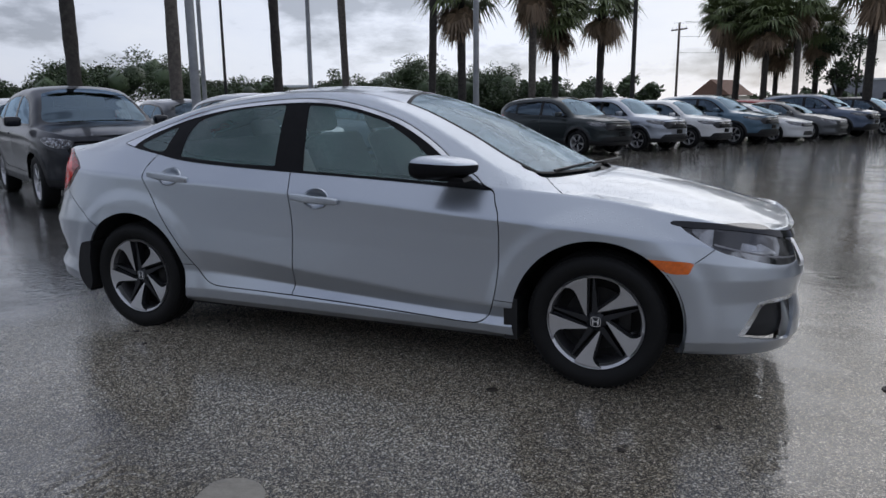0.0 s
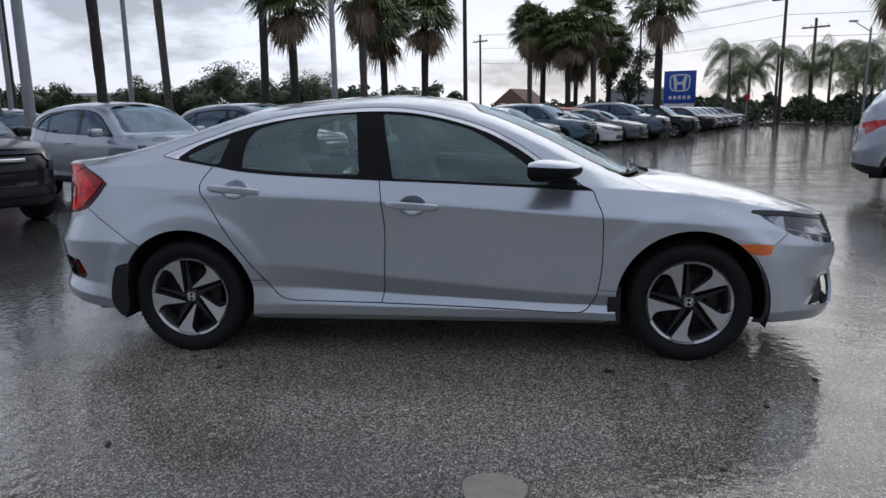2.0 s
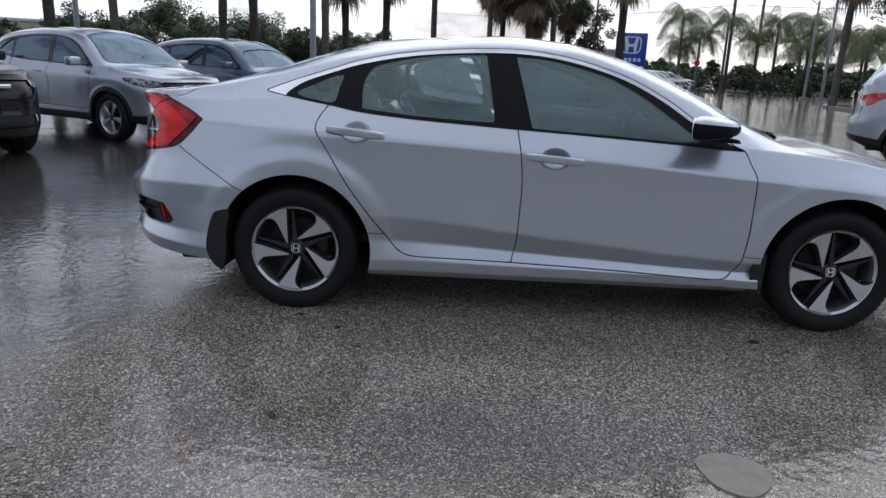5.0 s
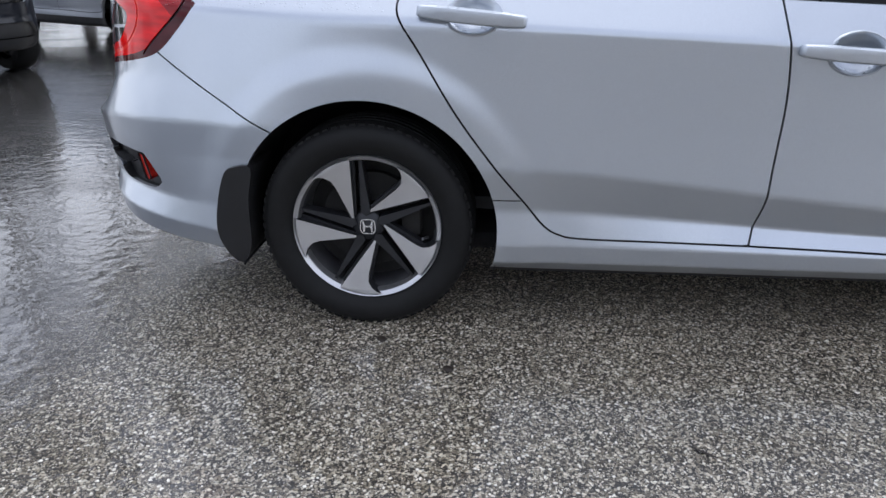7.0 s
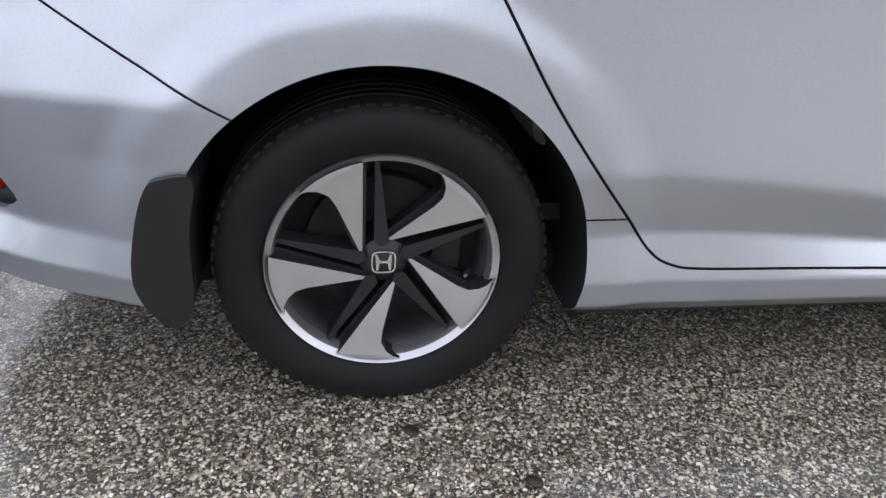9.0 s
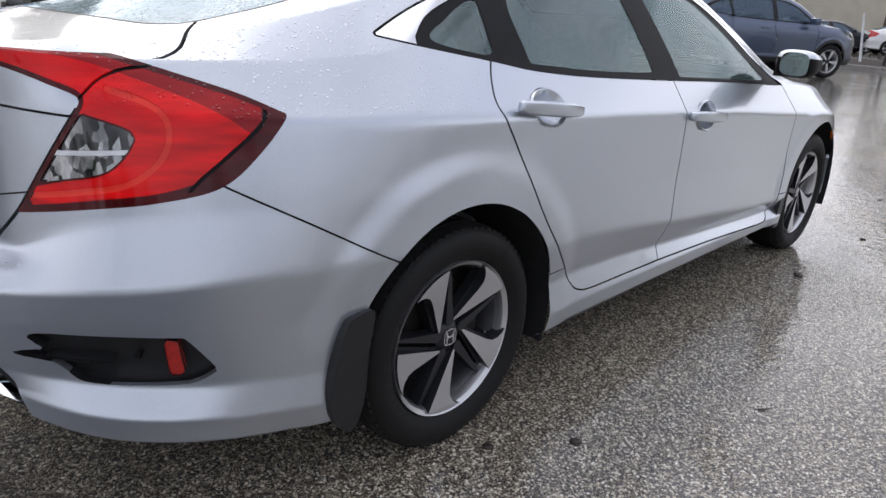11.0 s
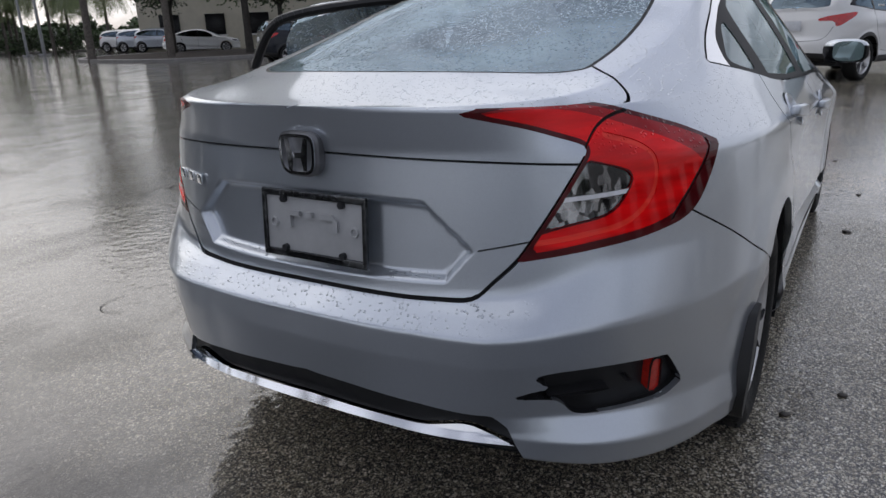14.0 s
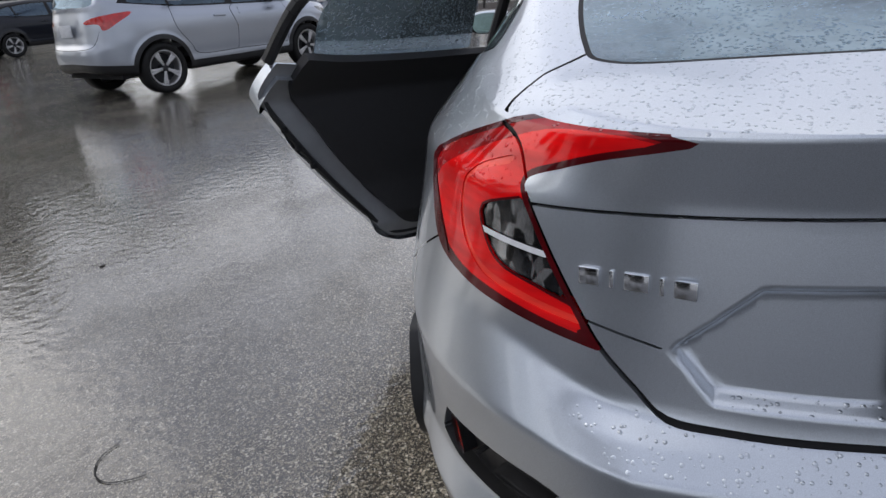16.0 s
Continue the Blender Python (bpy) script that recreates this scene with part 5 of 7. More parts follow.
    low_lying = math_node(m, "MAXIMUM", tail.outputs[0], beyond.outputs[0])
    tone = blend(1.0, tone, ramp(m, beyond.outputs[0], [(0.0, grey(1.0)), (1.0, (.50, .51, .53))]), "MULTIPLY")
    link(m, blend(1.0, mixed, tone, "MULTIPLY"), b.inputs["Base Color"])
    # water: a thin film all over, standing in the hollows
    w = add(m, "ShaderNodeTexNoise", Scale=0.30, Detail=6.0, Roughness=0.58)
    link(m, c, w.inputs["Vector"])
    pool = m.node_tree.nodes.new("ShaderNodeMapRange")
    pool.inputs["From Min"].default_value, pool.inputs["From Max"].default_value = 0.44, 0.54
    link(m, w.outputs[0], pool.inputs["Value"])
    standing = math_node(m, "MAXIMUM", pool.outputs[0], low_lying)
    dry = math_node(m, "SUBTRACT", 1.0, standing)
    # half-dried blotches mirror less
    drying = add(m, "ShaderNodeTexNoise", Scale=0.9, Detail=6.0, Roughness=0.62)
    link(m, coords(m, (1.0, 1.6, 1.0)), drying.inputs["Vector"])
    wet = m.node_tree.nodes.new("ShaderNodeMapRange")
    for k_, v_ in (("From Min", 0.40), ("From Max", 0.53), ("To Min", 0.72), ("To Max", 1.0)):
        wet.inputs[k_].default_value = v_
    link(m, drying.outputs[0], wet.inputs["Value"])
    link(m, wet.outputs[0], b.inputs["Coat Weight"])
    b.inputs["Coat IOR"].default_value = 1.72
    link(m, math_node(m, "ADD", math_node(m, "MULTIPLY", dry, 0.045), 0.006), b.inputs["Coat Roughness"])
    b.inputs["Roughness"].default_value = 0.65
    relief = math_node(m, "ADD", chosen, math_node(m, "MULTIPLY", small_face, 0.5))
    bp = add(m, "ShaderNodeBump", Strength=0.9, Distance=0.006)
    link(m, relief, bp.inputs["Height"])
    link(m, bp.outputs[0], b.inputs["Normal"])
    rip = add(m, "ShaderNodeTexNoise", Scale=17.0, Detail=3.0, Roughness=0.5)
    link(m, c, rip.inputs["Vector"])
    swell = add(m, "ShaderNodeTexNoise", Scale=5.0, Detail=2.0)
    link(m, c, swell.inputs["Vector"])
    waves = math_node(m, "ADD", math_node(m, "MULTIPLY", rip.outputs[0], math_node(m, "ADD", 1.0, math_node(m, "MULTIPLY", standing, 0.9))), math_node(m, "MULTIPLY", swell.outputs[0], 0.8))
    film = math_node(m, "ADD", math_node(m, "MULTIPLY", relief, math_node(m, "ADD", math_node(m, "MULTIPLY", dry, 0.045), 0.004)), waves)
    cb = add(m, "ShaderNodeBump", Strength=0.5, Distance=0.004)
    link(m, film, cb.inputs["Height"])
    link(m, cb.outputs[0], b.inputs["Coat Normal"])
    return m


ASPHALT = ground_material()
g = bmesh.new()
bmesh.ops.create_grid(g, x_segments=40, y_segments=40, size=600)
tagged(new("ground", mesh_of("ground", g, ASPHALT)), "wet grey asphalt car park with standing water", "ground", kind="structure")

CONCRETE = noisy(material("concrete", (.30, .28, .24), .7), (.28, .26, .22), 14, .25, (.5, .8), .3, 90)
bm = bmesh.new()
lp = spline([(.275, -2.19), (.33, -2.135), (.42, -2.13), (.50, -2.20), (.48, -2.30), (.39, -2.375), (.30, -2.32)], 6)
top = bm.faces.new([bm.verts.new((x, y, .006)) for x, y in lp])
r = bmesh.ops.extrude_face_region(bm, geom=[top])
for e in r["geom"]:
    if isinstance(e, bmesh.types.BMVert):
        e.co.z = -.02
tagged(new("concrete_patch", mesh_of("concrete_patch", bm, CONCRETE)), "worn tan concrete patch set in the asphalt", "patch", kind="structure")

bm = bmesh.new()
rows = [[bm.verts.new((-1.64 + r_ * math.cos(a) * (1 + .05 * math.sin(3 * a)), 1.80 + r_ * math.sin(a), .004)) for a in np.linspace(1.0, 4.0, 30)] for r_ in (.104, .109)]
for a, b in zip(zip(*rows), list(zip(*rows))[1:]):
    bm.faces.new((a[0], b[0], b[1], a[1]))
tagged(new("round_crack", mesh_of("round_crack", bm, SEAM)), "thin curved crack round an old core hole", "crack", kind="structure")

DARK_BIT = noisy(material("wet leaf litter", (.02, .014, .010), .5), (.022, .015, .010), 40, .5)


def litter(x, y, size, turn, long=1.0):
    bm = bmesh.new()
    bmesh.ops.create_icosphere(bm, subdivisions=2, radius=size)
    for v in bm.verts:
        v.co = Vector((v.co.x * long, v.co.y, max(v.co.z * .35, -.002))) * (1 + .3 * noise.noise(v.co * 60))
    ob = new("leaf_scrap" if long < 3 else "twig", mesh_of("leaf_scrap", bm, DARK_BIT, 60))
    ob.matrix_basis = pose(x, y, .004, 0, 0, turn)
    tagged(ob, "dark wet scrap of leaf on asphalt" if long < 3 else "thin dark twig lying on asphalt", "litter")


litter(.928, -1.063, .022, 20, 1.4)
litter(-.482, -1.423, .004, -35, 9)
litter(2.66, -.42, .05, 10, 1.6)
for k in range(26):
    a, r_ = random.uniform(0, 6.28), random.uniform(2.6, 9)
    px, py = r_ * math.cos(a), r_ * math.sin(a) * .8
    if abs(py) > 1.2 or abs(px) > 2.6:
        litter(px, py, random.uniform(.006, .014), random.uniform(0, 180), random.choice((1.2, 1.8, 2.4)))
for x, y in ((1.56, -1.44), (1.9, -1.1), (-1.3, -.97), (-1.09, -1.12), (-.2, 2.9), (2.2, -2.0), (3.1, -.9)):
    litter(x, y, .014, 40 * x, 1.3)
# ---- parked cars ----
SUV = {
    "xa": -1.30, "lr": 0.83, "xb": 1.15, "lf": 1.05, "w": 0.885, "rear_pq": (3.6, 2.3), "front_pq": (3.8, 2.3),
    "ry": (0.45, 0.70), "kx": (-1.72, -1.305, -0.9, 0.0, 0.9, 1.305, 1.7), "fy": 0.62,
    "z": [
        [.36, .34, .30, .28, .28, .26, .26, .26, .26, .27, .26, .26],
        [.40, .38, .34, .32, .31, .29, .28, .28, .29, .29, .28, .28],
        [.50, .48, .46, .44, .42, .40, .39, .39, .40, .40, .40, .40],
        [.60, .60, .58, .54, .50, .47, .46, .46, .48, .48, .48, .48],
        [.66, .66, .66, .62, .60, .58, .56, .56, .58, .56, .56, .56],
        [.72, .72, .74, .74, .74, .72, .70, .70, .70, .68, .66, .65],
        [.82, .82, .84, .84, .84, .83, .81, .80, .80, .78, .74, .72],
        [.97, .97, .98, .98, .98, .96, .94, .92, .90, .87, .82, .80],
        [1.12, 1.12, 1.12, 1.12, 1.10, 1.07, 1.04, 1.01, 1.0, .97, .92, .90]],
    "inset": [
        [.14, .14, .12, .10, .10, .10, .10, .10, .10, .10, .10, .12],
        [.02, .02, .03, .03, .03, .03, .03, .03, .03, .03, .03, .03],
        [.0, .0, .0, .0, .0, .01, .01, .01, .0, .0, .0, .0],
        [.0, .0, .0, .0, .0, .02, .02, .02, .0, .0, .0, .0],
        [.015, .01, .0, .0, .0, .004, .004, .004, .0, .0, .01, .02],
        [.06, .04, .01, .0, .0, .0, .0, .0, .0, .0, .0, .0],
        [.07, .05, .02, .01, .0, .0, .0, .0, .0, .0, .01, .01],
        [.075, .06, .035, .02, .015, .012, .01, .01, .01, .02, .03, .04],
        [.11, .10, .08, .075, .07, .07, .07, .08, .10, .11, .10, .12]],
    "flares": [(-1.305, .33, .38, .50, .018), (1.305, .33, .38, .50, .018)],
    "rx": (-2.15, -1.95, -1.6, -1.0, -.4, .1, .5, .9, 1.12, 1.5, 1.9, 2.2),
    "ry2": (.52, .58, .605, .62, .63, .62, .63, .69, .71, .64, .5, .3),
    "rz": (1.13, 1.25, 1.43, 1.51, 1.54, 1.53, 1.43, 1.19, 1.05, 1.0, .95, .90),
    "cx": (-2.15, -2.02, -1.9, -1.78, -1.5, -1.0, -.4, .1, .5, .9, 1.2, 1.5, 1.9, 2.2),
    "cz": (1.11, 1.18, 1.36, 1.50, 1.56, 1.595, 1.605, 1.59, 1.50, 1.27, 1.08, 1.05, .98, .9),
    "bow": 0.02, "crown": 2.4,
}
LAMP_BG = noisy(material("tail lamp red", (.5, .012, .010), .15, 0, 1.0), (.5, .012, .01), 20, .3)
PLATE_BG = noisy(material("pale dealer plate", (.6, .62, .65), .4), (.6, .62, .65), 20, .15)
STICKER = material("white window sticker", (.8, .8, .78), .6)


def plain_wheel(parent, at, facing, R=.33):
    root = empty("wheel", at @ pose(0, 0, 0, 0, 0, 0 if facing < 0 else 180))
    root.parent = parent
    k = R / .318
    part("tyre", WHEEL_PARTS["tyre"], None, root, at=Matrix.Scale(k, 4))
    part("rim", WHEEL_PARTS["rim"], None, root, "alloy wheel with split spokes", at=Matrix.Scale(k, 4))
    part("hub", WHEEL_PARTS["hub"], None, root, at=Matrix.Scale(k, 4))


def wheel_parts():
    d = {}
    d["tyre"] = mesh_of("tyre", lathe([(.215, .09), (.225, -.085), (.25, -.10), (.28, -.105), (.308, -.09), (.318, -.07), (.318, .07), (.30, .10), (.215, .09)], 40), RUBBER, 40)
    rim = lathe([(.19, .05), (.20, -.07), (.215, -.088), (.222, -.088), (.222, -.07)], 40)
    for k in range(5):
        for off in (-8, 8):
            a = radians(72 * k + off + 90)
            b = radians(72 * k + 90)
            box(rim, (.17, .022, .034), pose(.125 * math.cos((a + b) / 2), -.068, .125 * math.sin((a + b) / 2), 0, -math.degrees(a), 0), .006, 1)
    d["rim"] = mesh_of("rim", rim, ALLOY, 40)
    d["hub"] = mesh_of("hub", lathe([(.0, -.075), (.035, -.075), (.05, -.06), (.05, .02), (.2, .03), (.2, .035)], 32), ALLOY_DARK, 40)
    return d


WHEEL_PARTS = wheel_parts()


def make_parked(name, P, D, paint, R, low_black):
    """A parked car built from a shell and a set of outlines."""
    car = empty(name)
    S = make_shell(P, 34, 84, 34, 7, 26, 2.0)
    wx = D["wheel_x"]
    for x in (-wx, wx):
        cut(S, ["body"], lambda V, A: np.where(A[:, 2] > 0, 1.0, np.hypot(A[:, 0] - x, V[:, 2] - R) - R - .045), "hole")
        if low_black:
            cut(S, ["body"], lambda V, A: np.where(A[:, 2] > 0, 1.0, np.hypot(A[:, 0] - x, V[:, 2] - R) - R - .105), "cladding")
    cut(S, ["body"], lambda V, A: (A[:, 1] - (1.9 if low_black else .7)) * .1, "cladding")
    side_cut(S, ["body"], D["dlo"], "frame")
    for i, pts in enumerate(D["panes"]):
        side_cut(S, ["frame"], pts, "pane%d" % i, 5)
    top_cut(S, ["body"], D["screen"], "screen")
    top_cut(S, ["body"], D["back"], "back", least=D.get("back_least", .3))
    side_cut(S, ["body"], D["tail"], "tail", 4)
    side_cut(S, ["body"], D["head"], "head", 4)
    side_cut(S, ["body", "cladding"], D["grille"], "grille", 0)
    side_cut(S, ["body", "cladding"], D["mouth"], "mouth", 0)
    for pts in D["doors"]:
        side_cut(S, ["body"], pts, "door", 5)
        side_gap(S, ["body", "door"], pts, 5, True, .004)
    side_gap(S, ["body"], D["lid"], 5, False, .004)
    Pn = {k: panel(S, k) for k in S["names"]}
    both = lambda k: joined(Pn[k], mirrored(Pn[k])) if Pn[k] is not None else None
    b = part("body", joined(both("body"), both("door")), paint, car)
    part("shut_line", sunk(both("gap"), .008), SEAM, b)
    part("lower_cladding", both("cladding"), BLACK_TRIM, car, "black lower cladding")
    part("grille", sunk(both("grille"), .02), GLOSS_BLACK, car, "black front grille")
    part("lower_intake", sunk(both("mouth"), .03), BLACK_TRIM, car)
    part("windscreen", both("screen"), GLASS_DARK, car)
    part("rear_window", both("back"), GLASS_DARK, car)
    for sd in (-1, 1):
        f = (lambda k: Pn[k]) if sd < 0 else (lambda k: mirrored(Pn[k]))
        part("window_frame", f("frame"), GLOSS_BLACK, car)
        for i in range(len(D["panes"])):
            if Pn["pane%d" % i] is not None:
                part("window", sunk(f("pane%d" % i), .004), GLASS_DARK, car)
        part("tail_lamp", thick(f("tail"), .02), LAMP_BG, car, "red tail lamp")
        part("head_lamp", thick(f("head"), .02), CLEAR_LENS, car, "clear head lamp")
        for x in (-wx, wx):
            plain_wheel(car, pose(x, .76 * sd, R, 0, 20 * x, 0), sd, R)
        part("wing_mirror", block((.14, .2, .13), pose(D["mirror"][0], (P["w"] + .08) * sd, D["mirror"][1]), .045, 3), paint, car)
        for h_x, h_z in D["handles"]:
            part("door_handle", block((.2, .025, .028), pose(h_x, (P["w"] - .005) * sd, h_z, 0, 2, 0), .01), paint, car)
    part("chrome_bar", block((.03, .55, .045), (D["nose"][0], 0, D["nose"][1]), .015), CHROME, car, "chrome bar across the grille")
    part("front_plate", block((.012, .3, .13), (D["nose"][0] + .005, 0, D["nose"][1] - .22), .004), GLOSS_BLACK, car)
    part("rear_plate", block((.012, .3, .15), (D["rear"][0], 0, D["rear"][1]), .004), PLATE_BG, car, "pale plate on the tail")
    if D.get("cabin"):
        x0, x1, z0 = D["cabin"]
        part("cabin_floor", block((2.6, 1.4, .05), (-.2, 0, .45)), CABIN_DARK, car)
        part("dashboard", block((.4, 1.35, .25), (x1, 0, z0 - .1), .06), CABIN_DARK, car)
        for y in (-.36, .36):
            part("seat_back", block((.14, .48, .75), pose(x0, y, z0 - .1, 0, -14, 0), .05), CABIN, car)
            part("headrest", block((.09, .26, .17), pose(x0 - .12, y, z0 + .34, 0, -10, 0), .03), CABIN, car)
        part("rear_seat_back", block((.14, 1.25, .7), pose(x0 - .9, 0, z0 - .1, 0, -16, 0), .05), CABIN, car)
    part("underbody", block((3.7, 1.36, .08), (0, 0, .30)), LINING, car)
    return car


SUV_D = {
    "wheel_x": 1.305,
    "dlo": [(-1.76, 1.20), (-1.76, 1.20), (-1.60, 1.31), (-1.35, 1.40), (-1.0, 1.445), (-.4, 1.475), (.1, 1.455), (.42, 1.37), (.70, 1.20), (.93, 1.035), (.93, 1.035), (.6, 1.04), (0, 1.06), (-.8, 1.09), (-1.3, 1.14)],
    "panes": [[(-1.62, 1.21), (-1.35, 1.36), (-1.12, 1.40), (-1.12, 1.40), (-1.06, 1.13), (-1.06, 1.13), (-1.3, 1.16)],
              [(-1.02, 1.12), (-1.02, 1.12), (-1.06, 1.40), (-1.06, 1.40), (-.6, 1.44), (-.16, 1.45), (-.16, 1.45), (-.12, 1.085), (-.12, 1.085)],
              [(-.02, 1.08), (-.02, 1.08), (-.06, 1.45), (-.06, 1.45), (.1, 1.43), (.40, 1.345), (.68, 1.17), (.80, 1.065), (.80, 1.065)]],
    "screen": [(.34, 0), (.37, -.3), (.44, -.53), (.44, -.53), (.75, -.60), (1.02, -.655), (1.13, -.45), (1.19, 0), (1.13, .45), (1.02, .655), (.75, .60), (.44, .53), (.44, .53), (.37, .3)],
    "back": [(-1.79, 0), (-1.80, -.46), (-1.80, -.46), (-2.03, -.54), (-2.03, -.54), (-2.05, 0), (-2.03, .54), (-2.03, .54), (-1.80, .46), (-1.80, .46)], "back_least": .45,
    "tail": [(-2.32, 1.00), (-2.1, 1.05), (-1.66, 1.09), (-1.62, 1.06), (-1.80, .97), (-1.93, .90), (-2.02, .885), (-2.06, .96), (-2.3, .97)],
    "head": [(1.56, .90), (1.78, .905), (2.02, .885), (2.16, .86), (2.14, .79), (1.95, .78), (1.72, .82)],
    "grille": [(2.16, .86), (3.2, .87), (3.2, .66), (2.2, .66), (2.08, .76)],
    "mouth": [(2.15, .50), (3.2, .50), (3.2, .36), (2.0, .37)],
    "doors": [[(-.04, 1.06), (-.04, .75), (-.08, .45), (-.08, .45), (.75, .44), (.88, .52), (.92, .8), (.90, 1.04), (.90, 1.04)], [(-.04, 1.06), (-.04, .75), (-.08, .45), (-.08, .45), (-.72, .46), (-.86, .60), (-1.04, .85), (-1.06, 1.11), (-1.06, 1.11)]],
    "lid": [(-3.2, .66), (-2.5, .66), (-2.2, .70), (-2.06, .88)],
    "mirror": (.72, 1.10), "handles": ((-.32, .93), (-1.0, 1.18)), "nose": (2.185, .80), "rear": (-2.10, .90), "cabin": (-.25, .85, 1.02),
}
SEDAN_D = {
    "wheel_x": 1.35, "dlo": DLO, "panes": [QUARTER, REAR_PANE, FRONT_PANE], "screen": WINDSCREEN, "back": REAR_GLASS, "tail": TAIL_LAMP, "head": HEAD_LAMP, "grille": GRILLE, "mouth": LOWER_GRILLE,
    "doors": [FRONT_DOOR, REAR_DOOR], "lid": [(-3.2, .639), (-2.62, .645), (-2.49, .686), (-2.405, .768), (-2.274, .938)],
    "mirror": (.66, .98), "handles": ((-.085, .83), (-1.047, .91)), "nose": (2.2, .64), "rear": (-2.31, .77), "cabin": (-.1, .85, .9),
}
PAINTS = {
    "dark": car_paint("black metallic paint", (.008, .010, .016), .2, .3, False), "silver": car_paint("parked silver paint", (.39, .42, .47), .75, .32, False),
    "white": car_paint("white paint", (.72, .72, .71), 0, .3, False), "blue": car_paint("steel blue paint", (.055, .115, .17), .5, .3, False),
    "grey": car_paint("dark grey paint", (.07, .075, .08), .5, .32, False), "teal": car_paint("grey green paint", (.030, .038, .040), .5, .32, False),
    "red": car_paint("red paint", (.25, .012, .015), .3, .3, False), "slate": car_paint("slate blue paint", (.075, .105, .165), .5, .32, False),
}
for k in ("dark", "teal"):
    shader(PAINTS[k]).inputs["Coat Weight"].default_value = .5
    shader(PAINTS[k]).inputs["Specular IOR Level"].default_value = .2
LOOK = {"dark": "black", "silver": "silver", "white": "white", "blue": "steel blue", "grey": "dark grey", "teal": "dark green-grey", "red": "dark red", "slate": "slate blue"}
MODELS = {"suv": make_parked("suv", SUV, SUV_D, PAINTS["silver"], .335, True), "parked_sedan": make_parked("parked_sedan", SEDAN, SEDAN_D, PAINTS["silver"], .318, False)}
USED = set()
HEADING = -28.0


def park(kind, colour, wheel, heading=HEADING, size=1.0, end="front", side="right", note="", group="cars parked in a row", name=None):
    """Parks a car so that one of its wheels stands at that place."""
    src = MODELS[kind]
    D, P = (SUV_D, SUV) if kind == "suv" else (SEDAN_D, SEDAN)
    lx = D["wheel_x"] * (1 if end == "front" else -1)
    off = pose(0, 0, 0, 0, 0, heading).to_3x3() @ (Vector((lx, .78 * (-1 if side == "right" else 1), 0)) * size)
    at = pose(wheel[0] - off.x, wheel[1] - off.y, 0, 0, 0, heading) @ Matrix.Scale(size, 4)
    if kind in USED:
        ob = copy_thing(src, pose(0, 0, 0))
    else:
        USED.add(kind)
        ob = src
    ob.matrix_basis = at
    if name:
        ob.name = name
    for o in ob.children:
        for sl in o.material_slots:
            if sl.material in PAINTS.values():
                sl.link = "OBJECT"
                sl.material = PAINTS[colour]
    body_kind = {"suv": "SUV", "parked_sedan": "sedan"}[kind]
    tagged(ob, LOOK[colour] + " " + body_kind + " on wet asphalt" + (", " + note if note else ""), "car", group)
    return ob


# the row beside the sedan's tail
park("suv", "dark", (-6.75, 2.85), size=1.05, note="nose towards the aisle")
park("suv", "silver", (-5.5, 5.85), note="beside a black one")
park("suv", "slate", (-4.2, 8.7), note="beside a silver one")
park("suv", "silver", (-6.2, 12.6), 152, end="rear", side="left", note="tail towards the aisle", group="cars in the back row")
park("suv", "white", (-13.0, 6.4), 152, end="rear", side="left", note="seen over other roofs", group="cars in the back row")
park("suv", "grey", (-11.2, 9.6), 152, end="rear", side="left", note="seen over other roofs", group="cars in the back row")
# the far row
for i, (kind, col, sz) in enumerate((("suv", "teal", 1.0), ("suv", "silver", 1.0), ("suv", "white", .95), ("suv", "blue", 1.06), ("parked_sedan", "white", 1.0), ("parked_sedan", "grey", 1.05), ("suv", "slate", 1.12))):
    park(kind, col, (-1.95 + 1.34 * i, 15.5 + 2.2 * i), size=sz, group="cars in the far row", note="nose towards the aisle")
park("suv", "red", (2.9, 29.3), 152, end="rear", side="left", group="cars in the back row", note="behind the far row")
park("suv", "dark", (8.3, 32.2), size=1.05, group="cars in the far row")
park("suv", "dark", (11.7, 41.4), group="cars along the far edge", note="beside a line of pale cars")
for j, (kind, col) in enumerate((("suv", "white"), ("suv", "silver"), ("suv", "white"), ("suv", "silver"), ("parked_sedan", "white"), ("suv", "silver"))):
    park(kind, col, (12.8 + 1.1 * j, 44.0 + 2.6 * j), group="cars along the far edge", note="in a line of pale cars")
# across the aisle
park("suv", "silver", (6.12, 6.2), -27, 1.04, end="rear", side="right", note="tail towards the open ground", group="cars across the aisle")
park("suv", "slate", (15.6, 3.3), -33, 1.12, note="beside a kerb", group="cars across the aisle")
park("suv", "white", (11.0, -.85), -22.5, 1.05, end="rear", side="right", note="tail towards the open ground", group="cars across the aisle")
park("parked_sedan", "dark", (36.0, 7.6), -60, note="beyond the planted corner", group="cars beyond the corner")
park("parked_sedan", "white", (37.5, 4.4), -60, note="beyond the planted corner", group="cars beyond the corner")
park("suv", "dark", (15.6, 16.6), -30, end="rear", side="right", note="beside a planted island", group="cars across the aisle")
park("parked_sedan", "white", (28.2, 33.3), -42, note="beyond the planted island", group="cars beyond the island")
for k, col in enumerate(("silver", "silver", "white")):
    park("suv", col, (29.6 + 1.0 * k, 39.5 + 3.4 * k), -70, note="beyond the planted island", group="cars beyond the island")
# ---- palms and trees ----
BARK = noisy(material("palm bark", (.13, .115, .10), .9), (.12, .105, .09), 9, .45, None, .6, 25)
BARK_DARK = noisy(material("wet dark bark", (.05, .043, .037), .85), (.045, .04, .034), 9, .5, None, .6, 25)


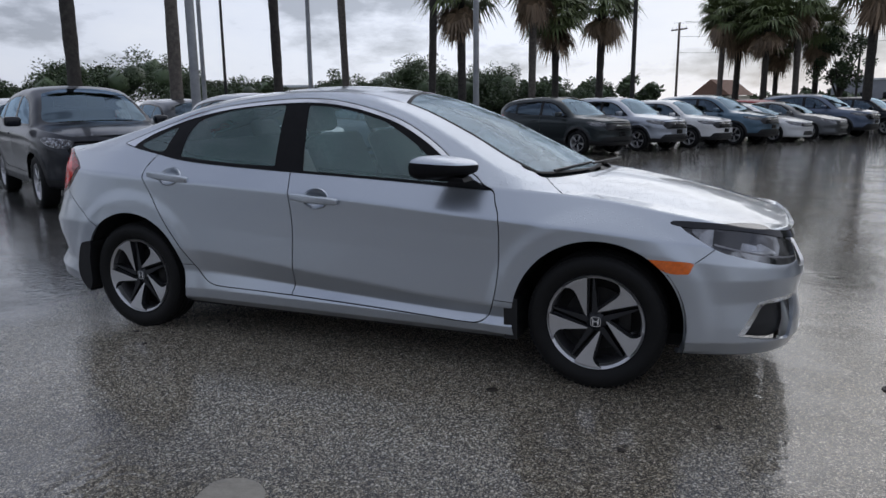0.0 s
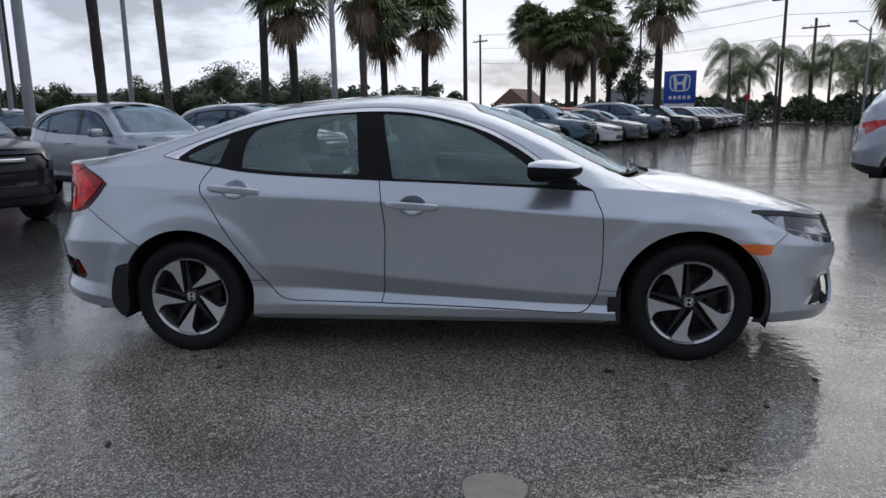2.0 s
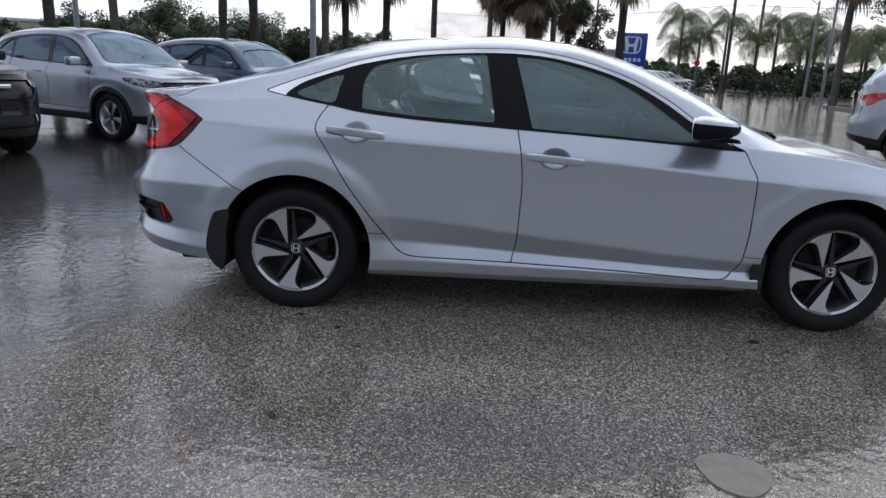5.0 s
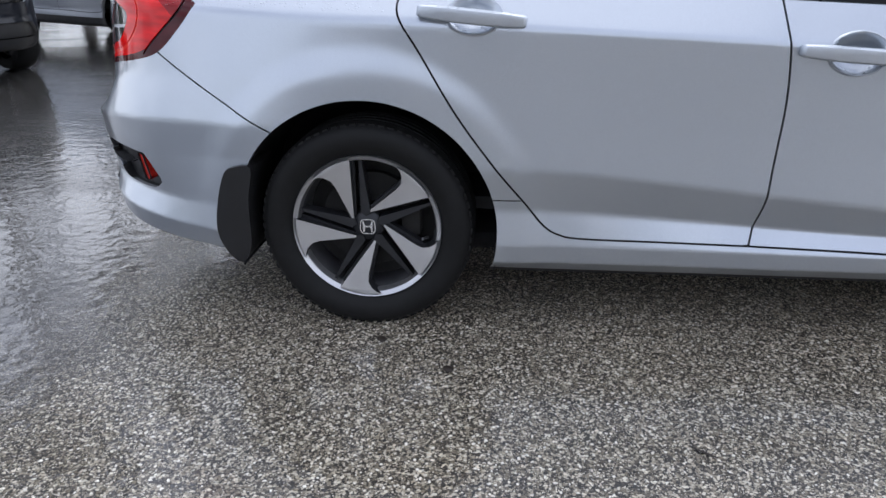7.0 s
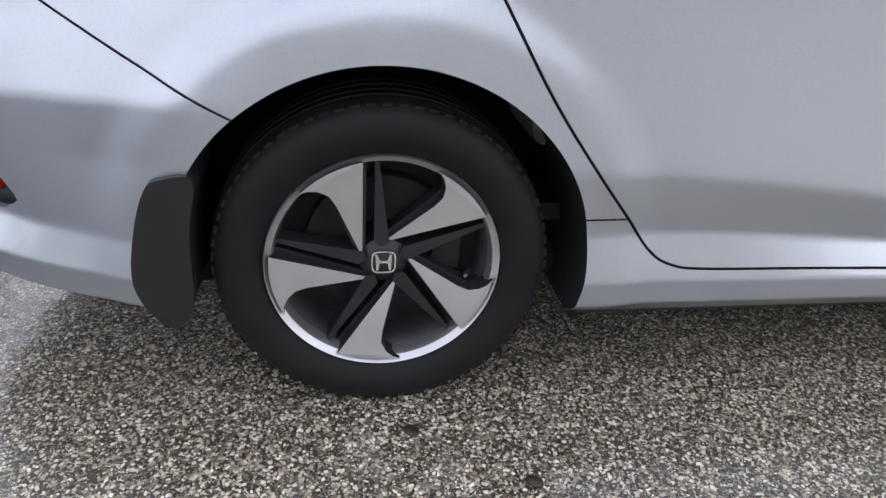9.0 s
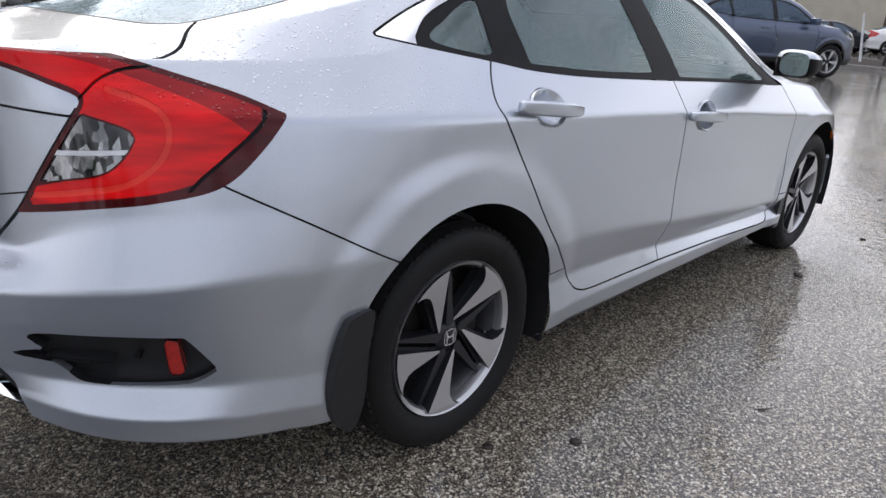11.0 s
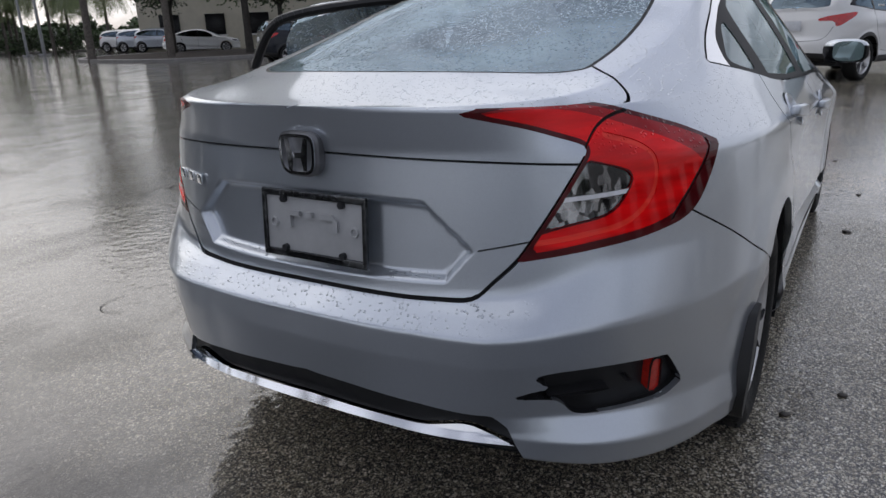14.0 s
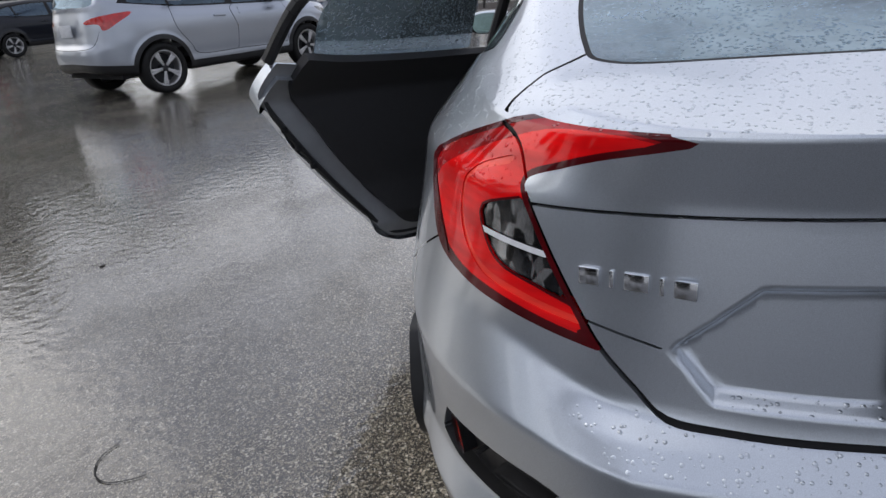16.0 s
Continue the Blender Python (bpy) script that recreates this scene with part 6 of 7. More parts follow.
def leaf_material(name, colour, var=.35):
    m = material(name, colour, .5)
    b = shader(m)
    g = m.node_tree.nodes.new("ShaderNodeNewGeometry")
    lo, hi = tuple(v * (1 - var) for v in colour), tuple(v * (1 + var) for v in colour)
    link(m, ramp(m, g.outputs["Random Per Island"], [(0, lo), (1, hi)]), b.inputs["Base Color"])
    b.inputs["Transmission Weight"].default_value = 0.0
    return m


PALM_GREEN = leaf_material("palm leaf", (.130, .165, .062))
PALM_DEAD = leaf_material("dead palm leaf", (.27, .19, .12))
LEAF = leaf_material("broad leaf", (.06, .098, .030), .5)
LEAF_DARK = leaf_material("dark leaf", (.042, .068, .026), .5)
LEAF_BELT = leaf_material("belt leaf", (.060, .090, .038), .5)
LEAF_RED = leaf_material("reddish leaf", (.050, .046, .030), .5)


def quad_mesh(name, quads, mat):
    v = np.array(quads, float).reshape(-1, 3)
    f = np.arange(len(v)).reshape(-1, 4)
    me = bpy.data.meshes.new(name)
    me.from_pydata(v.tolist(), [], f.tolist())
    me.materials.append(mat)
    return me


def fan_leaf(rng, base, out, length, droop):
    """The folded blades of one fan leaf, as narrow quads."""
    quads = []
    out = Vector(out).normalized()
    side = out.cross(Vector((0, 0, 1))).normalized() if abs(out.z) < .95 else Vector((1, 0, 0))
    up = side.cross(out)
    stem = Vector(base) + out * length * .5
    w = side * .02
    quads.append([base + w, base - w, stem - w, stem + w])
    for a in np.linspace(-1.75, 1.75, 17):
        d = (out * math.cos(a) + side * math.sin(a)).normalized()
        L = length * (.60 - .13 * abs(a)) * rng.uniform(.85, 1.1)
        mid = stem + d * L * .55 + up * .03
        tip = stem + d * L + Vector((0, 0, -1)) * droop * L * rng.uniform(.5, 1.2)
        s = d.cross(up).normalized() * L * .058
        quads.append([stem, mid + s, tip, mid - s])
    return quads


def fan_palm(seed, height, crown=1.55, skirt=.7, trunk=.17):
    rng = random.Random(seed)
    root = empty("fan_palm")
    bm = bmesh.new()
    rows = []
    n, k = 12, 26
    lean = (rng.uniform(-.03, .03), rng.uniform(-.03, .03))
    for i in range(k + 1):
        z = height * i / k
        r = trunk * (1.25 - .3 * min(1, i / 4)) * (1 + .06 * rng.uniform(-1, 1)) * (1.0 if i < k - 3 else 1.12)
        rows.append([bm.verts.new((lean[0] * z + r * math.cos(6.283 * j / n), lean[1] * z + r * math.sin(6.283 * j / n), z)) for j in range(n)])
    for a, b in zip(rows, rows[1:]):
        for j in range(n):
            bm.faces.new((a[j], a[(j + 1) % n], b[(j + 1) % n], b[j]))
    part("trunk", bm, BARK_DARK if seed % 2 else BARK, root, "grey ringed palm trunk", 60)
    top = Vector((lean[0] * height, lean[1] * height, height))
    green, dead = [], []
    for i in range(84):
        a = i * 2.39996
        e = rng.uniform(-.5, 1.4)
        d = Vector((math.cos(a) * math.cos(e), math.sin(a) * math.cos(e), math.sin(e)))
        green += fan_leaf(rng, top + Vector((0, 0, rng.uniform(-.1, .3))), d, crown * rng.uniform(.85, 1.1), .45)
    for i in range(int(30 * skirt)):
        a = rng.uniform(0, 6.283)
        e = rng.uniform(-1.4, -.6)
        d = Vector((math.cos(a) * math.cos(e), math.sin(a) * math.cos(e), math.sin(e)))
        dead += fan_leaf(rng, top + Vector((0, 0, rng.uniform(-.5, 0))), d, crown * rng.uniform(.6, .95), .5)
    part("crown", quad_mesh("crown", green, PALM_GREEN), None, root, "green crown of fan leaves")
    if dead:
        part("dead_skirt", quad_mesh("dead_skirt", dead, PALM_DEAD), None, root, "brown hanging dead leaves")
    return root


def feather_palm(seed, height, length=2.4, trunk=.10):
    rng = random.Random(seed)
    root = empty("feather_palm")
    bm = bmesh.new()
    for i in range(6):
        tube(bm, (0, 0, height * i / 6), (0, 0, height * (i + 1) / 6 + .01), trunk * (1.2 - .06 * i), trunk * (1.2 - .06 * (i + 1)), 10)
    part("trunk", bm, BARK, root, "smooth pale palm trunk", 60)
    quads = []
    for i in range(32):
        a, e = i * 2.39996, rng.uniform(.0, 1.2)
        L = length * rng.uniform(.85, 1.15)
        h = Vector((math.cos(a), math.sin(a), 0))
        p, d = Vector((0, 0, height)), (h * math.cos(e) + Vector((0, 0, math.sin(e))))
        side = Vector((-h.y, h.x, 0))
        n = 20
        for j in range(n):
            q = p + d * L / n
            d = (d + Vector((0, 0, -.115 - .05 * rng.random()))).normalized()
            quads.append([p + side * .015, p - side * .015, q - side * .015, q + side * .015])
            if j > 1:
                fl = L * .30 * math.sin(math.pi * (j + 1) / (n + 2)) + .08
                for s in (-1, 1):
                    o = (side * s * .8 + d * .45 + Vector((0, 0, -.55 - .3 * rng.random()))).normalized()
                    w = d * .028
                    quads.append([p + w, p - w, p + o * fl * .6 - w * .8, p + o * fl])
            p = q
    part("crown", quad_mesh("crown", quads, PALM_GREEN), None, root, "arching feather leaves")
    return root


def leaf_cloud(rng, centres, per, size, flat=1.0):
    quads = []
    for c, r in centres:
        for _ in range(per):
            d = Vector((rng.gauss(0, 1), rng.gauss(0, 1), rng.gauss(0, 1) * flat))
            p = Vector(c) + d.normalized() * r * rng.random() ** .4
            a = Vector((rng.uniform(-1, 1), rng.uniform(-1, 1), rng.uniform(-.7, .7))).normalized()
            b = a.cross(Vector((rng.uniform(-1, 1), rng.uniform(-1, 1), rng.uniform(-1, 1)))).normalized()
            s = size * rng.uniform(.6, 1.4)
            quads.append([p - a * s, p + b * s * .45, p + a * s, p - b * s * .45])
    return quads


def broad_tree(seed, height, spread, leaf, leaf_size=.10, clumps=34, per=130, trunk=.16, clear=.35):
    rng = random.Random(seed)
    root = empty("broadleaf_tree")
    bm = bmesh.new()
    fork = height * clear
    tube(bm, (0, 0, 0), (.05, .02, fork), trunk, trunk * .75, 10)
    centres = []
    for i in range(clumps):
        a, u = rng.uniform(0, 6.283), rng.random()
        z = fork + (height - fork) * (.1 + .85 * u)
        r = spread * math.sqrt(max(.05, 1 - (1.6 * (u - .42)) ** 2)) * rng.uniform(.25, 1)
        c = (r * math.cos(a), r * math.sin(a), z)
        centres.append((c, spread * rng.uniform(.2, .36)))
        if i % 3 == 0:
            mid = Vector((c[0] * .45, c[1] * .45, fork + (z - fork) * .55))
            tube(bm, (.05, .02, fork * .92), mid, trunk * .45, trunk * .25, 6)
            tube(bm, mid, c, trunk * .25, trunk * .07, 5)
    part("trunk", bm, BARK_DARK, root, "dark branching trunk", 50)
    part("crown", quad_mesh("crown", leaf_cloud(rng, centres, per, leaf_size), leaf), None, root, "uneven leafy crown with gaps")
    return root


def plant(src, x, y, turn=0.0, size=1.0, used=[]):
    ob = src if src not in used else copy_thing(src, pose(0, 0, 0))
    used.append(src)
    ob.matrix_basis = pose(x, y, 0, 0, 0, turn) @ Matrix.Scale(size, 4)
    return ob


tall = [fan_palm(1, 9.5, 1.7, .8, .17), fan_palm(2, 11.0, 1.7, .6, .17)]
mid_ = [fan_palm(3, 6.2, 1.9, 1.0, .19), fan_palm(4, 6.9, 1.8, 1.6, .18), fan_palm(5, 5.6, 1.8, .8, .18)]
for i, (x, y) in enumerate(((-12.5, 8.5), (-11.6, 10.8), (-12.4, 16.6), (-14.4, 24.8), (-9.8, 23.7), (19.8, 28.0), (23.0, 26.0))):
    tagged(plant(tall[i % 2], x, y, 70 * i), "tall fan palm with a bare grey trunk", "palm", "tall palms behind the parked cars")
for i, (x, y, s) in enumerate(((-8.9, 25.1, .98), (-6.6, 28, 1.0), (-6.0, 30.2, .98), (-4.5, 33.5, 1.02), (1.2, 42.1, .95), (2.1, 44.1, 1.12), (3.6, 41, .95), (5.4, 42.9, 1.05), (4.4, 45, .9), (7.55, 33.0, 1.06), (17.9, 31.4, 1.0), (6.6, 45, 1.0))):
    tagged(plant(mid_[i % 3], x, y, 50 * i, s), "fan palm with green crown and brown dead skirt", "palm", "fan palms")
fe = [feather_palm(7, 4.2, 2.6), feather_palm(8, 5.4, 2.8), feather_palm(9, 3.6, 2.4)]
for i, (x, y) in enumerate(((21.1, 62.3), (18.4, 59), (19.8, 63.5), (26.4, 62.6), (27.1, 60.2), (28.1, 57.5), (30.8, 60.7), (29.4, 59), (26.2, 44), (30.1, 54.6), (23, 61), (32.5, 56), (34, 53))):
    tagged(plant(fe[i % 3], x, y, 40 * i, 1.15), "feather palm with arching drooping leaves", "palm", "feather palms along the road")
bt = [broad_tree(11, 8.5, 3.6, LEAF_DARK, .095, 60, 330, .16, .3), broad_tree(12, 9.0, 4.0, LEAF, .095, 60, 330, .17, .3), broad_tree(13, 4.3, 2.0, LEAF_RED, .055, 60, 300, .10, .2)]
tagged(plant(broad_tree(14, 6.2, 1.5, LEAF_DARK, .09, 30, 170, .16, .28), 7.7, 43.7), "dark dense narrow evergreen tree", "tree")
for i, (x, y, s) in enumerate(((24.5, 33.5, 1.0), (27, 30, 1.1), (25.5, 26.0, 1.0), (26.5, 21.5, 1.0), (30, 26, 1.1))):
    tagged(plant(bt[i % 2], x, y, 66 * i, s), "spreading broadleaf tree with dark leaves", "tree", "trees on the planted island")
tagged(plant(bt[2], 22.3, 8.8), "small dark tree with reddish new leaves", "tree")
tagged(plant(bt[0], 22.8, 1.4, 40, .62), "small leafy tree by the kerb", "tree", "trees on the planted island")


def wood(name, label, trees, leaf, mat, per):
    """Many rounded, uneven tree crowns with leaves over them, too far off to count."""
    rng = random.Random(len(trees))
    quads, cores = [], bmesh.new()
    for x, y, z, r in trees:
        k = bmesh.ops.create_icosphere(cores, subdivisions=1, radius=r * .42, matrix=Matrix.Translation((x, y, z)))["verts"]
        for v in k:
            d = v.co - Vector((x, y, z))
            v.co = Vector((x, y, z)) + d * (1 + .7 * noise.noise(v.co * (1.1 / r) + Vector((z, x, y))))
            v.co.z = max(v.co.z, 0)
        clumps = []
        for _ in range(8):
            d = Vector((rng.gauss(0, 1), rng.gauss(0, 1), rng.gauss(0, .8))).normalized() * r * rng.uniform(.45, .85)
            clumps.append(((x + d.x, y + d.y, max(z + d.z, .3)), r * rng.uniform(.28, .5)))
        quads += leaf_cloud(rng, clumps, per // 8, leaf, 1.0)
    core = mesh_of("core", cores, mat, 80)
    root = new(name, quad_mesh(name, quads, mat))
    part("inner_foliage", core, None, root)
    tagged(root, label, "trees", kind="stuff")


def skyline(a):
    """Height of the woods by direction, in degrees from the x axis."""
    return 3.7 + 2.6 * math.exp(-((a - 112) / 6) ** 2) + 3.2 * math.exp(-((a - 136) / 5) ** 2) + 1.0 * math.exp(-((a - 150) / 8) ** 2) + .6 * math.sin(a * .9)


rng = random.Random(77)
woods = []
for k in range(380):
    a = rng.uniform(98, 165)
    d, h = rng.uniform(55, 72), skyline(a) * rng.choice((.45, .7, .85, .95, 1.0))
    r = h * rng.uniform(.26, .42)
    woods.append((d * math.cos(radians(a)), d * math.sin(radians(a)), max(h - r, r * .6), r))
wood("tree_belt", "belt of green trees behind the parked cars", woods, .105, LEAF_BELT, 1040)
woods = []
for k in range(120):
    a = rng.uniform(25, 112)
    d, h = rng.uniform(100, 150), rng.uniform(2.2, 4.2) if a < 95 else rng.uniform(4, 7)
    r = h * rng.uniform(.3, .5)
    woods.append((d * math.cos(radians(a)), d * math.sin(radians(a)), h - r, r))
for k in range(110):
    a, d = rng.uniform(25, 112), rng.uniform(92, 105)
    r = rng.uniform(1.1, 1.9)
    woods.append((d * math.cos(radians(a)), d * math.sin(radians(a)), r * .7, r))
wood("far_tree_line", "distant dark green woods beyond the road", woods, .5, LEAF_BELT, 320)
# trees out of view, added to darken what the car paint mirrors
woods = []
for k in range(130):
    a = rng.uniform(165, 345)
    d, h = rng.uniform(58, 80), rng.uniform(3.5, 6.5)
    r = h * rng.uniform(.3, .5)
    woods.append((d * math.cos(radians(a)), d * math.sin(radians(a)), h - r, r))
wood("near_tree_line", "unseen dark trees added round the open side for dark reflections", woods, .3, LEAF_BELT, 240)
hedge = []
for k in range(60):
    t = k / 59
    hedge.append(((14 + 30 * t, 74 - 32 * t + rng.uniform(-1, 1), rng.uniform(.4, 1.2)), rng.uniform(.7, 1.2)))
ob = new("hedge", quad_mesh("hedge", leaf_cloud(rng, hedge, 160, .16, .7), LEAF_DARK))
tagged(ob, "dark hedge along the road", "hedge", kind="stuff")
# ---- poles, wires, sign, kerbs, buildings ----
METAL_GREY = noisy(material("galvanised pole", (.32, .33, .34), .5, .4), (.3, .31, .32), 6, .2, (.4, .6))
METAL_DARK = noisy(material("dark bronze pole", (.03, .028, .026), .5, .3), (.03, .028, .026), 6, .3)
WOOD_POLE = noisy(material("weathered timber pole", (.10, .08, .065), .9), (.10, .08, .065), 5, .35, None, .5, 20)
BLUE = noisy(material("blue sign face", (.012, .075, .42), .35), (.012, .075, .42), 3, .08)
WHITE = noisy(material("white sign paint", (.75, .76, .77), .4), (.75, .76, .77), 4, .06)
CREAM = noisy(material("cream stucco", (.56, .52, .42), .9), (.56, .52, .42), 1.2, .1, None, .25, 60)
ROOF_RED = noisy(material("red brown roof", (.22, .13, .09), .8), (.22, .13, .09), 6, .3)
MULCH = noisy(material("dark mulch", (.035, .026, .02), .95), (.035, .026, .02), 12, .5, None, 1.0, 40)


def pole(x, y, h, r=.07, mat=METAL_GREY, label="grey steel lamp post in the car park", arm=None, name="lamp_post", lean=(0, 0)):
    root = empty(name, pose(x, y, 0))
    tagged(root, label, "pole")
    bm = bmesh.new()
    tube(bm, (0, 0, 0), (lean[0], lean[1], h), r, r * .75, 12)
    part("shaft", bm, mat, root)
    if arm:
        bm = bmesh.new()
        tube(bm, (0, 0, h - .3), (arm[0], arm[1], h + .5), .035, .03, 8)
        part("arm", bm, mat, root)
        part("lamp_head", block((.6, .25, .12), pose(arm[0], arm[1], h + .5, 0, 0, math.degrees(math.atan2(arm[1], arm[0]))), .04), METAL_GREY, root)
    part("base", block((r * 5, r * 5, .1), (0, 0, .05), .02), mat, root)
    return root


pole(-9.3, 8.9, 10, .11, METAL_GREY, "pale round concrete lamp post")
pole(-15, 15.9, 11, .08, METAL_GREY)
pole(-14.2, 21.4, 11, .10, METAL_GREY)
fl = pole(-26.3, 31.1, 8.2, .10, METAL_DARK, "dark pole with two floodlights", name="flood_light_pole")
for dy in (-.5, .5):
    part("flood_lamp", block((.35, .6, .5), pose(dy * .8, dy, 8.1, 25, 0, 30), .05), METAL_DARK, fl)
pole(-4.1, 13.1, 9, .08, METAL_GREY)
pole(-1.6, 23.8, 9, .09, METAL_DARK, "dark lamp post with a long arm", (1.6, -.6))
pole(10.2, 54.7, 9, .09, METAL_DARK, "dark slender lamp post with arm", (-1.0, .3))
pole(27.3, 51.3, 7.5, .12, METAL_GREY, "pale lamp post with twin heads", (1.2, -.6))
pole(25.5, 50.3, 7, .10, METAL_GREY, "pale slender lamp post with arm", (-1.0, .5))
pole(19.3, 10.4, 7, .14, METAL_GREY, "thick grey steel post by the kerb")
pole(21.8, 3.5, 3.0, .045, METAL_DARK, "leaning dark sign post", name="sign_post", lean=(.25, -.12))
pole(23.3, 4.5, 1.6, .04, WHITE, "short leaning white marker post", name="marker_post", lean=(.3, .3))


def utility_pole(x, y, h):
    root = pole(x, y, h, .16, WOOD_POLE, "weathered timber utility pole with crossarm", name="utility_pole")
    part("crossarm", block((2.4, .12, .14), pose(0, 0, h - .8, 0, 0, -40)), WOOD_POLE, root)
    for s in (-1, -.4, .4, 1):
        bm = bmesh.new()
        tube(bm, (s * .8, -s * .65, h - .73), (s * .8, -s * .65, h - .5), .04, .02, 8)
        part("insulator", bm, METAL_GREY, root)
    return root


utility_pole(23.5, 61.5, 11.5)
utility_pole(-4.2, 85.4, 11)
utility_pole(44, 44, 11.5)
utility_pole(40.4, 8.0, 7.5)
utility_pole(27.6, 65.4, 9.5)


def wire(a, b, sag, r=.018):
    c = bpy.data.curves.new("overhead_wire", "CURVE")
    c.dimensions, c.bevel_depth, c.bevel_resolution = "3D", r, 1
    s = c.splines.new("POLY")
    s.points.add(16)
    for i, p in enumerate(s.points):
        t = i / 16
        q = Vector(a).lerp(Vector(b), t)
        p.co = (q.x, q.y, q.z - sag * 4 * t * (1 - t), 1)
    c.materials.append(METAL_DARK)
    tagged(new("overhead_wire", c), "thin black overhead cable", "cable", "overhead cables")


for z, o in ((11.0, .9), (11.0, -.9), (9.4, 0), (7.6, 0)):
    wire((23.5 + o * .7, 61.5 - o * .6, z), (-4.2 + o * .7, 85.4 - o * .6, z), .8)
    wire((23.5 + o * .7, 61.5 - o * .6, z), (44 + o * .7, 44 - o * .6, z), .6)
for z in (7.0, 6.6, 4.9, 4.6, 4.4):
    wire((40.4, 8, z), (44, 44, z + 1.5), .3)
    wire((40.4, 8, z), (40, -30, z), .3)

# the blue sign
sg = empty("pylon_sign", pose(16.9, 70.7, 0, 0, 0, -14))
tagged(sg, "blue square pylon sign with a white emblem on a white base", "sign")
part("sign_box", block((3.1, .5, 3.2), (0, 0, 3.75), .03), BLUE, sg, "blue sign box")
part("sign_base", block((2.9, .4, 2.1), (0, 0, 1.05), .03), WHITE, sg, "white base")
o = [(1.0 * np.sign(math.cos(a)) * abs(math.cos(a)) ** .5 * (1 + .08 * math.sin(a)), .85 * np.sign(math.sin(a)) * abs(math.sin(a)) ** .5) for a in np.linspace(0, 2 * math.pi, 40, endpoint=False)]
bm = bmesh.new()
vo, vi = [bm.verts.new((x, -.262, z)) for x, z in o], [bm.verts.new((x * .86, -.262, z * .86)) for x, z in o]
for k in range(40):
    bm.faces.new((vo[k], vo[(k + 1) % 40], vi[(k + 1) % 40], vi[k]))
for sx in (-1, 1):
    prism(bm, [(sx * .68, .68), (sx * .42, .68), (sx * .22, .05), (sx * .30, -.68), (sx * .52, -.68)], -.265, -.25)
prism(bm, [(-.3, .1), (.3, .1), (.3, -.16), (-.3, -.16)], -.2635, -.25)
part("emblem", bm, WHITE, sg, "white emblem", at=pose(0, 0, 4.15))
for k in range(5):
    part("lettering_bar", block((.30, .02, .36), (-.9 + .45 * k, -.262, 2.7), .02), WHITE, sg)
stop = empty("stop_sign", pose(19.5, 57.5, 0, 0, 0, -20))
tagged(stop, "small red octagonal road sign on a post", "sign")
part("post", tube(bmesh.new(), (0, 0, 0), (0, 0, 2.6), .04), METAL_GREY, stop)
bm = bmesh.new()
prism(bm, [(.26 * math.cos(a + .3927), .26 * math.sin(a + .3927)) for a in np.linspace(0, 2 * math.pi, 8, endpoint=False)], -.06, -.04)
part("plate", bm, material("red sign paint", (.5, .02, .03), .5), stop, at=pose(0, 0, 2.4))

# kerbs and planted islands
KERB = noisy(material("kerb concrete", (.22, .21, .2), .7), (.22, .21, .2), 8, .3, (.4, .8), .3, 60)


def island(points, name, label, height=.14):
    lp = spline(points, 6)
    bm = bmesh.new()
    c = np.mean(lp, 0)
    rings = [(1.0, 0), (1.0, height - .02), (.995, height), (.965, height), (.96, height - .03)]
    rows = [[bm.verts.new((c[0] + (x - c[0]) * k, c[1] + (y - c[1]) * k, z)) for x, y in lp] for k, z in rings]
    for a, b in zip(rows, rows[1:]):
        for j in range(len(lp)):
            bm.faces.new((a[j], a[(j + 1) % len(lp)], b[(j + 1) % len(lp)], b[j]))
    tagged(new(name, mesh_of(name, bm, KERB, 30)), label, "kerb", kind="structure")
    bm = bmesh.new()
    bm.faces.new([bm.verts.new((c[0] + (x - c[0]) * .962, c[1] + (y - c[1]) * .962, height - .01)) for x, y in lp])
    tagged(new("mulch_bed", mesh_of("mulch_bed", bm, MULCH)), "dark mulch in a planted island", "planting bed", kind="structure")


island([(17.4, 26.6), (19, 24.6), (22, 23.0), (25, 20), (29, 22), (30, 30), (26, 36), (21, 36), (18.0, 32.4)], "kerb_island", "grey kerb round a planted island")
island([(20.9, 5.0), (20.1, 2.0), (19.0, -2), (20.5, -8), (25, -8), (26, 0), (25.5, 8), (22.5, 9.8)], "kerb_corner", "grey kerb round a planted corner")
island([(8, 78), (20, 66), (32, 57), (46, 43), (49, 46), (34, 61), (22, 71), (11, 82)], "kerb_road", "low kerb along the far edge of the car park", .12)

# buildings
BLOCK_GREY = noisy(material("pale grey cladding", (.5, .5, .5), .6), (.5, .5, .5), 2, .12)


def building(name, x, y, turn, size, label, wall, roof=None, windows=()):
    root = empty(name, pose(x, y, 0, 0, 0, turn))
    tagged(root, label, "building")
    w, d, h = size
    part("wall", block((w, d, h), (0, 0, h / 2), .03), wall, root)
    if name != "far_house":
        part("parapet", block((w + .3, d + .3, .25), (0, 0, h + .1), .03), WHITE if not roof else roof, root)
    for wx, wz, ww, wh in windows:
        win = part("window", block((ww, .12, wh), (wx, -d / 2 - .02, wz), .01), GLOSS_BLACK, root)
        part("window_sill", block((ww + .2, .2, .08), (wx, -d / 2 - .08, wz - wh / 2 - .05)), WHITE, win)
    return root


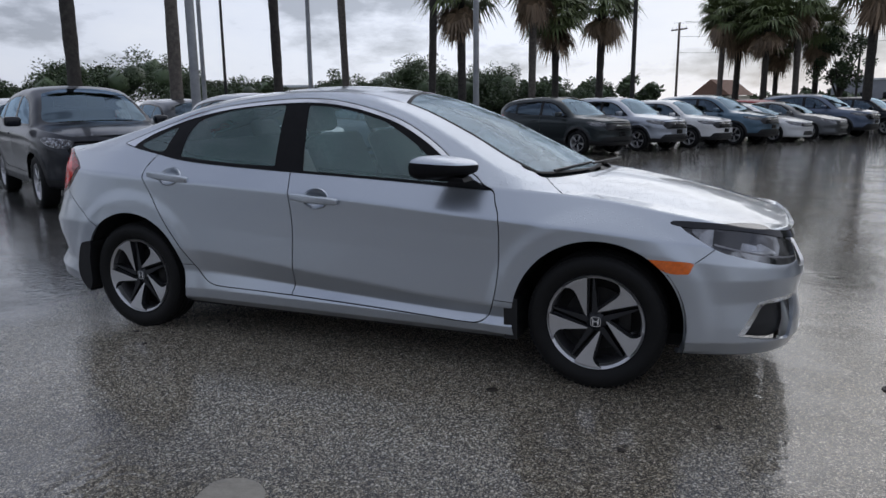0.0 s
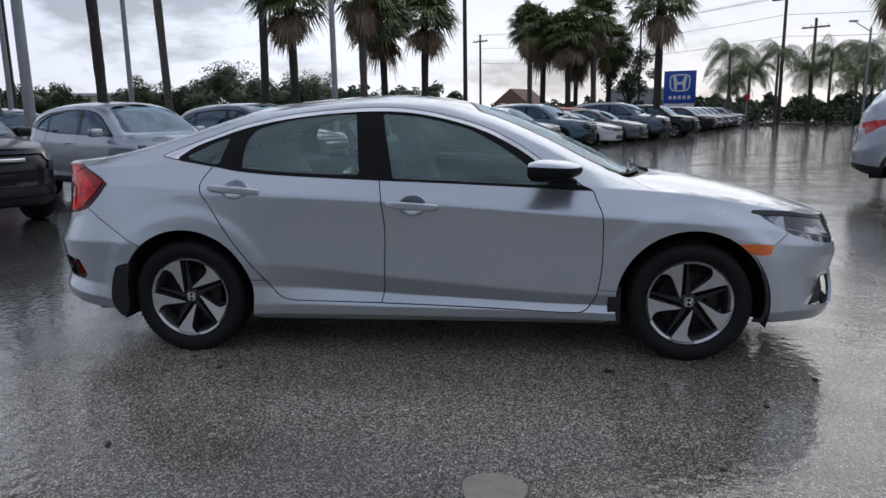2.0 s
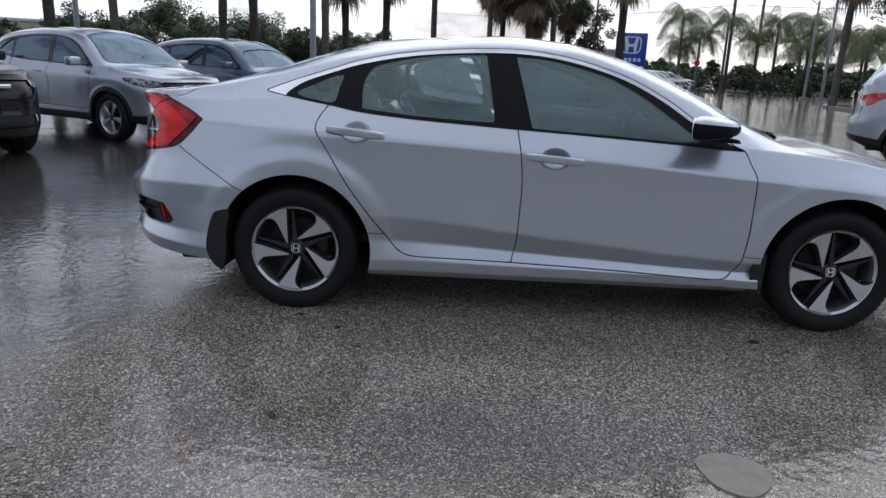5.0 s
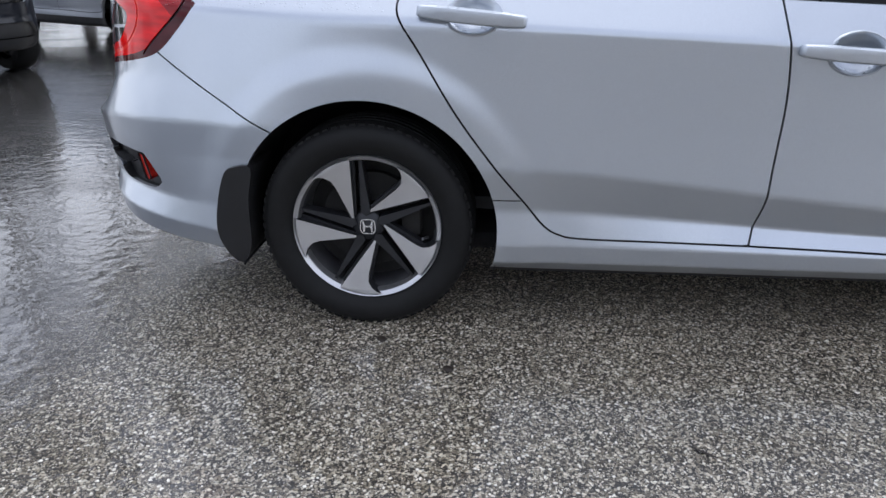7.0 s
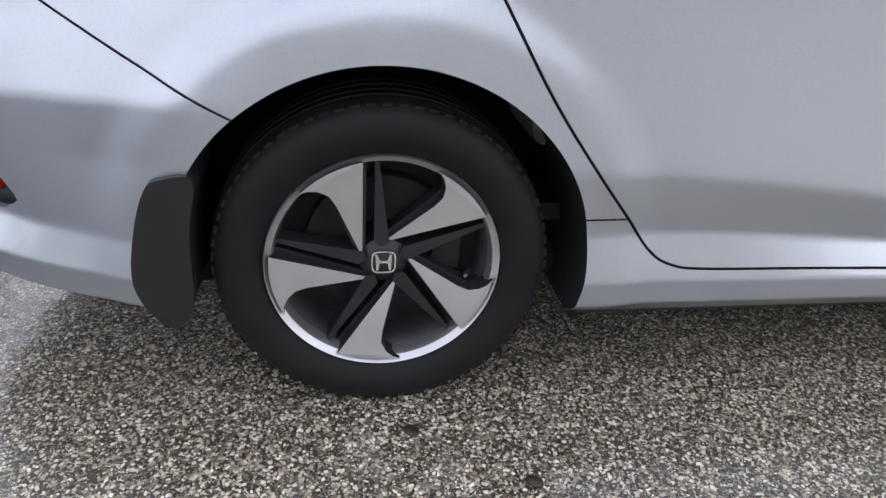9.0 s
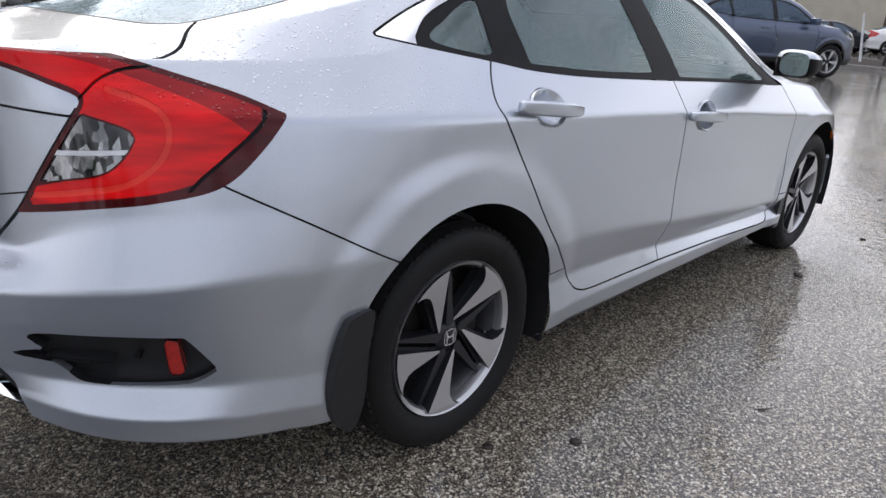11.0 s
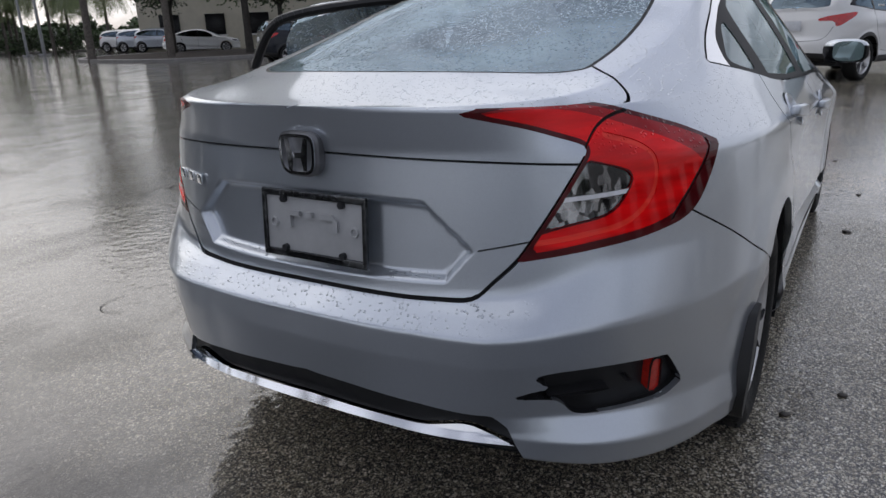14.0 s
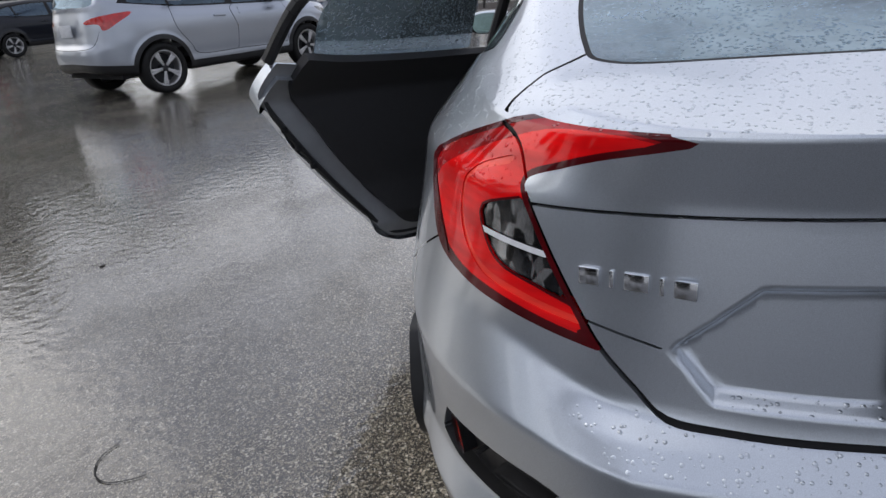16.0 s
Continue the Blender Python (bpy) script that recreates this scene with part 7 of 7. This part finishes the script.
building("warehouse", 55, 2, -80, (52, 18, 4.0), "long cream warehouse with blank walls", CREAM)
building("office_building", 38, 40, -45, (16, 10, 6.0), "pale yellow two-storey office building", CREAM, None, [(-6 + 3.0 * k, z, 1.3, 1.4) for k in range(5) for z in (1.7, 4.4)])
hs = building("far_house", 0.9, 92, 62, (5.4, 4.4, 2.6), "far house with a red brown gabled roof", CREAM, ROOF_RED, [(-1.5, 1.6, 1, 1), (1.5, 1.6, 1, 1)])
bm = bmesh.new()
a = [bm.verts.new(v) for v in ((-3, -2.6, 2.7), (3, -2.6, 2.7), (3, 2.6, 2.7), (-3, 2.6, 2.7), (-3, 0, 4.6), (3, 0, 4.6))]
for f in ((0, 1, 5, 4), (2, 3, 4, 5), (0, 4, 3), (1, 2, 5), (0, 3, 2, 1)):
    bm.faces.new([a[i] for i in f])
part("gable_roof", bm, ROOF_RED, hs)
building("far_block", 20.5, 108, -10, (11, 8, 4.6), "far grey commercial block", noisy(material("grey render", (.3, .31, .33), .9), (.3, .31, .33), 1, .1), None, [(-4 + 2.6 * k, 2.4, 1.4, 1.2) for k in range(4)])
building("far_shed", -40, 62, 20, (16, 8, 3.6), "far pale flat-roofed shed", CREAM)
# unseen block added behind the camera for the car's reflections; closes the place
building("showroom", 10, -42, 180, (60, 14, 5.5), "unseen pale grey block with dark panes, added for reflections", BLOCK_GREY, None, [(-24 + 6 * k, 1.8, 3.6, 2.4) for k in range(9)])

# ---- loose-looking aggregate near the rear wheel, standing out of the tar ----
def aggregate(x0, x1, y0, y1, pitch, seed):
    """Low, uneven stones bedded in the asphalt, as one mesh."""
    r = np.random.default_rng(seed)
    nx, ny = int((x1 - x0) / pitch), int((y1 - y0) / pitch)
    gx, gy = np.meshgrid(np.arange(nx), np.arange(ny))
    cx = x0 + (gx.ravel() + .5 * (gy.ravel() % 2) + r.uniform(-.38, .38, nx * ny)) * pitch
    cy = y0 + (gy.ravel() + r.uniform(-.38, .38, nx * ny)) * pitch
    # thins out towards the edge of the stretch
    edge = np.minimum.reduce([cx - x0, x1 - cx, cy - y0, y1 - cy]) / .30
    keep = r.random(len(cx)) < np.clip(edge, 0, 1) * .80
    cx, cy = cx[keep], cy[keep]
    n = len(cx)
    size = pitch * r.uniform(.28, .58, n)
    turn, long = r.uniform(0, 6.283, n), r.uniform(.7, 1.25, n)
    k = 6
    a = np.arange(k) * 2 * np.pi / k
    rad = r.uniform(.78, 1.2, (n, k)) * size[:, None]
    px, py = np.cos(a)[None] * rad * long[:, None], np.sin(a)[None] * rad / long[:, None]
    c, s_ = np.cos(turn)[:, None], np.sin(turn)[:, None]
    px, py = px * c - py * s_, px * s_ + py * c
    h = size * r.uniform(.10, .24, n)
    tx, ty = r.normal(0, .022, n)[:, None], r.normal(0, .022, n)[:, None]
    low = np.stack([cx[:, None] + px, cy[:, None] + py, np.full((n, k), -.002)], -1)
    top = np.stack([cx[:, None] + px * .84, cy[:, None] + py * .84, h[:, None] + tx * px + ty * py], -1)
    V = np.concatenate([low, top], 1).reshape(-1, 3)
    base = (np.arange(n) * 2 * k)[:, None]
    i, j = np.arange(k), (np.arange(k) + 1) % k
    sides = (base[:, :, None] + np.stack([i, j, j + k, i + k], -1)[None].reshape(1, -1)[:, None, :]).reshape(-1, 4)
    caps = (base + np.arange(k, 2 * k)[None])
    me = bpy.data.meshes.new("aggregate")
    me.from_pydata(V.tolist(), [], sides.tolist() + caps.tolist())
    return me


def stone_material():
    m = material("wet river stone", (.3, .27, .22), .5, 0, 1.0)
    g = m.node_tree.nodes.new("ShaderNodeNewGeometry")
    tint = ramp(m, g.outputs["Random Per Island"], STONE_SHADES)
    n = add(m, "ShaderNodeTexNoise", Scale=260.0, Detail=3.0)
    link(m, coords(m), n.inputs["Vector"])
    mix = m.node_tree.nodes.new("ShaderNodeMix")
    mix.data_type, mix.blend_type = "RGBA", "MULTIPLY"
    mix.inputs[0].default_value = 1.0
    link(m, tint, mix.inputs[6])
    link(m, ramp(m, n.outputs[0], [(0.3, grey(.78)), (0.7, grey(1.15))]), mix.inputs[7])
    link(m, mix.outputs[2], shader(m).inputs["Base Color"])
    shader(m).inputs["Coat Roughness"].default_value = 0.05
    shader(m).inputs["Coat IOR"].default_value = 1.6
    return m


st = aggregate(-2.15, 1.3, -2.0, -.45, .0092, 5)
st.materials.append(stone_material())
tagged(new("aggregate", st), "small tan and grey stones showing in wet asphalt", "gravel", kind="stuff")
